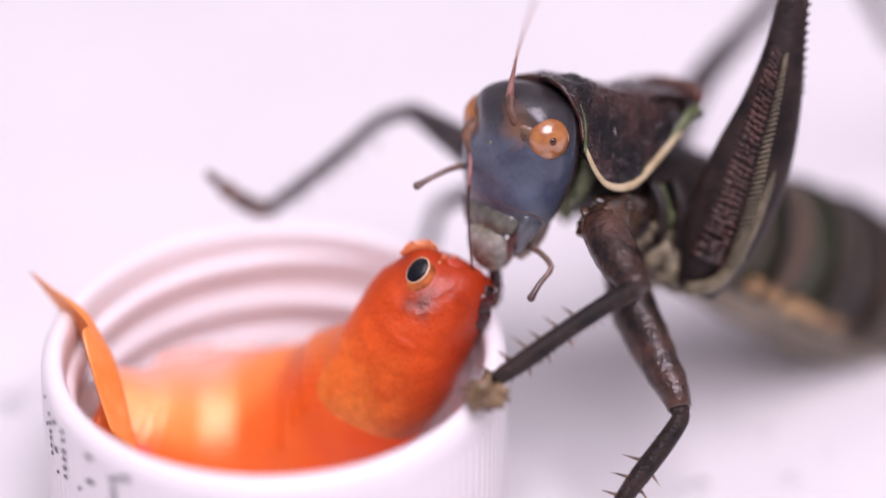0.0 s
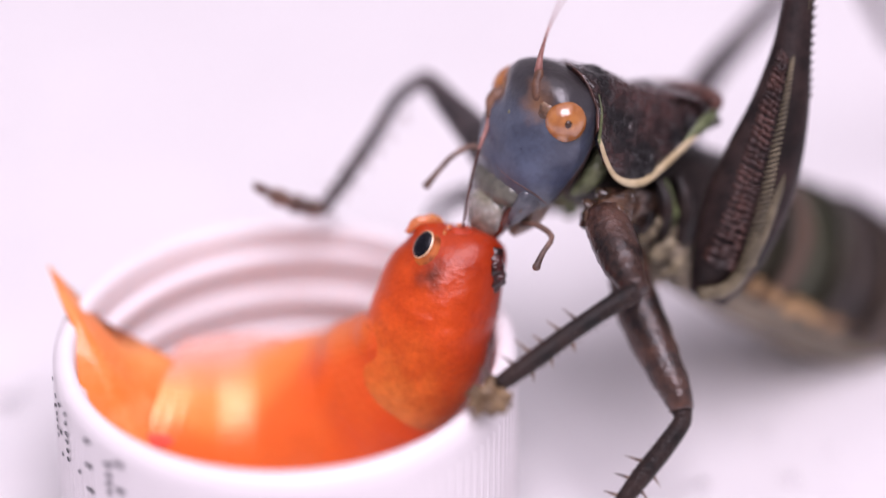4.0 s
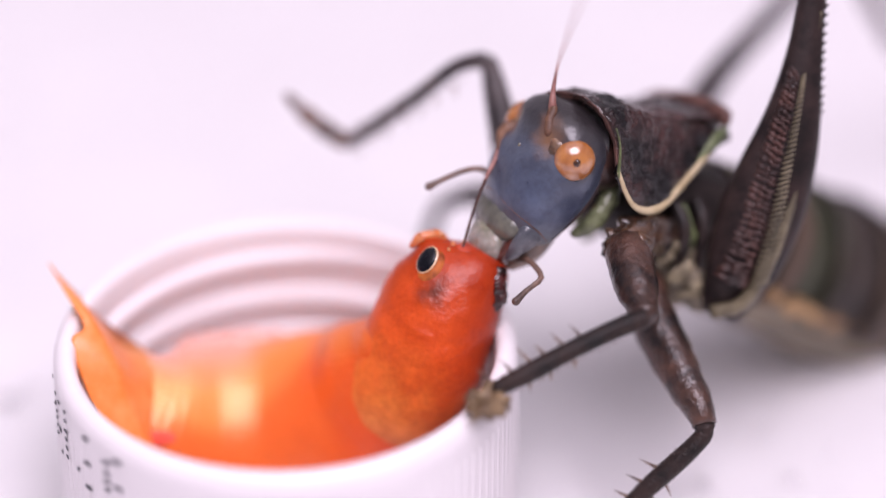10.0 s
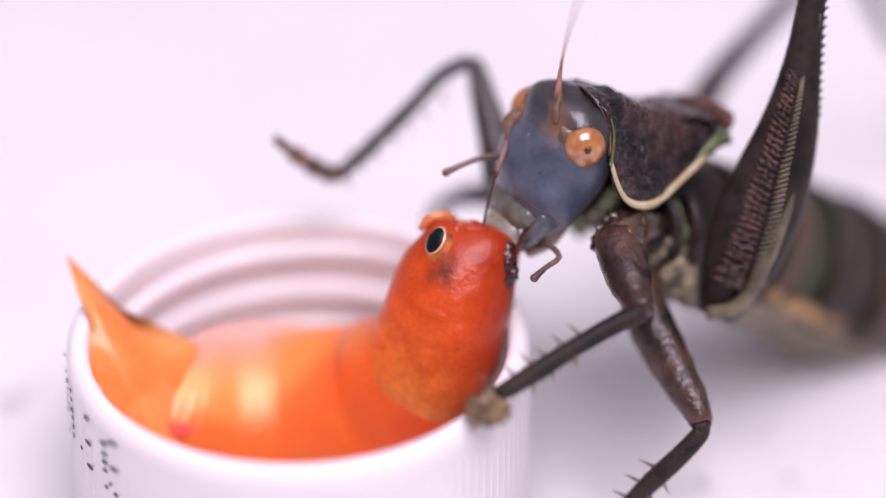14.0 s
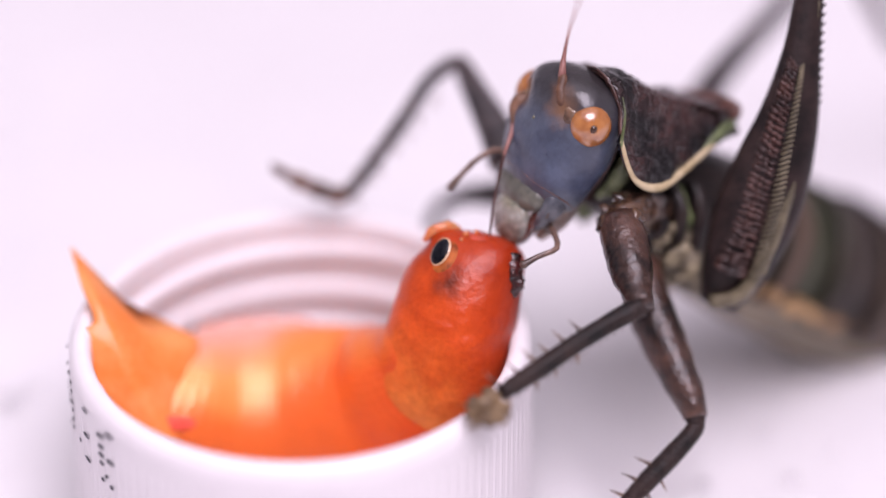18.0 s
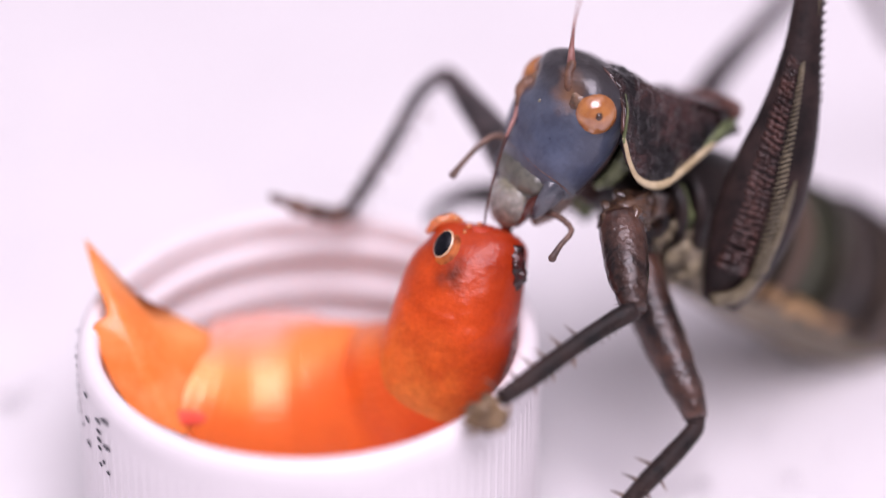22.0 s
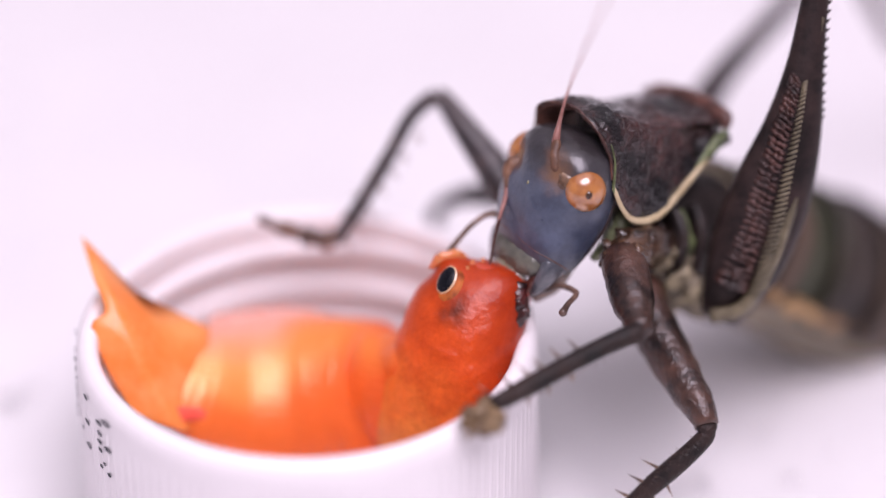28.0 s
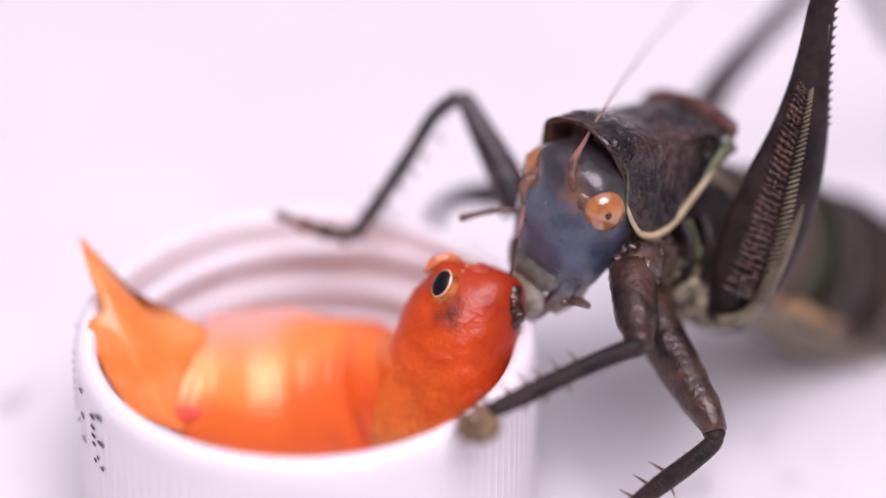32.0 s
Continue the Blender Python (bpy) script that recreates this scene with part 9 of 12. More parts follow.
    walk(FISH_HEAD, [
        (0, mm(11.26, 0.7, 14.05, 134.78, -47.57, 39.62)), (0.5, mm(10.61, 1.15, 14.68, 137.08, -46.47, 37.73)),
        (1, mm(10.72, 0.99, 14.49, 135.83, -46.69, 38.09)), (1.5, mm(10.95, 0.92, 14.51, 130.55, -48.91, 42.09)),
        (2, mm(11.08, 0.88, 14.71, 120.05, -52.3, 49.57)), (2.5, mm(11.29, 0.78, 14.58, 118.78, -52.81, 50.91)),
        (3, mm(11.34, 0.64, 14.39, 118.45, -52.85, 51.02)), (3.5, mm(11.38, 0.78, 14.61, 117.6, -53.12, 51.75)),
        (5.5, mm(10.93, 0.75, 14.64, 114.17, -54.11, 54.64)), (6, mm(10.52, 1.1, 15.2, 113.74, -54.08, 54.55)),
        (6.5, mm(10.57, 1.2, 15.34, 113.65, -54.12, 54.66)), (7, mm(10.94, 0.76, 14.68, 113.13, -54.33, 55.33)),
        (7.5, mm(11.16, 0.47, 14.25, 113.24, -54.29, 55.19)), (8, mm(11.54, 0.31, 14.01, 113.06, -54.36, 55.42)),
        (8.5, mm(11.46, 0.17, 13.8, 112.99, -54.38, 55.5)), (9, mm(11.63, -0.16, 13.29, 113.07, -54.36, 55.41)),
        (9.5, mm(11.62, -0.4, 12.84, 117.86, -52.9, 51.13)), (10, mm(11.29, 0.08, 13.43, 123.1, -51.45, 47.5)),
        (10.5, mm(11.1, 0.45, 13.79, 131.47, -48.22, 40.78)), (11, mm(11.16, 0.6, 13.9, 136.01, -46.53, 37.84)),
        (11.5, mm(10.66, 0.76, 14.14, 137.13, -45.5, 36.17)), (12, mm(11.29, 0.18, 13.5, 127.39, -49.72, 43.7)),
        (12.5, mm(11.36, -0.19, 12.91, 130.03, -48.17, 40.69)), (13, mm(10.9, 0.74, 14.34, 128.55, -48.9, 42.07)),
        (13.5, mm(10.68, 0.59, 14.31, 121.23, -51.38, 47.32)), (14, mm(10.98, 0.3, 13.99, 115.26, -53.42, 52.58)),
        (14.5, mm(10.76, 0.59, 14.44, 114.11, -53.93, 54.07)), (16.5, mm(11.27, -0.24, 13.18, 113.32, -54.25, 55.08)),
        (17, mm(11.28, -0.18, 13.27, 113.12, -54.33, 55.34)), (17.5, mm(11.27, -0.2, 13.24, 113.16, -54.32, 55.29)),
        (18, mm(11.2, -0.18, 13.27, 113.2, -54.3, 55.24)), (18.5, mm(11.16, -0.32, 13.06, 113.24, -54.28, 55.19)),
        (19, mm(10.63, -0.26, 13.15, 113.53, -54.17, 54.81)), (19.5, mm(10.53, -0, 13.54, 112.9, -54.42, 55.63)),
        (20, mm(10.43, 0.19, 13.83, 112.79, -54.47, 55.77)), (20.5, mm(10.48, 0.31, 14.01, 112.3, -54.66, 56.39)),
        (21, mm(10.55, 0.19, 13.83, 112.28, -54.66, 56.42)), (21.5, mm(10.55, 0.05, 13.61, 112.34, -54.64, 56.34)),
        (22, mm(10.55, 0.06, 13.63, 112.4, -54.62, 56.27)), (22.5, mm(10.62, 0.28, 13.96, 112.45, -54.6, 56.2)),
        (23, mm(10.72, 0.51, 14.31, 112.51, -54.58, 56.12)), (23.5, mm(10.55, 0.08, 13.67, 112.57, -54.55, 56.05)),
        (24, mm(10.48, -0.04, 13.48, 112.63, -54.53, 55.98)), (24.5, mm(10.48, -0.11, 13.38, 112.68, -54.51, 55.9)),
        (25, mm(10.48, -0.31, 13.08, 112.58, -54.55, 56.03)), (25.5, mm(10.67, -0.82, 12.3, 113.02, -54.37, 55.47)),
        (27.5, mm(10.8, -1.16, 11.8, 113.27, -54.28, 55.15)), (28, mm(10.84, -1.51, 11.26, 113.81, -54.05, 54.45)),
        (28.5, mm(10.94, -1.39, 11.45, 114.25, -53.86, 53.89)), (29, mm(10.57, -0.8, 12.34, 113.38, -54.23, 55)),
        (29.5, mm(10.71, -0.92, 12.16, 113.42, -54.21, 54.95)), (30, mm(10.71, -0.92, 12.16, 113.46, -54.2, 54.9)),
        (30.5, mm(10.71, -0.92, 12.16, 113.5, -54.18, 54.85)), (31, mm(10.78, -1.16, 11.79, 113.54, -54.16, 54.8)),
        (31.5, mm(10.71, -1.36, 11.49, 113.58, -54.15, 54.75)), (32, mm(10.71, -1.59, 11.14, 113.79, -54.06, 54.48)),])
    walk(HEAD, [
        (0, mm(-10.18, -5.65, 26.57, 6.72, -12.16, -139.27)), (0.5, mm(-9.09, -6.21, 25.88, -3.18, -15.35, -135.07)),
        (1, mm(-8.99, -6.35, 25.79, -5.02, -17.58, -137.77)), (1.5, mm(-9.38, -6.07, 26.06, -2.71, -18.5, -139.75)),
        (2, mm(-8.54, -4.64, 28, 0.61, -21.3, -146.28)), (2.5, mm(-8.66, -4.74, 27.85, 2.26, -19.82, -146.29)),
        (3, mm(-8.91, -4.82, 27.72, 2.3, -19.2, -146.53)), (3.5, mm(-8.77, -4.84, 27.66, 2.43, -20.76, -149.47)),
        (5.5, mm(-8.17, -4.61, 27.92, 3.52, -21.98, -149.15)), (6, mm(-7.77, -4.1, 28.65, 2.42, -23.59, -149.02)),
        (6.5, mm(-6.96, -3.55, 29.46, -2.57, -27.5, -148.01)), (7, mm(-6.8, -3.37, 29.73, -2.55, -27.61, -147.98)),
        (7.5, mm(-6.95, -3.35, 29.75, -2.36, -26.01, -148.05)), (8, mm(-6.9, -3.38, 29.7, -2.4, -25.96, -148.03)),
        (8.5, mm(-7.46, -5.05, 27.26, -0.4, -22.34, -147.39)), (9, mm(-7.18, -5.69, 26.28, -0.69, -23.94, -148.34)),
        (9.5, mm(-7.05, -6.01, 25.87, -1.68, -24.02, -147.42)), (10, mm(-7.91, -6.2, 25.65, 1.61, -26.77, -152.24)),
        (10.5, mm(-8.78, -6.59, 25.22, 0.19, -26.48, -152.47)), (11, mm(-9.62, -6.92, 24.9, -0.14, -18.86, -147.18)),
        (11.5, mm(-8.21, -7.56, 24, -2.85, -24.48, -148.52)), (12, mm(-8.39, -7.32, 24.41, -2.74, -8.81, -140.77)),
        (12.5, mm(-8.01, -7.8, 23.86, -3.14, 1.22, -141.79)), (13, mm(-8.52, -7.16, 24.82, -3.52, 0.03, -140.32)),
        (13.5, mm(-8.07, -6.28, 25.95, -1.32, -17, -145.3)), (14, mm(-7.41, -5.75, 26.5, -0.09, -21.27, -148.19)),
        (14.5, mm(-7.57, -5.78, 26.45, -0.52, -22.11, -148.3)), (16.5, mm(-6.57, -4.51, 28.05, -0.36, -26.9, -150.42)),
        (17, mm(-6.67, -4.43, 28.15, -0.71, -25.78, -149.88)), (17.5, mm(-6.59, -4.43, 28.19, -0.1, -24.45, -149.39)),
        (18, mm(-7.06, -4.93, 27.42, 1.92, -19.77, -148.17)), (18.5, mm(-7.25, -5.37, 26.79, 1.58, -18.86, -148.3)),
        (19, mm(-7.23, -5.41, 26.81, -1.32, -20.04, -149.18)), (19.5, mm(-7.23, -5.06, 27.34, 1.06, -20.17, -148.67)),
        (20, mm(-6.78, -4.9, 27.57, 0.1, -23.33, -149.15)), (20.5, mm(-6.61, -4.57, 27.99, 0.26, -24.54, -149.37)),
        (21, mm(-6.54, -4.57, 28.01, 0.98, -24.64, -149.66)), (21.5, mm(-6.48, -4.4, 28.27, 0.53, -25.01, -149.51)),
        (22, mm(-6.69, -4.5, 28.11, 0.77, -24.71, -148.9)), (22.5, mm(-6.69, -4.54, 28.03, 0.78, -23.8, -148.84)),
        (23, mm(-6.97, -4.59, 27.97, 0.64, -23.06, -149.05)), (23.5, mm(-6.64, -4.47, 28.14, 0.84, -23.99, -149.58)),
        (24, mm(-6.71, -4.54, 28.06, 1.31, -22.84, -148.49)), (24.5, mm(-6.52, -5.07, 27.39, 1.26, -21.44, -148.84)),
        (25, mm(-7.01, -5.51, 26.79, -3.39, -23.68, -150.35)), (25.5, mm(-7.31, -5.95, 26.22, -3, -16.14, -141.44)),
        (27.5, mm(-7.31, -6.92, 25.04, -1.34, -16.53, -144.91)), (28, mm(-7.49, -7.5, 24.24, 0.24, -18.14, -145.83)),
        (28.5, mm(-7.31, -7.57, 24.06, -0.08, -15.05, -146.07)), (29, mm(-7.12, -6.9, 25.1, -1.0, -16.3, -145.2)),
        (29.5, mm(-6.42, -5.61, 26.77, 1.04, -14.61, -145.78)), (30, mm(-6.58, -5.44, 26.9, 0.79, -14.68, -145.79)),
        (30.5, mm(-6.59, -5.58, 26.81, 1.24, -15.28, -145.91)), (31, mm(-6.42, -6.38, 25.71, 1.93, -13.3, -142.66)),
        (31.5, mm(-6.02, -7.58, 24.04, -5.34, -12.38, -138.13)), (32, mm(-6.42, -8.11, 23.43, -4.33, -14.27, -141.8)),])
    walk(SHIELD, [
        (0, mm(-5.19, -1.7, 24.32, 23.4, -19.53, -146.45)), (0.5, mm(-5.09, -1.69, 24.41, 20.19, -18.99, -144.72)),
        (1, mm(-5.16, -1.73, 24.36, 18.79, -20, -143.73)), (1.5, mm(-4.94, -1.62, 24.55, 16.14, -19.4, -145.58)),
        (2, mm(-4.22, -1.41, 24.59, 19.99, -24.18, -148.02)), (2.5, mm(-4.18, -1.45, 24.55, 21.1, -24.52, -148.4)),
        (3, mm(-4.19, -1.46, 24.5, 21.37, -24.24, -148.91)), (3.5, mm(-4.14, -1.46, 24.48, 22.17, -24.59, -149.49)),
        (5.5, mm(-4.02, -1.49, 24.46, 22.36, -25.31, -148.54)), (6, mm(-3.78, -1.3, 24.63, 23.63, -27.34, -149.36)),
        (6.5, mm(-3.13, -1.05, 24.83, 24.31, -30.76, -150.05)), (7, mm(-2.94, -0.86, 24.91, 24.16, -30.48, -150.32)),
        (7.5, mm(-3.06, -0.88, 25.02, 24.35, -30.8, -150.64)), (8, mm(-2.96, -0.97, 24.91, 25.63, -29.93, -151.13)),
        (8.5, mm(-3.46, -1.58, 24.44, 20.18, -26.27, -144.79)), (9, mm(-3.39, -1.98, 24.08, 18.03, -23.21, -141.82)),
        (9.5, mm(-3.42, -2.38, 23.7, 17.08, -22.16, -141.11)), (10, mm(-3.48, -2.5, 23.55, 16.69, -21.13, -141.99)),
        (10.5, mm(-3.97, -2.79, 23.34, 18.14, -17.99, -144.7)), (11, mm(-4.03, -2.9, 23.23, 19.72, -16.09, -146.86)),
        (11.5, mm(-4.14, -2.76, 23.5, 11.59, -13.5, -143.9)), (12, mm(-3.9, -2.83, 23.45, 13.56, -16.25, -143.73)),
        (12.5, mm(-4.17, -2.84, 23.52, 11.28, -13.66, -143.11)), (13, mm(-4.09, -2.44, 23.81, 11.07, -13.96, -144.53)),
        (13.5, mm(-3.87, -2.43, 23.73, 16.44, -20.5, -146.9)), (14, mm(-3.41, -2.37, 23.72, 18.45, -23.55, -147.58)),
        (14.5, mm(-3.47, -2.24, 23.84, 17.94, -23.58, -147)), (16.5, mm(-2.93, -1.8, 24.15, 21.86, -29.91, -147.84)),
        (17, mm(-2.93, -1.7, 24.26, 21.5, -29.66, -148.29)), (17.5, mm(-2.87, -1.71, 24.23, 22.09, -30.26, -148.15)),
        (18, mm(-2.92, -1.76, 24.23, 21.76, -28.18, -148.35)), (18.5, mm(-2.96, -1.84, 24.15, 20.4, -25.81, -147.39)),
        (19, mm(-2.99, -1.76, 24.22, 18.45, -26.14, -145.71)), (19.5, mm(-3.06, -1.7, 24.32, 18.56, -26.62, -146.06)),
        (20, mm(-2.84, -1.72, 24.25, 20.49, -28.4, -147.06)), (20.5, mm(-2.83, -1.62, 24.39, 20.18, -29.01, -147.26)),
        (21, mm(-2.78, -1.65, 24.38, 20.38, -29.45, -146.86)), (21.5, mm(-2.79, -1.62, 24.4, 20.83, -29.87, -147.39)),
        (22, mm(-2.88, -1.68, 24.33, 21.63, -29.38, -147.74)), (22.5, mm(-2.88, -1.67, 24.33, 21.42, -29.27, -147.64)),
        (23, mm(-3.01, -1.63, 24.4, 20.74, -27.88, -148.06)), (23.5, mm(-2.88, -1.61, 24.41, 20.6, -29.21, -147.47)),
        (24, mm(-2.89, -1.6, 24.42, 20.09, -28.75, -147.68)), (24.5, mm(-2.75, -1.83, 24.18, 19.94, -27.45, -146.4)),
        (25, mm(-2.99, -1.81, 24.3, 17.62, -24.5, -147.25)), (25.5, mm(-3.14, -1.77, 24.31, 18.22, -23.13, -147.62)),
        (27.5, mm(-3.28, -2.42, 23.87, 12.45, -18.55, -143.91)), (28, mm(-3.49, -2.79, 23.57, 11.39, -15.38, -142.64)),
        (28.5, mm(-3.46, -3, 23.33, 10.79, -14.75, -141.27)), (29, mm(-3.24, -2.68, 23.56, 11.79, -17.97, -142.69)),
        (29.5, mm(-2.7, -2.26, 23.8, 16.7, -25.13, -144.68)), (30, mm(-2.86, -2.14, 23.97, 15.63, -24.87, -144.62)),
        (30.5, mm(-2.91, -2.16, 23.92, 15.67, -24.5, -144.23)), (31, mm(-2.82, -2.59, 23.54, 14.75, -21.74, -142.26)),
        (31.5, mm(-2.94, -3.04, 23.28, 9.53, -17.32, -138.75)), (32, mm(-3.11, -3.35, 23.1, 7.18, -13.75, -138.17)),])
    walk(THORAX, [
        (0, mm(-0.83, -2.27, 16.99, 0, -0, 0)), (0.5, mm(-0.85, -2.28, 16.98, 0, -0, 0)), (1, mm(-0.87, -2.32, 16.91, 0, -0, 0)),
        (1.5, mm(-0.91, -2.31, 16.93, 0, -0, 0)), (2, mm(-0.58, -2.11, 17.23, 0, -0, 0)), (2.5, mm(-0.55, -2.11, 17.23, 0, -0, 0)),
        (3, mm(-0.57, -2.11, 17.23, 0, -0, 0)), (3.5, mm(-0.57, -2.1, 17.25, 0, -0, 0)), (5.5, mm(-0.36, -2.12, 17.21, 0, -0, 0)),
        (6, mm(-0.34, -1.96, 17.47, 0, -0, 0)), (6.5, mm(0.08, -1.77, 17.75, 0, -0, 0)), (7, mm(0.14, -1.68, 17.88, 0, -0, 0)),
        (7.5, mm(0.1, -1.66, 17.91, 0, -0, 0)), (8, mm(0.17, -1.67, 17.89, 0, -0, 0)), (8.5, mm(0.29, -2.2, 17.1, 0, -0, 0)),
        (9, mm(0.53, -2.51, 16.63, 0, -0, 0)), (9.5, mm(0.68, -2.82, 16.17, 0, -0, 0)), (10, mm(0.63, -2.94, 15.98, 0, -0, 0)),
        (10.5, mm(0.31, -3.14, 15.68, 0, -0, 0)), (11, mm(0.25, -3.18, 15.62, 0, -0, 0)), (11.5, mm(0.06, -3.24, 15.54, 0, -0, 0)),
        (12, mm(0.17, -3.18, 15.62, 0, -0, 0)), (12.5, mm(0.04, -3.24, 15.54, 0, -0, 0)), (13, mm(-0.07, -3.03, 15.86, 0, -0, 0)),
        (13.5, mm(-0.09, -2.91, 16.03, 0, -0, 0)), (14, mm(0.14, -2.82, 16.17, 0, -0, 0)), (14.5, mm(0.1, -2.76, 16.25, 0, -0, 0)),
        (16.5, mm(0.42, -2.3, 16.95, 0, -0, 0)), (17, mm(0.4, -2.26, 17.01, 0, -0, 0)), (17.5, mm(0.42, -2.24, 17.04, 0, -0, 0)),
        (18, mm(0.42, -2.3, 16.95, 0, -0, 0)), (18.5, mm(0.48, -2.4, 16.8, 0, -0, 0)), (19, mm(0.5, -2.4, 16.8, 0, -0, 0)),
        (19.5, mm(0.44, -2.34, 16.88, 0, -0, 0)), (20, mm(0.57, -2.31, 16.93, 0, -0, 0)), (20.5, mm(0.53, -2.24, 17.04, 0, -0, 0)),
        (21, mm(0.57, -2.26, 17.01, 0, -0, 0)), (21.5, mm(0.53, -2.21, 17.09, 0, -0, 0)), (22, mm(0.48, -2.22, 17.07, 0, -0, 0)),
        (22.5, mm(0.48, -2.26, 17.01, 0, -0, 0)), (23, mm(0.36, -2.24, 17.04, 0, -0, 0)), (23.5, mm(0.48, -2.22, 17.07, 0, -0, 0)),
        (24, mm(0.44, -2.24, 17.04, 0, -0, 0)), (24.5, mm(0.72, -2.37, 16.85, 0, -0, 0)), (25, mm(0.42, -2.42, 16.77, 0, -0, 0)),
        (25.5, mm(0.36, -2.41, 16.79, 0, -0, 0)), (27.5, mm(0.48, -2.93, 16, 0, -0, 0)), (28, mm(0.51, -3.17, 15.64, 0, -0, 0)),
        (28.5, mm(0.67, -3.33, 15.4, 0, -0, 0)), (29, mm(0.65, -3.12, 15.72, 0, -0, 0)), (29.5, mm(0.78, -2.73, 16.3, 0, -0, 0)),
        (30, mm(0.61, -2.69, 16.36, 0, -0, 0)), (30.5, mm(0.65, -2.7, 16.35, 0, -0, 0)), (31, mm(0.91, -2.97, 15.94, 0, -0, 0)),
        (31.5, mm(1.01, -3.28, 15.48, 0, -0, 0)), (32, mm(1.01, -3.54, 15.08, 0, -0, 0)),])
    walk(LEGS["coxa"], [
        (0, mm(-4.76, -8.98, 22.25, 0, -0, 0)), (0.5, mm(-4.76, -9.04, 22.16, 0, -0, 0)), (1, mm(-4.79, -9.08, 22.1, 0, -0, 0)),
        (1.5, mm(-4.9, -9.1, 22.07, 0, -0, 0)), (2, mm(-4.57, -8.74, 22.61, 0, -0, 0)), (2.5, mm(-4.54, -8.74, 22.61, 0, -0, 0)),
        (3, mm(-4.57, -8.74, 22.61, 0, -0, 0)), (3.5, mm(-4.57, -8.7, 22.68, 0, -0, 0)), (5.5, mm(-4.36, -8.7, 22.68, 0, -0, 0)),
        (6, mm(-4.32, -8.48, 23.01, 0, -0, 0)), (6.5, mm(-3.81, -8.18, 23.46, 0, -0, 0)), (7, mm(-3.74, -8.08, 23.61, 0, -0, 0)),
        (7.5, mm(-3.81, -8.06, 23.64, 0, -0, 0)), (8, mm(-3.74, -8.08, 23.61, 0, -0, 0)), (8.5, mm(-3.52, -8.82, 22.49, 0, -0, 0)),
        (9, mm(-3.19, -9.22, 21.89, 0, -0, 0)), (9.5, mm(-3.01, -9.61, 21.31, 0, -0, 0)), (10, mm(-3.12, -9.73, 21.13, 0, -0, 0)),
        (10.5, mm(-3.63, -9.97, 20.77, 0, -0, 0)), (11, mm(-3.74, -10.03, 20.68, 0, -0, 0)), (11.5, mm(-3.96, -10.15, 20.49, 0, -0, 0)),
        (12, mm(-3.74, -10.09, 20.59, 0, -0, 0)), (12.5, mm(-3.92, -10.19, 20.43, 0, -0, 0)), (13, mm(-4.03, -9.91, 20.86, 0, -0, 0)),
        (13.5, mm(-4.06, -9.67, 21.22, 0, -0, 0)), (14, mm(-3.85, -9.51, 21.46, 0, -0, 0)), (14.5, mm(-3.92, -9.45, 21.55, 0, -0, 0)),
        (16.5, mm(-3.48, -8.82, 22.49, 0, -0, 0)), (17, mm(-3.52, -8.8, 22.52, 0, -0, 0)), (17.5, mm(-3.48, -8.76, 22.58, 0, -0, 0)),
        (18, mm(-3.48, -8.86, 22.43, 0, -0, 0)), (18.5, mm(-3.41, -9, 22.22, 0, -0, 0)), (19, mm(-3.37, -9, 22.22, 0, -0, 0)),
        (19.5, mm(-3.48, -8.94, 22.31, 0, -0, 0)), (20, mm(-3.3, -8.88, 22.4, 0, -0, 0)), (20.5, mm(-3.37, -8.8, 22.52, 0, -0, 0)),
        (21, mm(-3.3, -8.8, 22.52, 0, -0, 0)), (21.5, mm(-3.37, -8.74, 22.61, 0, -0, 0)), (22, mm(-3.41, -8.76, 22.58, 0, -0, 0)),
        (22.5, mm(-3.41, -8.8, 22.52, 0, -0, 0)), (23, mm(-3.59, -8.8, 22.52, 0, -0, 0)), (23.5, mm(-3.41, -8.76, 22.58, 0, -0, 0)),
        (24, mm(-3.48, -8.8, 22.52, 0, -0, 0)), (24.5, mm(-3.12, -8.98, 22.25, 0, -0, 0)), (25, mm(-3.52, -9.08, 22.1, 0, -0, 0)),
        (25.5, mm(-3.59, -9.08, 22.1, 0, -0, 0)), (27.5, mm(-3.37, -9.79, 21.04, 0, -0, 0)), (28, mm(-3.3, -10.13, 20.53, 0, -0, 0)),
        (28.5, mm(-3.12, -10.31, 20.25, 0, -0, 0)), (29, mm(-3.19, -9.99, 20.74, 0, -0, 0)), (29.5, mm(-3.01, -9.45, 21.55, 0, -0, 0)),
        (30, mm(-3.23, -9.39, 21.65, 0, -0, 0)), (30.5, mm(-3.19, -9.41, 21.62, 0, -0, 0)), (31, mm(-2.86, -9.81, 21.01, 0, -0, 0)),
        (31.5, mm(-2.68, -10.27, 20.31, 0, -0, 0)), (32, mm(-2.68, -10.61, 19.8, 0, -0, 0)),])
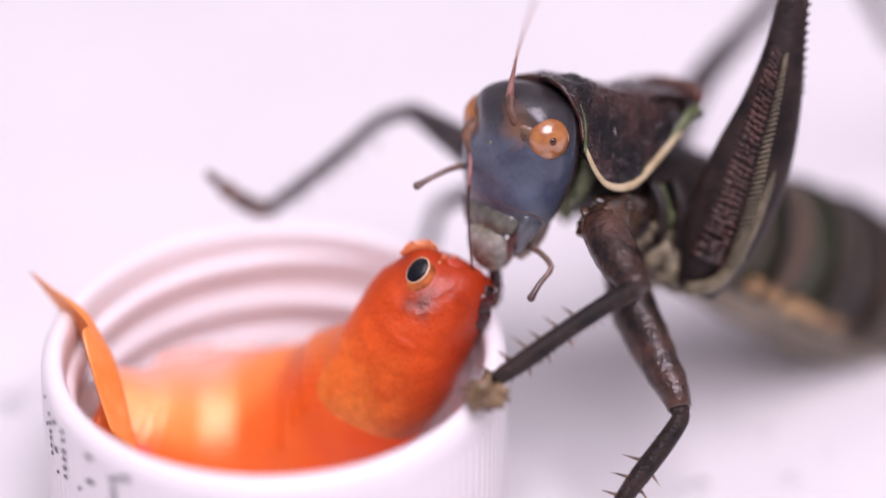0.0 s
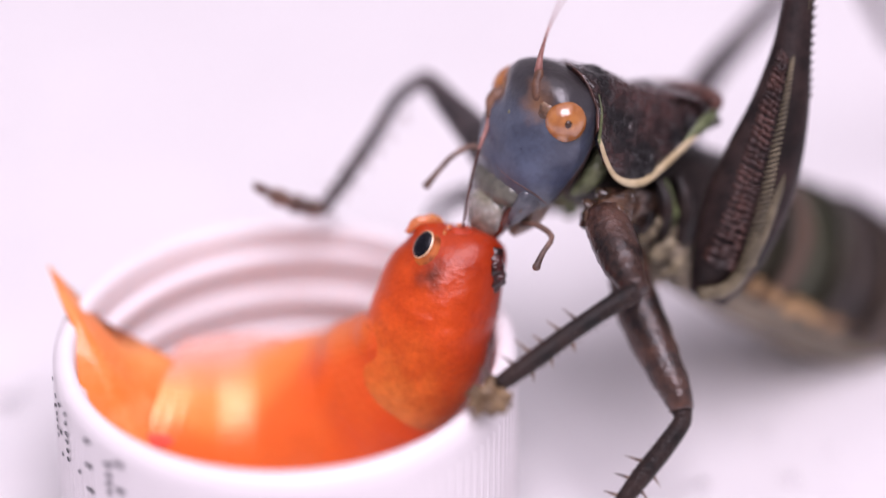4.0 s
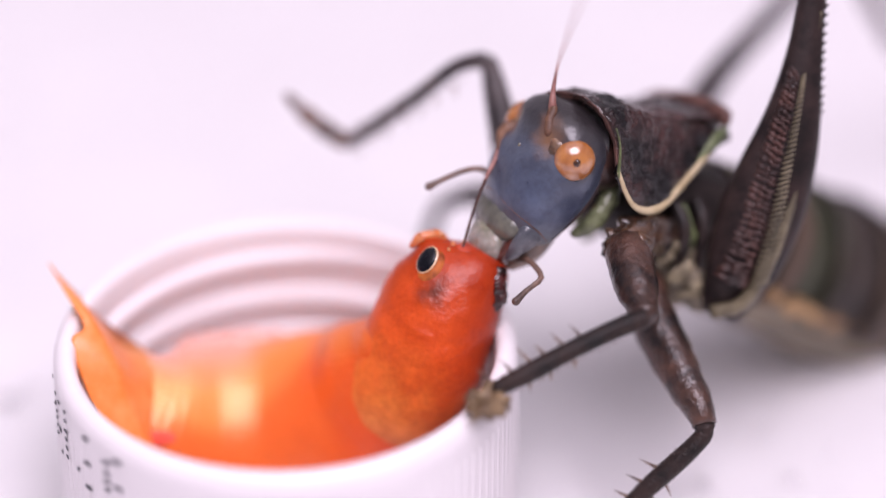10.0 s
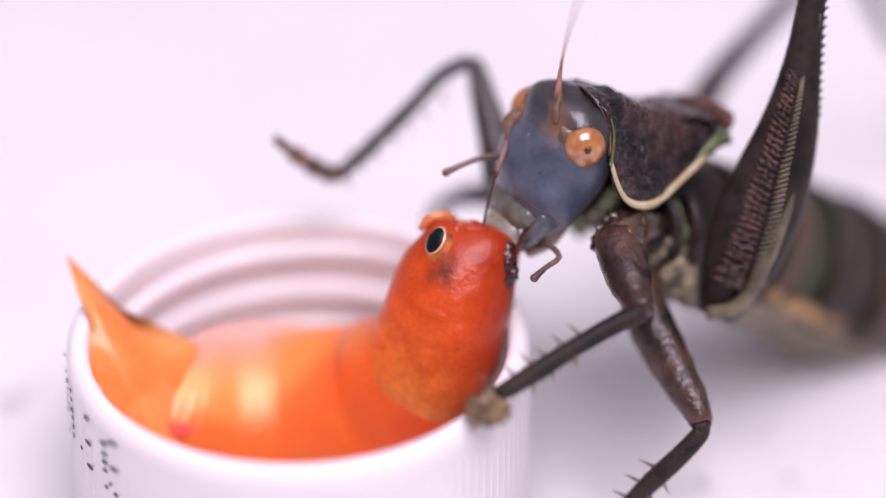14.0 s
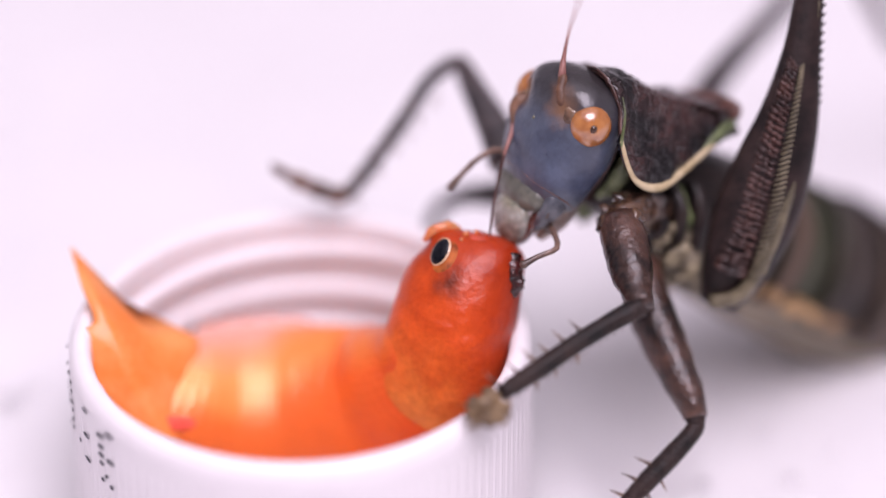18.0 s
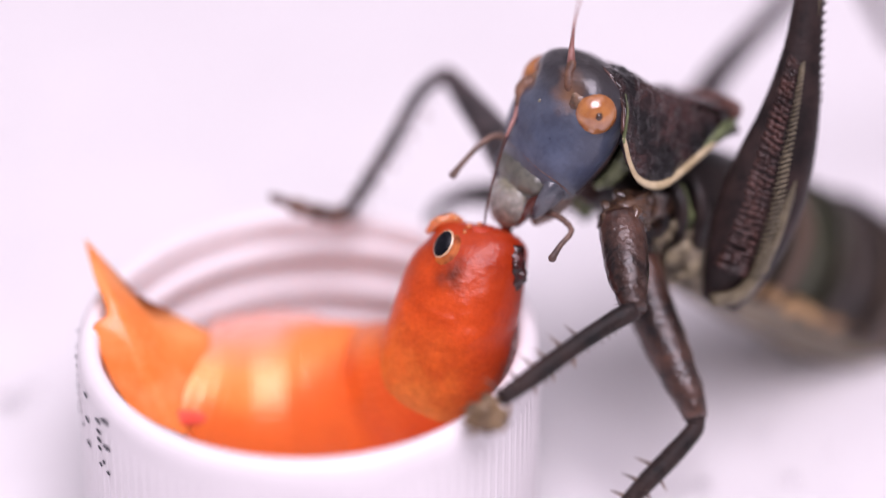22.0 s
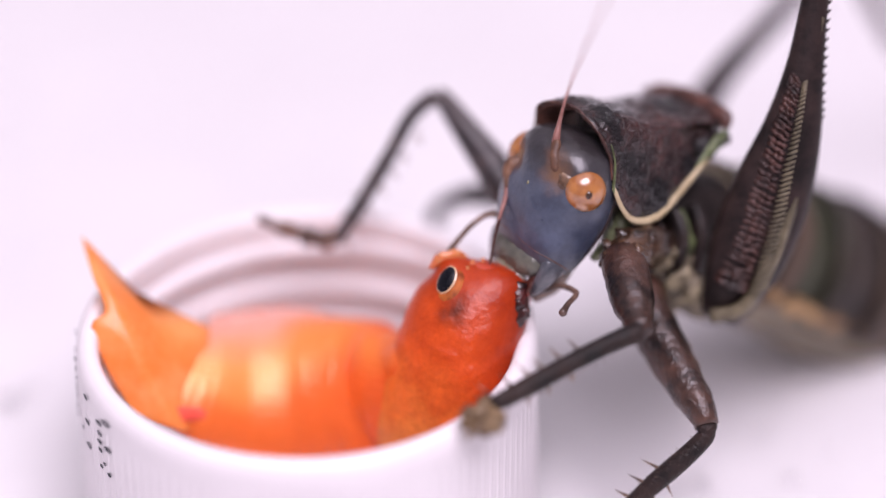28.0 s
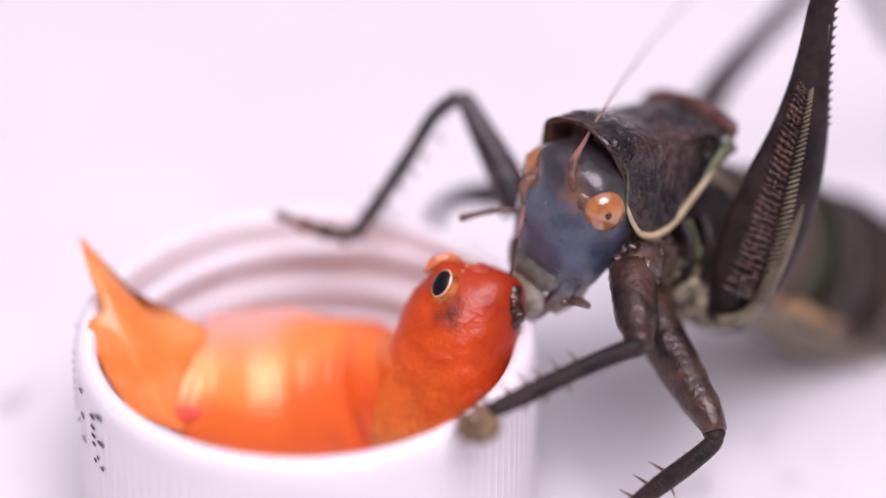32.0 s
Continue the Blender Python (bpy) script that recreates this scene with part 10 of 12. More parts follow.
    walk(LEGS["fore_femur"], [
        (0, mm(-5.3, -9.45, 21.55, -9.64, -3.23, 7.02)), (0.5, mm(-5.3, -9.51, 21.46, -6.22, -3.43, 9.95)),
        (1, mm(-5.34, -9.55, 21.4, -6.23, -3.49, 10.22)), (1.5, mm(-5.45, -9.57, 21.37, -5.7, -3.67, 11.28)),
        (2, mm(-5.12, -9.2, 21.92, -0.91, -2.15, 7.26)), (2.5, mm(-5.08, -9.2, 21.92, -0.7, -1.96, 6.66)),
        (3, mm(-5.12, -9.2, 21.92, -0.91, -2.15, 7.26)), (3.5, mm(-5.12, -9.16, 21.98, -2.46, -2.07, 6.13)),
        (5.5, mm(-4.9, -9.16, 21.98, -2.44, -1.78, 5.02)), (6, mm(-4.86, -8.94, 22.31, 1.34, -1, 4.32)),
        (6.5, mm(-4.36, -8.64, 22.77, 9.72, 1.28, 1.94)), (7, mm(-4.28, -8.54, 22.92, 11.57, 1.73, 1.71)),
        (7.5, mm(-4.36, -8.52, 22.95, 11.55, 1.51, 2.25)), (8, mm(-4.28, -8.54, 22.92, 11.57, 1.73, 1.71)),
        (8.5, mm(-4.06, -9.28, 21.8, 1.87, 0.04, 1.12)), (9, mm(-3.74, -9.69, 21.19, 0, -0, 0)), (9.5, mm(-3.56, -10.07, 20.62, -4.41, -0.59, -1.23)),
        (10, mm(-3.66, -10.19, 20.43, -6.18, -0.91, -1.43)), (10.5, mm(-4.17, -10.43, 20.07, -14.36, -2.73, -0.58)),
        (11, mm(-4.28, -10.49, 19.98, -13.18, -2.73, 0.88)), (11.5, mm(-4.5, -10.61, 19.8, -11.92, -3.3, 5.68)),
        (12, mm(-4.28, -10.55, 19.89, -4.84, -3.06, 8.96)), (12.5, mm(-4.46, -10.65, 19.74, -8.7, -3.6, 9.51)),
        (13, mm(-4.57, -10.37, 20.16, -10.35, -3.39, 7.35)), (13.5, mm(-4.61, -10.13, 20.53, -8.01, -2.54, 4.63)),
        (14, mm(-4.39, -9.97, 20.77, -4.97, -1.67, 2.89)), (14.5, mm(-4.46, -9.91, 20.86, -3.97, -1.46, 2.73)),
        (16.5, mm(-4.03, -9.28, 21.8, 6.01, 1.15, 0.24)), (17, mm(-4.06, -9.26, 21.83, 6.01, 1.06, 0.51)),
        (17.5, mm(-4.03, -9.22, 21.89, 7.01, 1.31, 0.37)), (18, mm(-4.03, -9.33, 21.74, 5.02, 0.99, 0.11)),
        (18.5, mm(-3.96, -9.47, 21.52, 3.36, 0.92, -0.75)), (19, mm(-3.92, -9.47, 21.52, 2.36, 1.17, -2.24)),
        (19.5, mm(-4.03, -9.41, 21.62, 4.51, 1.85, -2.8)), (20, mm(-3.85, -9.35, 21.71, 5.65, 2.55, -4.07)),
        (20.5, mm(-3.92, -9.26, 21.83, 8.45, 3.18, -3.87)), (21, mm(-3.85, -9.26, 21.83, 8.44, 3.39, -4.42)),
        (21.5, mm(-3.92, -9.2, 21.92, 10.28, 3.52, -3.55)), (22, mm(-3.96, -9.22, 21.89, 10.14, 3.37, -3.26)),
        (22.5, mm(-3.96, -9.26, 21.83, 8.45, 3.08, -3.59)), (23, mm(-4.14, -9.26, 21.83, 8.46, 2.97, -3.3)),
        (23.5, mm(-3.96, -9.22, 21.89, 9.44, 3.37, -3.71)), (24, mm(-4.03, -9.26, 21.83, 10.13, 3.26, -2.98)),
        (24.5, mm(-3.66, -9.45, 21.55, 8.41, 3.39, -4.45)), (25, mm(-4.06, -9.55, 21.4, 3.33, 1.61, -2.91)),
        (25.5, mm(-4.14, -9.55, 21.4, 3.33, 1.6, -2.9)), (27.5, mm(-3.92, -10.25, 20.34, -1.73, 0.38, -2.7)),
        (28, mm(-3.85, -10.59, 19.83, -4.93, -0.41, -2.44)), (28.5, mm(-3.66, -10.77, 19.56, -7.56, -0.65, -3.99)),
        (29, mm(-3.74, -10.45, 20.04, -5.92, 0.04, -5.35)), (29.5, mm(-3.56, -9.91, 20.86, 2.59, 3.52, -9.5)),
        (30, mm(-3.77, -9.85, 20.95, 2.82, 3.22, -8.34)), (30.5, mm(-3.74, -9.87, 20.92, 3.62, 3.5, -8.49)),
        (31, mm(-3.41, -10.27, 20.31, 0.76, 2.89, -9.23)), (31.5, mm(-3.23, -10.73, 19.62, -0.42, 2.03, -7.45)),
        (32, mm(-3.23, -11.08, 19.1, -4.79, 0.94, -7.89)),])
    walk(LEGS["fore_tibia"], [
        (0, mm(-3.09, -16.1, 20.89, 5.66, -8.44, -4.45)), (0.5, mm(-2.73, -15.98, 20.39, 4.57, -5.51, -5.24)),
        (1, mm(-2.74, -16.01, 20.33, 3.92, -5.28, -3.9)), (1.5, mm(-2.72, -15.97, 20.24, 3.31, -5, -2.72)),
        (2, mm(-2.87, -15.66, 20.19, 2.2, -5.25, 0.42)), (2.5, mm(-2.91, -15.68, 20.16, 2.17, -5.05, 0.27)),
        (3, mm(-2.87, -15.66, 20.19, 2.19, -5.11, 0.27)), (3.5, mm(-3.01, -15.71, 20.43, 2.79, -6.45, 0.26)),
        (5.5, mm(-2.92, -15.75, 20.42, 2.04, -6.46, 2.15)), (6, mm(-2.99, -15.43, 20.29, 0.88, -5.92, 4.59)),
        (6.5, mm(-2.87, -14.84, 19.75, -1.1, -3.11, 6.99)), (7, mm(-2.85, -14.64, 19.69, -1.5, -2.77, 7.77)),
        (7.5, mm(-2.85, -14.61, 19.73, -1.49, -2.93, 7.91)), (8, mm(-2.85, -14.64, 19.69, -1.5, -2.77, 7.77)),
        (8.5, mm(-2.59, -15.85, 19.69, 0.47, -2.62, 1.98)), (9, mm(-2.39, -16.34, 19.3, 0.48, -0.52, -0.7)),
        (9.5, mm(-2.34, -16.88, 19.26, 1.45, -0.2, -3.93)), (10, mm(-2.47, -17.04, 19.3, 2.12, -0.37, -5.57)),
        (10.5, mm(-2.89, -17.36, 19.96, 4.96, -3.92, -8.21)), (11, mm(-2.82, -17.38, 19.72, 4.65, -2.3, -9.6)),
        (11.5, mm(-2.45, -17.35, 19.4, 3.8, -0.48, -9.99)), (12, mm(-1.83, -17.04, 18.64, 0.63, 3.49, -7.11)),
        (12.5, mm(-1.95, -17.19, 18.96, 1.28, 1.87, -6.49)), (13, mm(-2.32, -17.03, 19.58, 2.08, -1.34, -4.11)),
        (13.5, mm(-2.68, -16.85, 19.64, 1.64, -1.89, -2.18)), (14, mm(-2.67, -16.69, 19.5, 0.49, -1.35, 0.36)),
        (14.5, mm(-2.76, -16.61, 19.47, -0.26, -1.04, 2.12)), (16.5, mm(-2.71, -15.7, 19.2, -2.08, 0.41, 5.76)),
        (17, mm(-2.71, -15.68, 19.23, -2.06, 0.27, 5.87)), (17.5, mm(-2.7, -15.59, 19.17, -2.27, 0.54, 6.19)),
        (18, mm(-2.71, -15.79, 19.25, -1.85, 0.25, 5.25)), (18.5, mm(-2.73, -16.02, 19.23, -1.57, 0.29, 4.35)),
        (19, mm(-2.88, -16.09, 19.34, -1.55, -0.38, 5.14)), (19.5, mm(-3.08, -15.95, 19.17, -2.61, 0.47, 7.36)),
        (20, mm(-3.07, -15.86, 19.11, -2.85, 0.58, 7.98)), (20.5, mm(-3.16, -15.64, 18.91, -3.71, 1.49, 9.66)),
        (21, mm(-3.16, -15.64, 18.91, -3.71, 1.5, 9.63)), (21.5, mm(-3.15, -15.48, 18.8, -4.09, 2.05, 10.24)),
        (22, mm(-3.15, -15.5, 18.78, -4.08, 2.1, 10.14)), (22.5, mm(-3.16, -15.63, 18.91, -3.71, 1.48, 9.67)),
        (23, mm(-3.31, -15.63, 18.91, -3.94, 1.46, 10.45)), (23.5, mm(-3.19, -15.54, 18.86, -3.78, 1.68, 9.65)),
        (24, mm(-3.18, -15.54, 18.73, -4.01, 2.29, 9.65)), (24.5, mm(-2.98, -15.83, 18.64, -4.05, 3.03, 8.86)),
        (25, mm(-3.12, -16.14, 19.09, -2.51, 0.61, 6.86)), (25.5, mm(-3.19, -16.14, 19.09, -2.59, 0.62, 7.1)),
        (27.5, mm(-2.9, -17.02, 18.65, -2.65, 3, 4.15)), (28, mm(-2.78, -17.44, 18.53, -1.89, 3.43, 1.01)),
        (28.5, mm(-2.79, -17.7, 18.58, -1.36, 3.09, -0.2)), (29, mm(-3.03, -17.36, 18.85, -1.27, 1.71, 1.51)),
        (29.5, mm(-3.45, -16.58, 18.59, -3.57, 2.97, 7.29)), (30, mm(-3.52, -16.51, 18.66, -3.53, 2.7, 7.5)),
        (30.5, mm(-3.51, -16.5, 18.54, -3.76, 3.28, 7.53)), (31, mm(-3.25, -17.02, 18.27, -3.7, 4.75, 5.23)),
        (31.5, mm(-2.82, -17.51, 17.73, -4.29, 7.6, 2.84)), (32, mm(-2.85, -17.98, 17.75, -3.84, 7.43, 1.39)),])
    walk(LEGS["fore_tarsus"], [
        (0, mm(-12.04, -19.34, 16, 0, -0, 0)), (0.5, mm(-12.01, -19.14, 16.01, 0, -0, 0)), (1, mm(-11.99, -19.44, 16.03, 0, -0, 0)),
        (1.5, mm(-11.93, -19.62, 16.02, 0, -0, 0)), (2, mm(-11.84, -19.86, 16.02, 0, -0, 0)), (2.5, mm(-11.91, -19.86, 16.02, 0, -0, 0)),
        (3, mm(-11.89, -19.85, 16.03, 0, -0, 0)), (3.5, mm(-11.9, -19.86, 16.02, 0, -0, 0)), (5.5, mm(-11.72, -20.26, 16.04, 0, -0, 0)),
        (6, mm(-11.68, -20.41, 16.06, 0, -0, 0)), (6.5, mm(-11.6, -20.35, 16.09, 0, -0, 0)), (7, mm(-11.57, -20.33, 16.1, 0, -0, 0)),
        (7.5, mm(-11.56, -20.32, 16.11, 0, -0, 0)), (8, mm(-11.57, -20.33, 16.1, 0, -0, 0)), (8.5, mm(-11.68, -20.43, 16.04, 0, -0, 0)),
        (9, mm(-11.75, -20.47, 16.02, 0, -0, 0)), (9.5, mm(-11.84, -20.38, 15.98, 0, -0, 0)), (10, mm(-12, -20.21, 15.96, 0, -0, 0)),
        (10.5, mm(-12.19, -19.93, 15.91, 0, -0, 0)), (11, mm(-12.33, -19.74, 15.93, 0, -0, 0)), (11.5, mm(-12.13, -19.67, 15.95, 0, -0, 0)),
        (12, mm(-11.77, -20.05, 16.01, 0, -0, 0)), (12.5, mm(-11.79, -20.29, 16.01, 0, -0, 0)), (13, mm(-11.89, -20.51, 16.03, 0, -0, 0)),
        (13.5, mm(-12.09, -20.68, 16.03, 0, -0, 0)), (14, mm(-11.99, -21.02, 16.05, 0, -0, 0)), (14.5, mm(-12.06, -21.32, 16.08, 0, -0, 0)),
        (16.5, mm(-11.93, -21.21, 16.13, 0, -0, 0)), (17, mm(-11.93, -21.2, 16.14, 0, -0, 0)), (17.5, mm(-11.91, -21.19, 16.14, 0, -0, 0)),
        (18, mm(-11.99, -21.2, 16.14, 0, -0, 0)), (18.5, mm(-12.04, -21.24, 16.12, 0, -0, 0)), (19, mm(-12.06, -21.42, 16.12, 0, -0, 0)),
        (19.5, mm(-12.19, -21.76, 16.15, 0, -0, 0)), (20, mm(-12.1, -21.77, 16.14, 0, -0, 0)), (20.5, mm(-12.1, -21.9, 16.14, 0, -0, 0)),
        (21, mm(-12.1, -21.9, 16.14, 0, -0, 0)), (21.5, mm(-12.07, -21.87, 16.15, 0, -0, 0)), (22, mm(-12.08, -21.88, 16.14, 0, -0, 0)),
        (22.5, mm(-12.1, -21.9, 16.14, 0, -0, 0)), (23, mm(-12.18, -22.05, 16.15, 0, -0, 0)), (23.5, mm(-12.12, -21.79, 16.14, 0, -0, 0)),
        (24, mm(-12.12, -21.8, 16.13, 0, -0, 0)), (24.5, mm(-12.13, -22.04, 16.15, 0, -0, 0)), (25, mm(-12.2, -21.82, 16.12, 0, -0, 0)),
        (25.5, mm(-12.26, -21.87, 16.12, 0, -0, 0)), (27.5, mm(-12.33, -22.26, 16.1, 0, -0, 0)), (28, mm(-12.3, -22.02, 16.04, 0, -0, 0)),
        (28.5, mm(-12.29, -22, 16.02, 0, -0, 0)), (29, mm(-12.41, -21.97, 16.04, 0, -0, 0)), (29.5, mm(-12.59, -22.4, 16.1, 0, -0, 0)),
        (30, mm(-12.66, -22.38, 16.11, 0, -0, 0)), (30.5, mm(-12.67, -22.38, 16.11, 0, -0, 0)), (31, mm(-12.67, -22.52, 16.09, 0, -0, 0)),
        (31.5, mm(-12.61, -22.68, 16.08, 0, -0, 0)), (32, mm(-12.63, -22.81, 16.06, 0, -0, 0)),])
    walk(LEGS["mid_femur"], [
        (0, mm(-3.54, -7.06, 17.01, -2.78, -1.19, 0.36)), (0.5, mm(-3.56, -7.07, 16.99, -3.35, -1.2, 0.04)),
        (1, mm(-3.57, -7.12, 16.93, -4.39, -1.48, -0.1)), (1.5, mm(-3.61, -7.1, 16.95, -1.9, -1.43, 1.26)),
        (2, mm(-3.3, -6.91, 17.24, 2.05, 0.21, 0.82)), (2.5, mm(-3.26, -6.91, 17.24, 2.51, 0.18, 1.12)),
        (3, mm(-3.28, -6.91, 17.24, 2.05, 0.26, 0.75)), (3.5, mm(-3.28, -6.9, 17.26, 2.54, 0.35, 0.88)),
        (5.5, mm(-3.07, -6.92, 17.23, 2.61, 0.45, 0.77)), (6, mm(-3.05, -6.76, 17.47, 6.24, 1.49, 1.18)),
        (6.5, mm(-2.65, -6.57, 17.75, 17.83, 4.15, 3.4)), (7, mm(-2.59, -6.49, 17.88, 17.91, 4.53, 3)),
        (7.5, mm(-2.63, -6.47, 17.91, 17.92, 4.65, 2.86)), (8, mm(-2.55, -6.48, 17.89, 17.93, 4.67, 2.85)),
        (8.5, mm(-2.44, -6.99, 17.12, 3.24, 1.33, -0.23)), (9, mm(-2.2, -7.3, 16.65, 0, -0, 0)), (9.5, mm(-2.05, -7.6, 16.2, -2.83, -1.23, 0.39)),
        (10, mm(-2.11, -7.72, 16.02, -3.53, -1.83, 1.03)), (10.5, mm(-2.42, -7.92, 15.72, -5.51, -3.12, 2.2)),
        (11, mm(-2.48, -7.96, 15.66, -5.6, -3.47, 2.78)), (11.5, mm(-2.66, -8.01, 15.58, -7.4, -4.15, 3.06)),
        (12, mm(-2.55, -7.96, 15.66, -6.74, -3.73, 2.62)), (12.5, mm(-2.68, -8.01, 15.58, -7.92, -4.06, 2.58)),
        (13, mm(-2.79, -7.8, 15.89, -6.58, -3.45, 2.2)), (13.5, mm(-2.81, -7.69, 16.06, -3.92, -2.95, 2.77)),
        (14, mm(-2.59, -7.6, 16.2, -1.07, -2.04, 2.75)), (14.5, mm(-2.63, -7.55, 16.28, -0.5, -1.92, 2.84)),
        (16.5, mm(-2.31, -7.09, 16.96, 6.65, 1.13, 1.89)), (17, mm(-2.33, -7.05, 17.02, 6.18, 1.13, 1.66)),
        (17.5, mm(-2.31, -7.03, 17.05, 6.72, 1.48, 1.43)), (18, mm(-2.31, -7.09, 16.96, 4.67, 0.92, 1.16)),
        (18.5, mm(-2.26, -7.19, 16.82, 3.12, 0.68, 0.69)), (19, mm(-2.24, -7.19, 16.82, 4.1, 0.7, 1.19)),
        (19.5, mm(-2.29, -7.14, 16.9, 4.66, 0.87, 1.24)), (20, mm(-2.16, -7.1, 16.95, 5.23, 1.35, 0.84)),
        (20.5, mm(-2.2, -7.03, 17.05, 8.25, 1.84, 1.72)), (21, mm(-2.16, -7.05, 17.02, 7.25, 1.69, 1.41)),
        (21.5, mm(-2.2, -7, 17.1, 7.75, 1.77, 1.56)), (22, mm(-2.26, -7.01, 17.09, 7.71, 1.59, 1.8)), (22.5, mm(-2.26, -7.05, 17.02, 7.71, 1.58, 1.8)),
        (23, mm(-2.37, -7.03, 17.05, 7.18, 1.38, 1.81)), (23.5, mm(-2.26, -7.01, 17.09, 7.26, 1.74, 1.35)),
        (24, mm(-2.29, -7.03, 17.05, 8.7, 1.62, 2.24)), (24.5, mm(-2.01, -7.16, 16.87, 3.75, 1.21, 0.24)),
        (25, mm(-2.31, -7.21, 16.79, 1.54, 0.21, 0.54)), (25.5, mm(-2.37, -7.2, 16.81, 1.06, 0.26, 0.18)),
        (27.5, mm(-2.26, -7.71, 16.03, -4.61, -2.17, 0.99)), (28, mm(-2.22, -7.95, 15.68, -6.51, -3.18, 1.73)),
        (28.5, mm(-2.07, -8.1, 15.45, -7.7, -3.63, 1.88)), (29, mm(-2.09, -7.9, 15.75, -4.28, -2.63, 2)),
        (29.5, mm(-1.96, -7.52, 16.33, 0.39, -0.56, 1.12)), (30, mm(-2.13, -7.48, 16.39, 1.37, -0.54, 1.63)),
        (30.5, mm(-2.09, -7.49, 16.37, 0.88, -0.53, 1.34)), (31, mm(-1.83, -7.75, 15.97, -1.92, -1.51, 1.4)),
        (31.5, mm(-1.74, -8.05, 15.52, -5.3, -2.6, 1.36)), (32, mm(-1.74, -8.31, 15.14, -8.76, -3.84, 1.65)),])
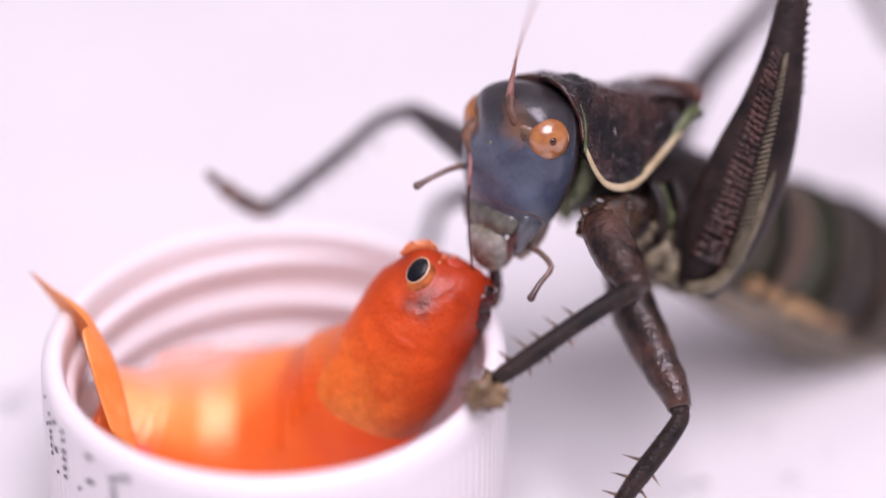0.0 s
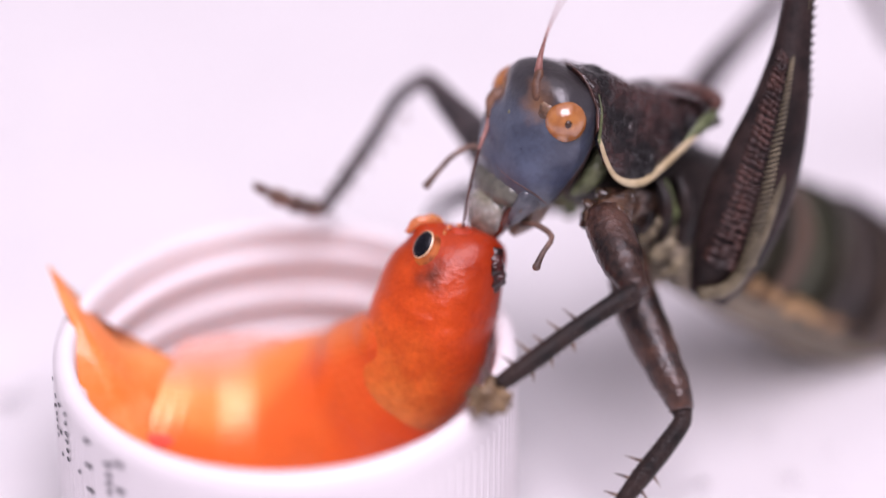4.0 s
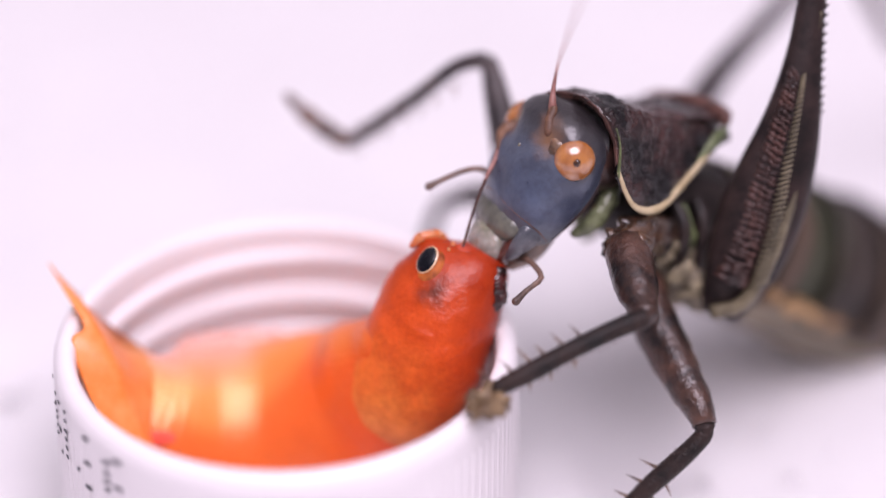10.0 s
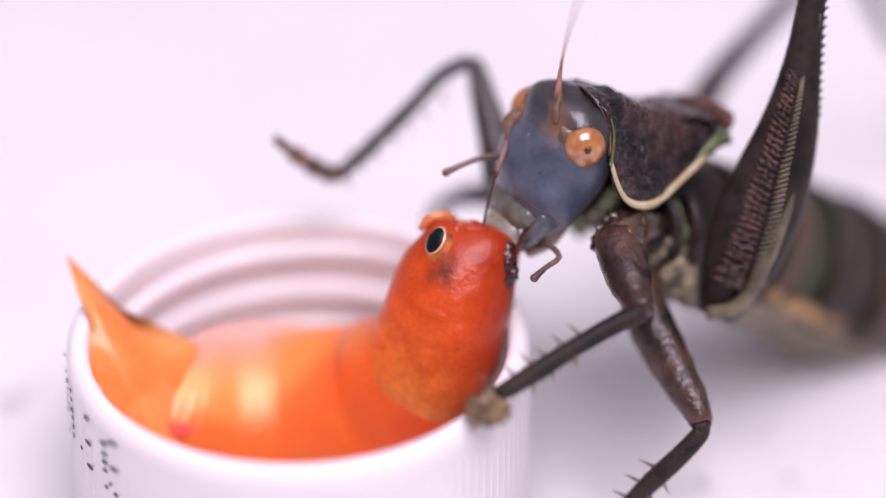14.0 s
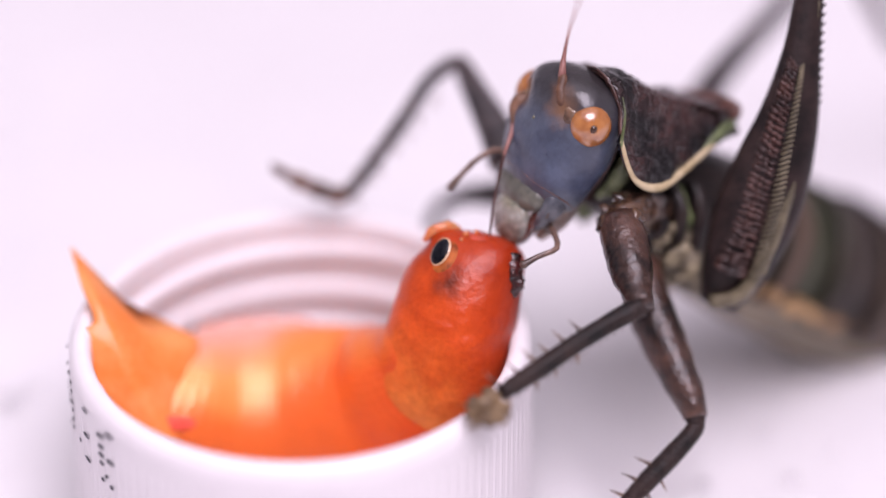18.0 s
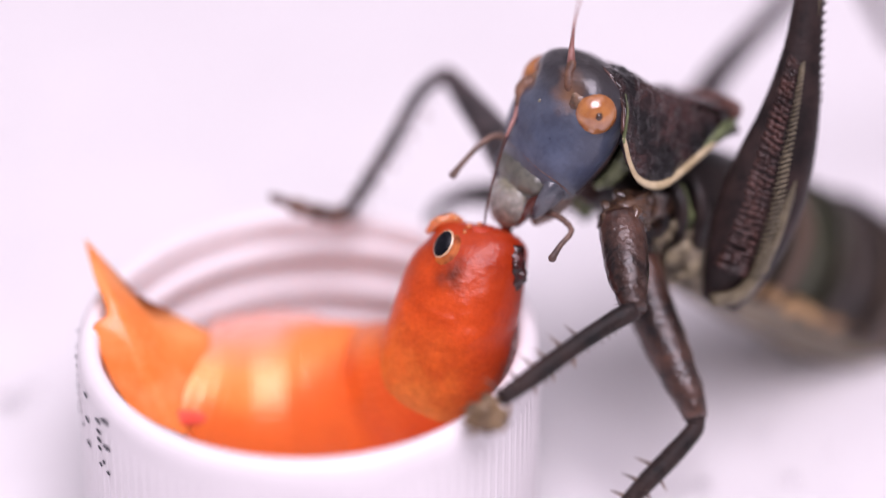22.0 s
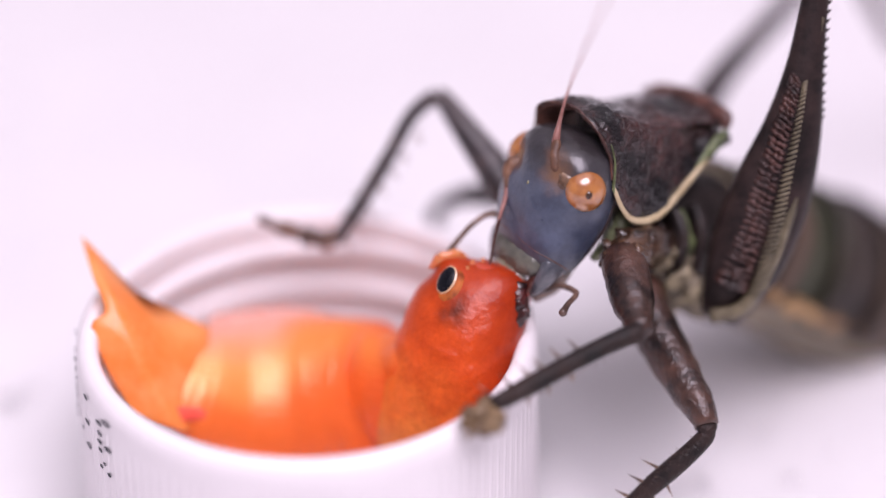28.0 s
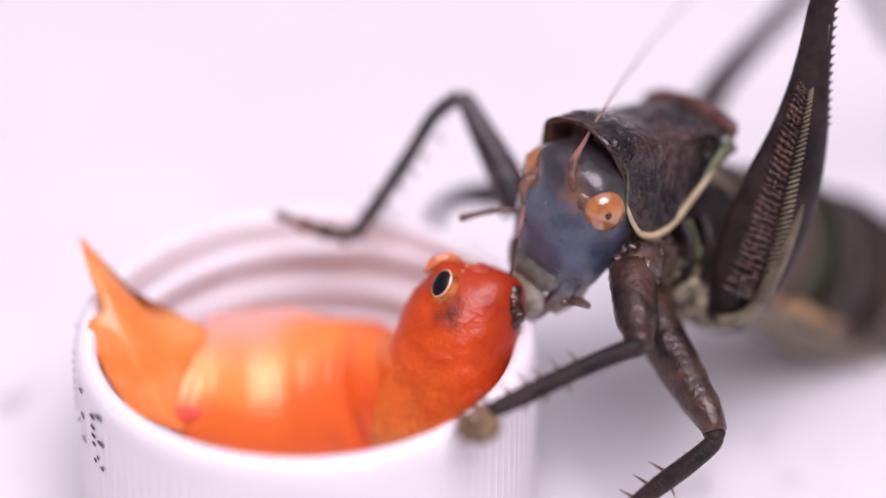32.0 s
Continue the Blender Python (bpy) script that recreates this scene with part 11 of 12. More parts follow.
    walk(LEGS["mid_tibia"], [
        (0, mm(-0.07, -16.52, 11.8, -4.54, -3.91, 6.46)), (0.5, mm(-0.14, -16.6, 11.88, -4.52, -4.2, 6.59)),
        (1, mm(-0.16, -16.74, 12.01, -4.59, -4.26, 6.69)), (1.5, mm(0.03, -16.42, 11.61, -4.41, -3.33, 6.02)),
        (2, mm(0.11, -15.86, 11.17, -4.44, -3.16, 5.96)), (2.5, mm(0.19, -15.79, 11.11, -4.36, -2.86, 5.72)),
        (3, mm(0.11, -15.86, 11.17, -4.42, -3.14, 5.93)), (3.5, mm(0.12, -15.79, 11.11, -4.39, -3.1, 5.88)),
        (5.5, mm(0.3, -15.81, 11.06, -3.8, -2.68, 5.08)), (6, mm(0.24, -15.22, 10.69, -6.04, -1.82, 6.81)),
        (6.5, mm(0.46, -13.41, 9.26, -5.98, -1.46, 6.55)), (7, mm(0.41, -13.34, 9.36, -6.05, -2.04, 6.94)),
        (7.5, mm(0.34, -13.33, 9.38, -6.08, -2.36, 7.15)), (8, mm(0.4, -13.34, 9.36, -6.05, -2.07, 6.96)),
        (8.5, mm(0.68, -15.87, 10.8, -3.55, -0.61, 3.7)), (9, mm(1.1, -16.51, 10.92, 0, -0, 0)), (9.5, mm(1.42, -17.06, 11.01, 2.98, 0.67, -3.09)),
        (10, mm(1.53, -17.2, 10.98, 4.18, 0.91, -4.3)), (10.5, mm(1.5, -17.49, 11.09, 5.99, 0.39, -5.62)),
        (11, mm(1.57, -17.5, 11.07, 5.94, 0.72, -5.75)), (11.5, mm(1.47, -17.67, 11.34, 4.74, 0.57, -4.61)),
        (12, mm(1.48, -17.6, 11.28, 4.76, 0.61, -4.65)), (12.5, mm(1.36, -17.75, 11.42, 5.96, -0.44, -5.16)),
        (13, mm(1.15, -17.46, 11.47, 4.07, -1.14, -3.11)), (13.5, mm(1.2, -17.09, 11.15, 3.57, -0.73, -2.88)),
        (14, mm(1.35, -16.73, 10.77, 4.14, -0.27, -3.63)), (14.5, mm(1.31, -16.62, 10.75, 3.5, -0.31, -3.04)),
        (16.5, mm(1.13, -15.47, 10.14, -6.73, 3.9, 4.15)), (17, mm(1.08, -15.5, 10.27, -5.12, 2.35, 3.51)),
        (17.5, mm(1.02, -15.43, 10.21, -5.67, 2.55, 3.93)), (18, mm(1.06, -15.74, 10.45, -5.11, 2.37, 3.5)),
        (18.5, mm(1.08, -16.03, 10.56, 0.57, -0.53, -0.24)), (19, mm(1.17, -15.89, 10.41, -7.8, 5.01, 4.52)),
        (19.5, mm(1.09, -15.78, 10.39, -7.31, 4.19, 4.55)), (20, mm(1.11, -15.71, 10.33, -7.29, 4.24, 4.49)),
        (20.5, mm(1.12, -15.23, 9.96, -7.28, 4.16, 4.54)), (21, mm(1.14, -15.39, 10.09, -6.73, 3.89, 4.16)),
        (21.5, mm(1.11, -15.27, 10.09, -5.09, 2.41, 3.45)), (22, mm(1.11, -15.27, 10.08, -5.09, 2.42, 3.45)),
        (22.5, mm(1.11, -15.31, 10.02, -7.83, 4.52, 4.86)), (23, mm(1.03, -15.35, 10.14, -5.66, 2.56, 3.92)),
        (23.5, mm(1.03, -15.35, 10.14, -5.66, 2.56, 3.92)), (24, mm(1.12, -15.14, 9.91, -6.75, 3.75, 4.27)),
        (24.5, mm(1.19, -15.96, 10.48, -1.72, 1.19, 0.95)), (25, mm(1.05, -16.23, 10.81, -3.42, 1.47, 2.4)),
        (25.5, mm(0.93, -16.29, 10.9, -1.2, -0.36, 1.32)), (27.5, mm(1.4, -17.29, 11.19, 3.53, 0.34, -3.41)),
        (28, mm(1.63, -17.64, 11.22, 4.74, 1.35, -5.03)), (28.5, mm(1.83, -17.87, 11.22, 4.74, 2.65, -5.75)),
        (29, mm(1.77, -17.38, 10.89, 4.77, 2.19, -5.52)), (29.5, mm(1.58, -16.62, 10.57, 2.94, 1.4, -3.46)),
        (30, mm(1.49, -16.45, 10.47, 3.54, 0.64, -3.58)), (30.5, mm(1.48, -16.52, 10.54, 3.54, 0.63, -3.58)),
        (31, mm(1.84, -17.06, 10.64, 4.18, 2.62, -5.23)), (31.5, mm(2.01, -17.66, 10.82, 6.51, 3.12, -7.55)),
        (32, mm(2.13, -18.17, 11.11, 6.4, 4.02, -7.95)),])
    walk(LEGS["mid_tarsus"], [
        (0, mm(-4.2, -20.3, 6.48, 0, -0, 0)), (0.5, mm(-4.24, -20.38, 6.53, 0, -0, 0)), (1, mm(-4.24, -20.54, 6.66, 0, -0, 0)),
        (1.5, mm(-4.19, -20.16, 6.33, 0, -0, 0)), (2, mm(-4.12, -19.6, 5.9, 0, -0, 0)), (2.5, mm(-4.08, -19.51, 5.85, 0, -0, 0)),
        (3, mm(-4.12, -19.6, 5.9, 0, -0, 0)), (3.5, mm(-4.12, -19.53, 5.84, 0, -0, 0)), (5.5, mm(-4.04, -19.44, 5.79, 0, -0, 0)),
        (6, mm(-4.04, -19.18, 5.63, 0, -0, 0)), (6.5, mm(-3.88, -17.35, 4.22, 0, -0, 0)), (7, mm(-3.85, -17.31, 4.27, 0, -0, 0)),
        (7.5, mm(-3.88, -17.31, 4.27, 0, -0, 0)), (8, mm(-3.85, -17.31, 4.28, 0, -0, 0)), (8.5, mm(-3.93, -19.38, 5.69, 0, -0, 0)),
        (9, mm(-3.78, -19.4, 5.68, 0, -0, 0)), (9.5, mm(-3.65, -19.4, 5.68, 0, -0, 0)), (10, mm(-3.61, -19.32, 5.61, 0, -0, 0)),
        (10.5, mm(-3.62, -19.32, 5.61, 0, -0, 0)), (11, mm(-3.59, -19.32, 5.61, 0, -0, 0)), (11.5, mm(-3.64, -19.71, 5.92, 0, -0, 0)),
        (12, mm(-3.64, -19.63, 5.86, 0, -0, 0)), (12.5, mm(-3.67, -19.63, 5.87, 0, -0, 0)), (13, mm(-3.75, -19.71, 5.93, 0, -0, 0)),
        (13.5, mm(-3.73, -19.4, 5.68, 0, -0, 0)), (14, mm(-3.66, -18.92, 5.3, 0, -0, 0)), (14.5, mm(-3.67, -18.92, 5.31, 0, -0, 0)),
        (16.5, mm(-3.8, -19.32, 5.61, 0, -0, 0)), (17, mm(-3.78, -19.14, 5.51, 0, -0, 0)), (17.5, mm(-3.83, -19.16, 5.49, 0, -0, 0)),
        (18, mm(-3.81, -19.39, 5.69, 0, -0, 0)), (18.5, mm(-3.77, -18.84, 5.24, 0, -0, 0)), (19, mm(-3.82, -19.87, 6.05, 0, -0, 0)),
        (19.5, mm(-3.83, -19.71, 5.92, 0, -0, 0)), (20, mm(-3.83, -19.63, 5.86, 0, -0, 0)), (20.5, mm(-3.8, -19.16, 5.49, 0, -0, 0)),
        (21, mm(-3.79, -19.24, 5.55, 0, -0, 0)), (21.5, mm(-3.76, -18.91, 5.32, 0, -0, 0)), (22, mm(-3.76, -18.91, 5.32, 0, -0, 0)),
        (22.5, mm(-3.81, -19.31, 5.62, 0, -0, 0)), (23, mm(-3.82, -19.08, 5.43, 0, -0, 0)), (23.5, mm(-3.82, -19.08, 5.43, 0, -0, 0)),
        (24, mm(-3.79, -19, 5.37, 0, -0, 0)), (24.5, mm(-3.75, -19.08, 5.43, 0, -0, 0)), (25, mm(-3.82, -19.63, 5.87, 0, -0, 0)),
        (25.5, mm(-3.84, -19.39, 5.68, 0, -0, 0)), (27.5, mm(-3.66, -19.55, 5.81, 0, -0, 0)), (28, mm(-3.58, -19.63, 5.87, 0, -0, 0)),
        (28.5, mm(-3.52, -19.79, 5.98, 0, -0, 0)), (29, mm(-3.53, -19.32, 5.61, 0, -0, 0)), (29.5, mm(-3.58, -18.92, 5.3, 0, -0, 0)),
        (30, mm(-3.61, -18.69, 5.11, 0, -0, 0)), (30.5, mm(-3.61, -18.77, 5.17, 0, -0, 0)), (31, mm(-3.49, -19.08, 5.43, 0, -0, 0)),
        (31.5, mm(-3.42, -19.24, 5.56, 0, -0, 0)), (32, mm(-3.4, -19.71, 5.93, 0, -0, 0)),])
    walk(LEGS["far_fore_femur"], [
        (0, mm(-12.17, -1.12, 20.54, -15.53, -13.37, -3.84)), (0.5, mm(-12.17, -1.18, 20.44, -5.36, -0.13, -10.25)),
        (1, mm(-12.21, -1.22, 20.38, -3.17, 3.9, -12.63)), (1.5, mm(-12.32, -1.24, 20.35, 1.6, 8.57, -10.7)),
        (2, mm(-11.98, -0.87, 20.91, -5.91, 1.49, -14.3)), (2.5, mm(-11.95, -0.87, 20.91, -6.97, 0.24, -14.44)),
        (3, mm(-11.98, -0.87, 20.91, -4.84, 0.26, -9.85)), (3.5, mm(-11.98, -0.82, 20.98, -6.45, -1.2, -10.61)),
        (5.5, mm(-11.76, -0.82, 20.98, -11.2, -8.03, -7.07)), (6, mm(-11.72, -0.6, 21.32, 2.09, 18.48, -21.94)),
        (6.5, mm(-11.19, -0.28, 21.79, -14.05, -13.8, 2.28)), (7, mm(-11.12, -0.18, 21.95, -7.4, -4.06, -6.99)),
        (7.5, mm(-11.19, -0.16, 21.98, -7.87, -4.46, -7.21)), (8, mm(-11.12, -0.18, 21.95, -8.52, -5.23, -7.06)),
        (8.5, mm(-10.89, -0.95, 20.79, -5.51, -4.06, -2.83)), (9, mm(-10.55, -1.37, 20.16, 0, -0, 0)),
        (9.5, mm(-10.36, -1.76, 19.56, 4.41, 13.77, -12.71)), (10, mm(-10.48, -1.89, 19.38, 21.04, 30.16, -6.35)),
        (10.5, mm(-11, -2.14, 19, 0.47, 7.03, -10.5)), (11, mm(-11.12, -2.2, 18.9, 1.23, 9.87, -13.12)),
        (11.5, mm(-11.34, -2.33, 18.72, 10.96, 18.74, -8.44)), (12, mm(-11.12, -2.26, 18.81, 12.09, 20.3, -8.53)),
        (12.5, mm(-11.31, -2.37, 18.65, 21.07, 26.93, -3.36)), (13, mm(-11.42, -2.08, 19.09, 21.06, 24.64, -1.2)),
        (13.5, mm(-11.46, -1.83, 19.47, 14.24, 25, -10.32)), (14, mm(-11.23, -1.66, 19.72, 5.46, 20.45, -18.55)),
        (14.5, mm(-11.31, -1.6, 19.82, 6.17, 19.9, -16.84)), (16.5, mm(-10.85, -0.95, 20.79, -1.36, 9.49, -17.29)),
        (17, mm(-10.89, -0.93, 20.82, -2.45, 7.22, -16.21)), (17.5, mm(-10.85, -0.89, 20.88, -2.44, 7.56, -16.68)),
        (18, mm(-10.85, -0.99, 20.73, -1.94, 7.56, -15.73)), (18.5, mm(-10.78, -1.14, 20.51, -2.98, 5.76, -15.12)),
        (19, mm(-10.74, -1.14, 20.51, -2.6, 5.31, -13.68)), (19.5, mm(-10.85, -1.08, 20.6, -3.76, 3.51, -13.19)),
        (20, mm(-10.66, -1.01, 20.7, -5.71, 0.08, -11.39)), (20.5, mm(-10.74, -0.93, 20.82, -6.19, -0.25, -11.82)),
        (21, mm(-10.66, -0.93, 20.82, -5.8, -0.05, -11.33)), (21.5, mm(-10.74, -0.87, 20.91, -6.19, -0.24, -11.82)),
        (22, mm(-10.78, -0.89, 20.88, -6.35, -0.62, -11.48)), (22.5, mm(-10.78, -0.93, 20.82, -6.68, -0.6, -12.25)),
        (23, mm(-10.97, -0.93, 20.82, -6.12, -0.03, -12.06)), (23.5, mm(-10.78, -0.89, 20.88, -6.77, -0.74, -12.19)),
        (24, mm(-10.85, -0.93, 20.82, -6.28, -0.4, -11.74)), (24.5, mm(-10.48, -1.12, 20.54, -1.69, 2.58, -7.59)),
        (25, mm(-10.89, -1.22, 20.38, 0.59, 4.98, -7.24)), (25.5, mm(-10.97, -1.22, 20.38, -0.56, 3.82, -7.5)),
        (27.5, mm(-10.74, -1.95, 19.28, 8.73, 11.2, -2.77)), (28, mm(-10.66, -2.31, 18.75, 9.83, 9.61, 0.92)),
        (28.5, mm(-10.48, -2.49, 18.47, 13.19, 11.68, 2.94)), (29, mm(-10.55, -2.16, 18.97, 20.85, 22.35, 0.79)),
        (29.5, mm(-10.36, -1.6, 19.82, 8.09, 14.23, -7.51)), (30, mm(-10.59, -1.53, 19.91, 8.18, 15.59, -8.97)),
        (30.5, mm(-10.55, -1.56, 19.88, 7, 13.34, -8.08)), (31, mm(-10.21, -1.97, 19.25, 19.99, 20.03, 2.12)),
        (31.5, mm(-10.02, -2.45, 18.53, 19.73, 18.83, 3.07)), (32, mm(-10.02, -2.81, 17.99, 19.67, 18.52, 3.32)),])
    walk(LEGS["far_fore_tibia"], [
        (0, mm(-17.64, 5.62, 20.71, -3.36, 24.92, -26.49)), (0.5, mm(-16.73, 5.73, 23.06, -2.69, 17.72, -17.83)),
        (1, mm(-16.29, 5.72, 23.62, 2.33, 17.06, -17.98)), (1.5, mm(-16.34, 5.24, 24.5, -15.12, 18.13, -15.92)),
        (2, mm(-15.96, 6.35, 23.64, 2.34, 16.98, -17.9)), (2.5, mm(-15.95, 6.42, 23.4, 2.47, 16.76, -17.68)),
        (3, mm(-16.58, 5.98, 23.63, -6.81, 13.79, -12.23)), (3.5, mm(-16.53, 6.17, 23.37, -9.12, 13.91, -11.73)),
        (5.5, mm(-16.88, 6.08, 22.17, -10.8, 10.01, -6.28)), (6, mm(-13.66, 6.22, 26.34, -14.79, 20.54, -19.52)),
        (6.5, mm(-17.39, 5.79, 22.08, -15.06, -0.02, 8.16)), (7, mm(-16.2, 6.57, 23.96, -9.73, 0.58, 4.35)),
        (7.5, mm(-16.26, 6.63, 23.9, -8.76, 1.73, 2.54)), (8, mm(-16.21, 6.62, 23.72, -9.71, 1.93, 2.82)),
        (8.5, mm(-16.47, 5.33, 22.99, -8.84, 1.03, 3.37)), (9, mm(-16.26, 4.35, 23.34, 0, -0, 0)), (9.5, mm(-13.73, 4.59, 24.43, -9.07, 11.48, -8.73)),
        (10, mm(-12.41, 2.54, 26.58, 24.92, 29.99, -31.02)), (10.5, mm(-15.15, 4.41, 22.9, -6.93, 14.09, -12.56)),
        (11, mm(-14.76, 4.44, 23.13, -11.03, 11.89, -8.57)), (11.5, mm(-14.62, 3.22, 24.53, -9.44, 12.44, -9.79)),
        (12, mm(-14.2, 3.17, 24.83, -6.94, 14.12, -12.6)), (12.5, mm(-13.87, 1.98, 25.72, 17.29, 22.81, -25.11)),
        (13, mm(-14.43, 2.18, 26.04, 17.9, 10.09, -14.87)), (13.5, mm(-13.83, 3.44, 25.95, 7.92, 18.89, -20.69)),
        (14, mm(-13.36, 4.74, 25.19, -0.29, 21.09, -22.07)), (14.5, mm(-13.67, 4.7, 25.31, -5.43, 19.34, -19.32)),
        (16.5, mm(-14.03, 6.1, 24.73, -5.85, 15.86, -14.98)), (17, mm(-14.34, 6.16, 24.45, -3.61, 14.85, -14.31)),
        (17.5, mm(-14.23, 6.22, 24.54, -3.6, 14.85, -14.31)), (18, mm(-14.35, 6.04, 24.44, 4.48, 13.83, -15.08)),
        (18.5, mm(-14.45, 5.94, 23.94, 0.09, 13.62, -13.83)), (19, mm(-14.62, 5.83, 23.94, 4.78, 12.97, -14.3)),
        (19.5, mm(-14.89, 5.94, 23.74, 1.63, 12.96, -13.52)), (20, mm(-15.07, 6, 23.3, -2.21, 11.17, -10.56)),
        (20.5, mm(-15.1, 6.14, 23.34, -1.25, 11.09, -10.75)), (21, mm(-15.08, 6.08, 23.4, -1.79, 11.09, -10.59)),
        (21.5, mm(-15.1, 6.2, 23.44, 0.49, 11.23, -11.41)), (22, mm(-15.2, 6.16, 23.35, -0.85, 10.98, -10.76)),
        (22.5, mm(-15.1, 6.19, 23.25, 0.14, 10.98, -11.05)), (23, mm(-15.29, 6.15, 23.37, 5.38, 9.9, -11.48)),
        (23.5, mm(-15.11, 6.24, 23.29, -0.47, 11.3, -11.21)), (24, mm(-15.23, 6.14, 23.31, 2.28, 11.01, -11.7)),
        (24.5, mm(-15.23, 5.37, 23.8, -2.67, 12.48, -11.87)), (25, mm(-15.54, 5.1, 24.1, -8.26, 11.67, -9.23)),
        (25.5, mm(-15.66, 5.19, 23.88, -8.1, 11.2, -8.72)), (27.5, mm(-15.31, 3.44, 24.32, -5.13, 13, -11.77)),
        (28, mm(-15.69, 2.7, 23.75, 5.16, 10.41, -11.91)), (28.5, mm(-15.42, 2.1, 23.93, 11.96, 10.16, -13.48)),
        (29, mm(-13.99, 2, 25.77, 20.44, 9.2, -14.8)), (29.5, mm(-14.2, 4.16, 25.05, -3.47, 9.44, -8.26)),
        (30, mm(-14.16, 4.3, 25.26, 6.03, 8.98, -10.8)), (30.5, mm(-14.43, 4.33, 24.94, -4.09, 10.02, -8.69)),
        (31, mm(-14.04, 2.17, 25.85, 17.62, 12.82, -16.93)), (31.5, mm(-14.06, 1.64, 25.03, 19.78, 13.29, -17.71)),
        (32, mm(-14.12, 1.27, 24.47, 15.83, 12.36, -16.2)),])
    walk(LEGS["far_fore_tarsus"], [
        (0, mm(-27.39, 1.19, 15.34, 1.43, 33.32, 9.15)), (0.5, mm(-25.01, -0.25, 16.79, 4.31, 30.12, 15.46)),
        (1, mm(-24.49, 0.49, 16.62, -1.97, 23.58, 0.28)), (1.5, mm(-24.28, -2.59, 20.13, -7.04, -6.08, -44.75)),
        (2, mm(-24.14, 1.11, 16.63, 2.53, 24.99, 11.58)), (2.5, mm(-24.09, 1.16, 16.35, 2.67, 24.23, 11.94)),
        (3, mm(-23.77, -1.42, 17.55, 3.48, 26.8, 13.8)), (3.5, mm(-23.65, -1.59, 17.66, 3.74, 24.92, 14.55)),
        (5.5, mm(-22.8, -2.56, 16.36, 3.45, 16.3, 14.43)), (6, mm(-22.25, -1, 22.15, -10.02, 4.64, -36.69)),
        (6.5, mm(-19.82, -4.36, 16.21, 2.28, -23.35, -24.28)), (7, mm(-19.42, -2.82, 17.25, 0.01, -14.78, -17.16)),
        (7.5, mm(-19.91, -2.55, 17.12, 0.98, 0.51, 4.86)), (8, mm(-19.84, -2.68, 17.1, 0.68, 0.58, 3.48)),
        (8.5, mm(-19.91, -3.9, 16.17, -0.7, -11.26, -15.6)), (9, mm(-20.11, -3.5, 15.15, 0, -0, 0)),
        (9.5, mm(-20.19, -3.57, 18.48, -3.54, -8.02, -29.52)), (10, mm(-21.76, 3.89, 19.21, -6.74, 29.16, -9.29)),
        (10.5, mm(-22.41, -2.96, 16.87, -0.83, 16.15, 1.79)), (11, mm(-21.2, -3.96, 17.53, -4.28, -5.49, -28.57)),
        (11.5, mm(-21.31, -4.84, 18.73, -4.01, -6.58, -29.23)), (12, mm(-21.48, -4.19, 18.8, -5.32, -5.93, -35.27)),
        (12.5, mm(-22.8, 0.58, 17.85, -2.23, 31.98, 1.25)), (13, mm(-21.09, -1.17, 16.66, -4.21, 11.82, -10.24)),
        (13.5, mm(-22.37, -0.43, 18.5, -1.77, 22.71, 0.62)), (14, mm(-22.37, -0.12, 18.97, -0.56, 29.2, 4.53)),
        (14.5, mm(-22.26, -1.39, 19.59, -7.97, -1.56, -38.98)), (16.5, mm(-21.79, -0.77, 18.71, 0.29, 21.51, 5.73)),
        (17, mm(-21.92, -0.52, 18.01, 0.17, 19.8, 5.23)), (17.5, mm(-21.81, -0.45, 18.1, -1.36, 18, 0.68)),
        (18, mm(-21.85, 0.62, 16.83, -3.66, 13.78, -7.54)), (18.5, mm(-21.84, -0.31, 16.87, -2.84, 15.25, -4.44)),
        (19, mm(-21.93, 0.33, 16.21, -2.5, 14.24, -3.78)), (19.5, mm(-22.15, -0.14, 16.41, -1.6, 15.58, -0.63)),
        (20, mm(-21.79, -1.04, 16.31, -1.05, 15.29, 0.94)), (20.5, mm(-21.83, -0.75, 16.21, -0.76, 14.35, 1.58)),
        (21, mm(-21.79, -0.9, 16.35, -0.25, 14.03, 3.1)), (21.5, mm(-21.92, -0.35, 16.09, -0, 13.06, 3.7)),
        (22, mm(-21.91, -0.67, 16.16, 0.51, 12.63, 5.26)), (22.5, mm(-21.85, -0.46, 15.93, 0.72, 11.71, 5.83)),
        (23, mm(-21.91, 0.31, 15.27, 0.8, 9.53, 5.79)), (23.5, mm(-21.92, -0.48, 16.08, 0.57, 10.57, 5.15)),
        (24, mm(-22.05, -0.12, 15.71, -0.04, 9.83, 2.92)), (24.5, mm(-22.25, -1.55, 17, -0.13, 10.22, 2.68)),
        (25, mm(-22.09, -2.9, 18.04, -3.09, -5.57, -21.88)), (25.5, mm(-22.09, -2.85, 17.75, -3.24, -3.98, -20.28)),
        (27.5, mm(-22.37, -3.82, 17.92, -3.4, 3.73, -12.66)), (28, mm(-22.43, -3.11, 15.73, -3.12, 4.69, -10.82)),
        (28.5, mm(-22.15, -2.44, 15.12, -3.28, 5.17, -11.11)), (29, mm(-20.42, -0.94, 16.1, -3.22, 5.04, -10.99)),
        (29.5, mm(-20.41, -3.35, 18.08, -3.66, 1.21, -16.04)), (30, mm(-20.57, -1.55, 17, -2.86, 4.07, -10.23)),
        (30.5, mm(-20.76, -3.21, 18.12, -3.75, -0.07, -17.78)), (31, mm(-21.25, -0.86, 16.77, -3.14, 4.82, -10.8)),
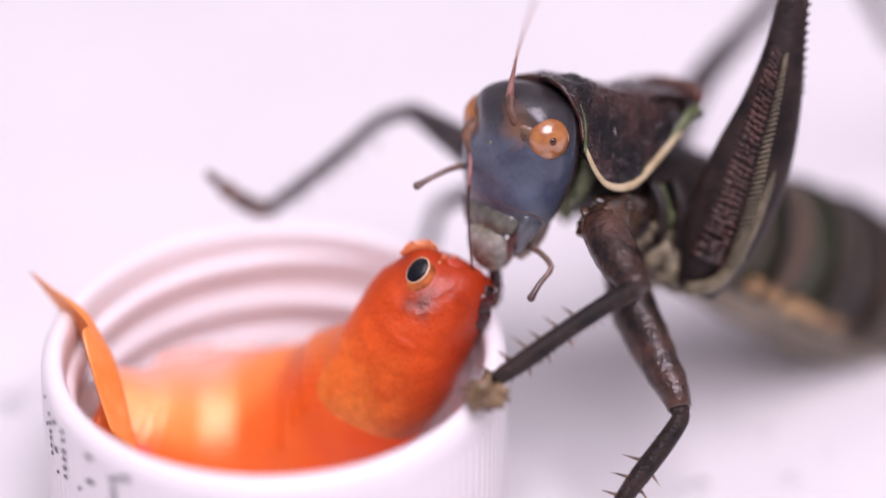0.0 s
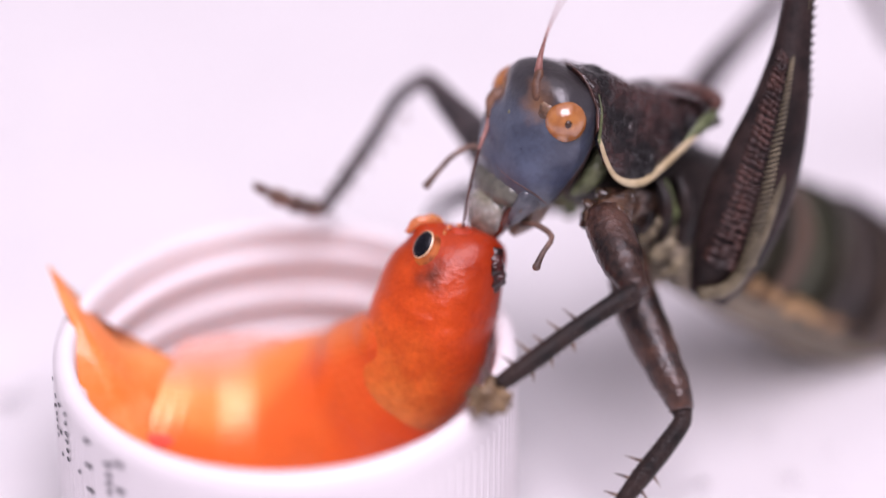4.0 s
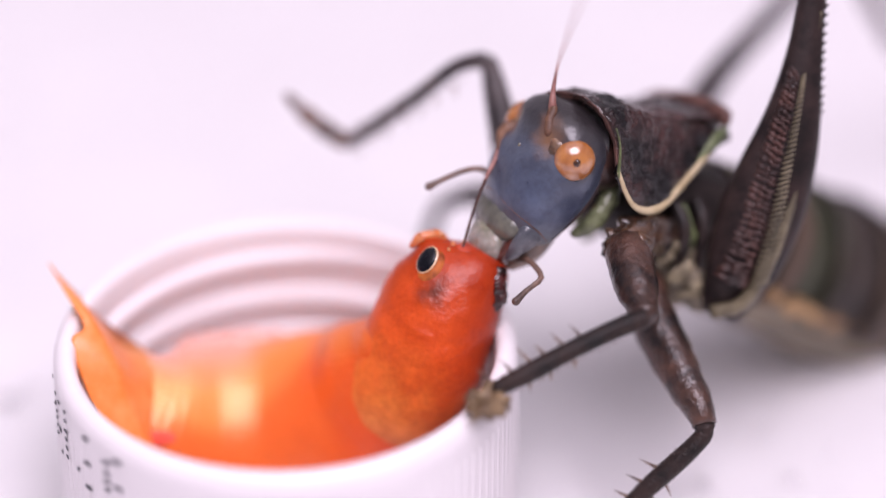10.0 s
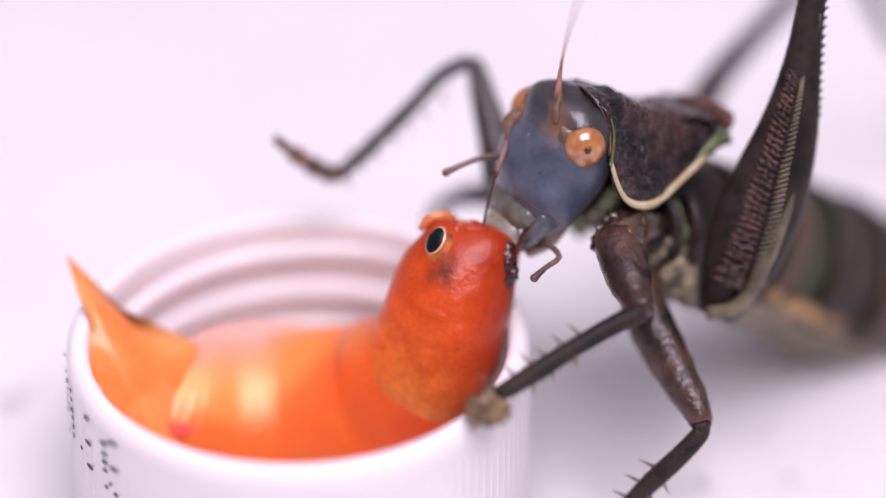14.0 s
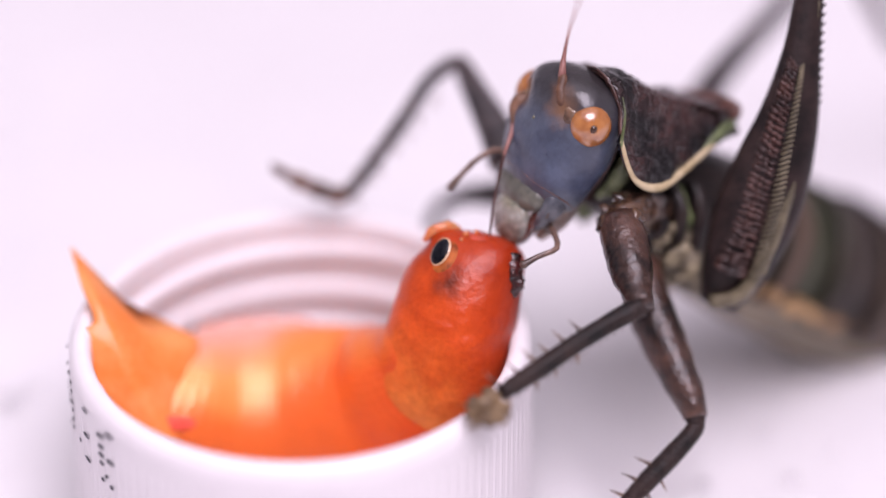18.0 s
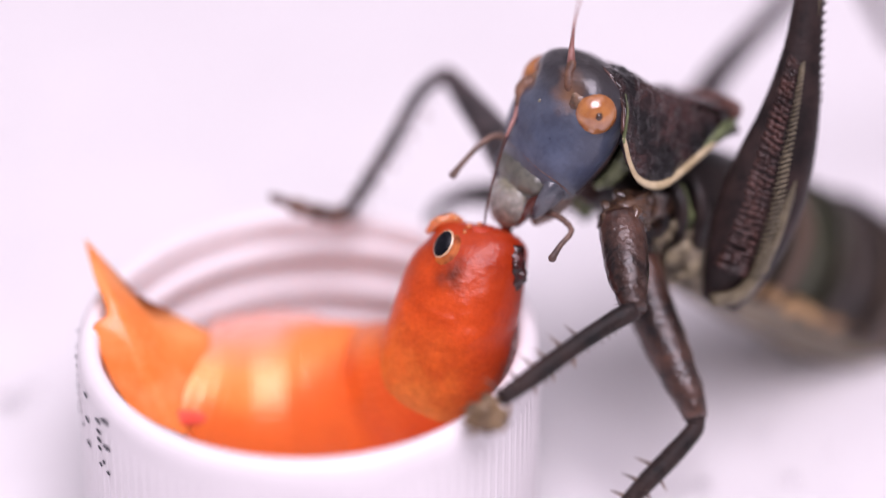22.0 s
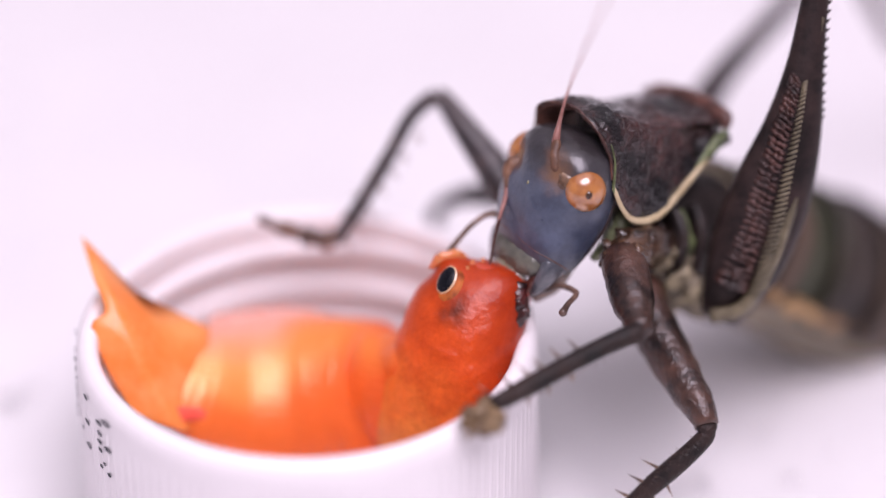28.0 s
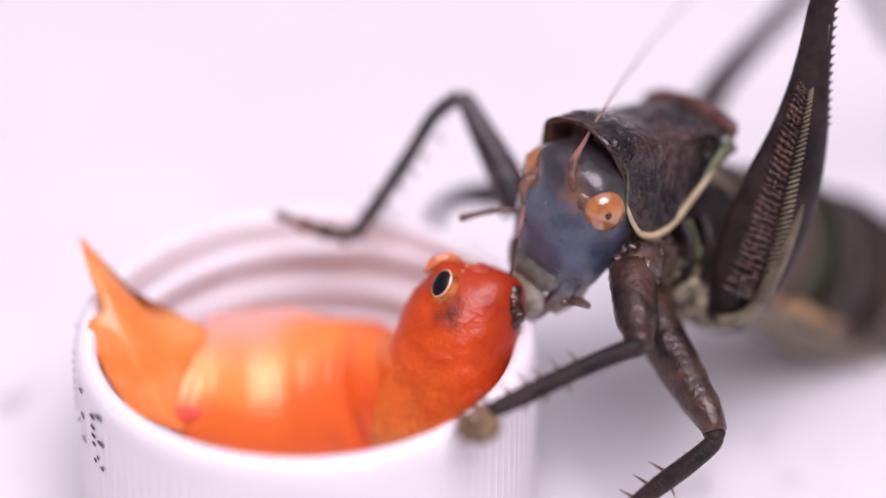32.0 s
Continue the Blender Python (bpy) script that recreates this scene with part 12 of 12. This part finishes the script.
        (31.5, mm(-21.31, -0.88, 15.83, -3.17, 4.9, -10.86)), (32, mm(-21.28, -2.18, 15.51, -3.14, 4.8, -10.85)),])
    walk(LEGS["hind_femur"], [
        (0, mm(2, -8.59, 16.2, -0.87, 2.21, -1.48)), (0.5, mm(1.96, -8.62, 16.13, -0.69, 2.06, -1.64)),
        (1, mm(1.95, -8.65, 16.08, -0.78, 2.16, -1.62)), (1.5, mm(2.33, -8.75, 15.92, -0.91, 1.62, -1.74)),
        (2, mm(2.63, -8.75, 15.97, -1.2, 1.43, -1.38)), (2.5, mm(2.66, -8.8, 15.94, -1.58, 1.48, -1.01)),
        (3, mm(2.66, -8.78, 15.91, -1.08, 1.24, -1.05)), (3.5, mm(2.73, -8.78, 15.91, -1.11, 1.05, -0.8)),
        (5.5, mm(2.86, -8.8, 15.89, -1.48, 0.9, -1.08)), (6, mm(2.88, -8.71, 16, -1.61, 0.93, -0.94)),
        (6.5, mm(3.13, -8.66, 16.11, -1.96, 0.97, -0.6)), (7, mm(3.23, -8.62, 16.21, -1.41, 0.69, -0.46)),
        (7.5, mm(3.18, -8.6, 16.23, -1.71, 0.77, -0.58)), (8, mm(3.25, -8.61, 16.25, -1.88, 0.54, -0.62)),
        (8.5, mm(3.29, -8.89, 15.83, -2.08, 0.77, -0.4)), (9, mm(3.48, -9.06, 15.51, -0.88, 0.53, -0.31)),
        (9.5, mm(3.61, -9.26, 15.15, -0.25, 0.61, -0.34)), (10, mm(3.61, -9.39, 14.98, -0.65, 0.71, -0.39)),
        (10.5, mm(3.45, -9.52, 14.77, -0.19, 1.06, -0.51)), (11, mm(3.46, -9.55, 14.68, 0.61, 0.82, -0.34)),
        (11.5, mm(3.28, -9.55, 14.71, 0.22, 1.4, -0.7)), (12, mm(3.35, -9.48, 14.77, 1.17, 1.15, -0.55)),
        (12.5, mm(3.21, -9.49, 14.74, 0.85, 1.15, -0.96)), (13, mm(3.15, -9.38, 14.9, 1.72, 0.96, -1.07)),
        (13.5, mm(3.11, -9.42, 14.88, 0.75, 1.32, -0.87)), (14, mm(3.35, -9.41, 14.9, 1.13, 1.16, -0.51)),
        (14.5, mm(3.38, -9.34, 15.02, 0.75, 1.14, -0.63)), (16.5, mm(3.57, -9.07, 15.45, 0.37, 0.8, -0.25)),
        (17, mm(3.51, -9.03, 15.53, -0.31, 0.88, -0.19)), (17.5, mm(3.56, -9.03, 15.52, -0.25, 0.71, -0.24)),
        (18, mm(3.52, -9.01, 15.5, 0.31, 0.63, -0.21)), (18.5, mm(3.58, -9.07, 15.41, 0.25, 0.63, -0.2)),
        (19, mm(3.62, -9.05, 15.44, 0.7, 0.34, -0.21)), (19.5, mm(3.64, -8.98, 15.49, 1.35, 0.15, -0.73)),
        (20, mm(3.65, -9.03, 15.52, -0.11, 0.44, -0.35)), (20.5, mm(3.65, -9.02, 15.58, -0.53, 0.52, -0.16)),
        (21, mm(3.67, -8.98, 15.55, 0.45, 0.36, -0.3)), (21.5, mm(3.61, -8.98, 15.59, -0.51, 0.69, -0.42)),
        (22, mm(3.62, -8.97, 15.58, -0.31, 0.44, -0.27)), (22.5, mm(3.62, -9, 15.56, -0.04, 0.44, -0.11)),
        (23, mm(3.49, -9, 15.61, -0.88, 0.7, -0.26)), (23.5, mm(3.55, -8.98, 15.59, -0.52, 0.7, -0.4)),
        (24, mm(3.55, -8.98, 15.59, -0.44, 0.62, -0.44)), (24.5, mm(3.79, -9.03, 15.48, 0.71, 0.34, -0.15)),
        (25, mm(3.61, -9.03, 15.43, 1.22, 0.25, -0.42)), (25.5, mm(3.5, -9.02, 15.47, 1.2, 0.27, -0.37)),
        (27.5, mm(3.56, -9.35, 14.95, 2.06, 0.88, -0.13)), (28, mm(3.59, -9.47, 14.75, 2.71, 0.8, -0.39)),
        (28.5, mm(3.71, -9.56, 14.57, 4.13, 0.59, -0.5)), (29, mm(3.73, -9.48, 14.72, 3.41, 0.67, -0.21)),
        (29.5, mm(3.84, -9.27, 15.02, 3.15, 0.33, -0.06)), (30, mm(3.71, -9.23, 15.1, 2.36, 0.6, -0.26)),
        (30.5, mm(3.76, -9.23, 15.09, 2.64, 0.18, -0.17)), (31, mm(3.96, -9.4, 14.86, 3.12, 0.34, 0.13)),
        (31.5, mm(3.95, -9.54, 14.61, 3.66, 0.51, -0.05)), (32, mm(3.97, -9.69, 14.39, 3.74, 0.85, -0.18)),])
    walk(LEGS["hind_femur_far"], [
        (0, mm(0.98, 8.65, 17.17, 0, -0, 0)), (0.5, mm(0.96, 8.66, 17.19, 0, -0, 0)), (1, mm(0.96, 8.66, 17.19, 0, -0, 0)),
        (1.5, mm(1.17, 8.66, 17.19, 0, -0, 0)), (2, mm(1.27, 8.69, 17.23, 0, -0, 0)), (2.5, mm(1.27, 8.68, 17.22, 0, -0, 0)),
        (3, mm(1.28, 8.68, 17.21, 0, -0, 0)), (3.5, mm(1.29, 8.67, 17.2, 0, -0, 0)), (5.5, mm(1.31, 8.65, 17.17, 0, -0, 0)),
        (6, mm(1.36, 8.63, 17.14, 0, -0, 0)), (6.5, mm(1.4, 8.61, 17.11, 0, -0, 0)), (7, mm(1.44, 8.59, 17.08, 0, -0, 0)),
        (7.5, mm(1.48, 8.57, 17.05, 0, -0, 0)), (8, mm(1.52, 8.56, 17.03, 0, -0, 0)), (8.5, mm(1.56, 8.54, 17, 0, -0, 0)),
        (9, mm(1.6, 8.52, 16.97, 0, -0, 0)), (9.5, mm(1.62, 8.52, 16.97, 0, -0, 0)), (10, mm(1.64, 8.52, 16.97, 0, -0, 0)),
        (10.5, mm(1.66, 8.52, 16.97, 0, -0, 0)), (11, mm(1.67, 8.52, 16.97, 0, -0, 0)), (11.5, mm(1.69, 8.52, 16.97, 0, -0, 0)),
        (12, mm(1.71, 8.52, 16.97, 0, -0, 0)), (12.5, mm(1.73, 8.52, 16.97, 0, -0, 0)), (13, mm(1.75, 8.52, 16.97, 0, -0, 0)),
        (13.5, mm(1.77, 8.52, 16.97, 0, -0, 0)), (14, mm(1.79, 8.52, 16.97, 0, -0, 0)), (14.5, mm(1.79, 8.52, 16.98, 0, -0, 0)),
        (16.5, mm(1.79, 8.55, 17.02, 0, -0, 0)), (17, mm(1.79, 8.56, 17.03, 0, -0, 0)), (17.5, mm(1.79, 8.56, 17.04, 0, -0, 0)),
        (18, mm(1.79, 8.57, 17.05, 0, -0, 0)), (18.5, mm(1.79, 8.58, 17.06, 0, -0, 0)), (19, mm(1.79, 8.58, 17.07, 0, -0, 0)),
        (19.5, mm(1.79, 8.59, 17.08, 0, -0, 0)), (20, mm(1.79, 8.6, 17.09, 0, -0, 0)), (20.5, mm(1.79, 8.6, 17.1, 0, -0, 0)),
        (21, mm(1.79, 8.61, 17.11, 0, -0, 0)), (21.5, mm(1.79, 8.62, 17.12, 0, -0, 0)), (22, mm(1.79, 8.62, 17.13, 0, -0, 0)),
        (22.5, mm(1.79, 8.62, 17.12, 0, -0, 0)), (23, mm(1.79, 8.61, 17.11, 0, -0, 0)), (23.5, mm(1.79, 8.6, 17.1, 0, -0, 0)),
        (24, mm(1.79, 8.6, 17.09, 0, -0, 0)), (24.5, mm(1.79, 8.59, 17.08, 0, -0, 0)), (25, mm(1.79, 8.58, 17.07, 0, -0, 0)),
        (25.5, mm(1.82, 8.57, 17.05, 0, -0, 0)), (27.5, mm(1.95, 8.53, 16.99, 0, -0, 0)), (28, mm(1.98, 8.52, 16.97, 0, -0, 0)),
        (28.5, mm(1.98, 8.52, 16.97, 0, -0, 0)), (29, mm(1.98, 8.52, 16.97, 0, -0, 0)), (29.5, mm(1.95, 8.53, 16.99, 0, -0, 0)),
        (30, mm(1.93, 8.54, 17.01, 0, -0, 0)), (30.5, mm(1.98, 8.53, 16.99, 0, -0, 0)), (31, mm(2.03, 8.52, 16.97, 0, -0, 0)),
        (31.5, mm(2.12, 8.48, 16.92, 0, -0, 0)), (32, mm(2.22, 8.45, 16.87, 0, -0, 0)),])


motions()
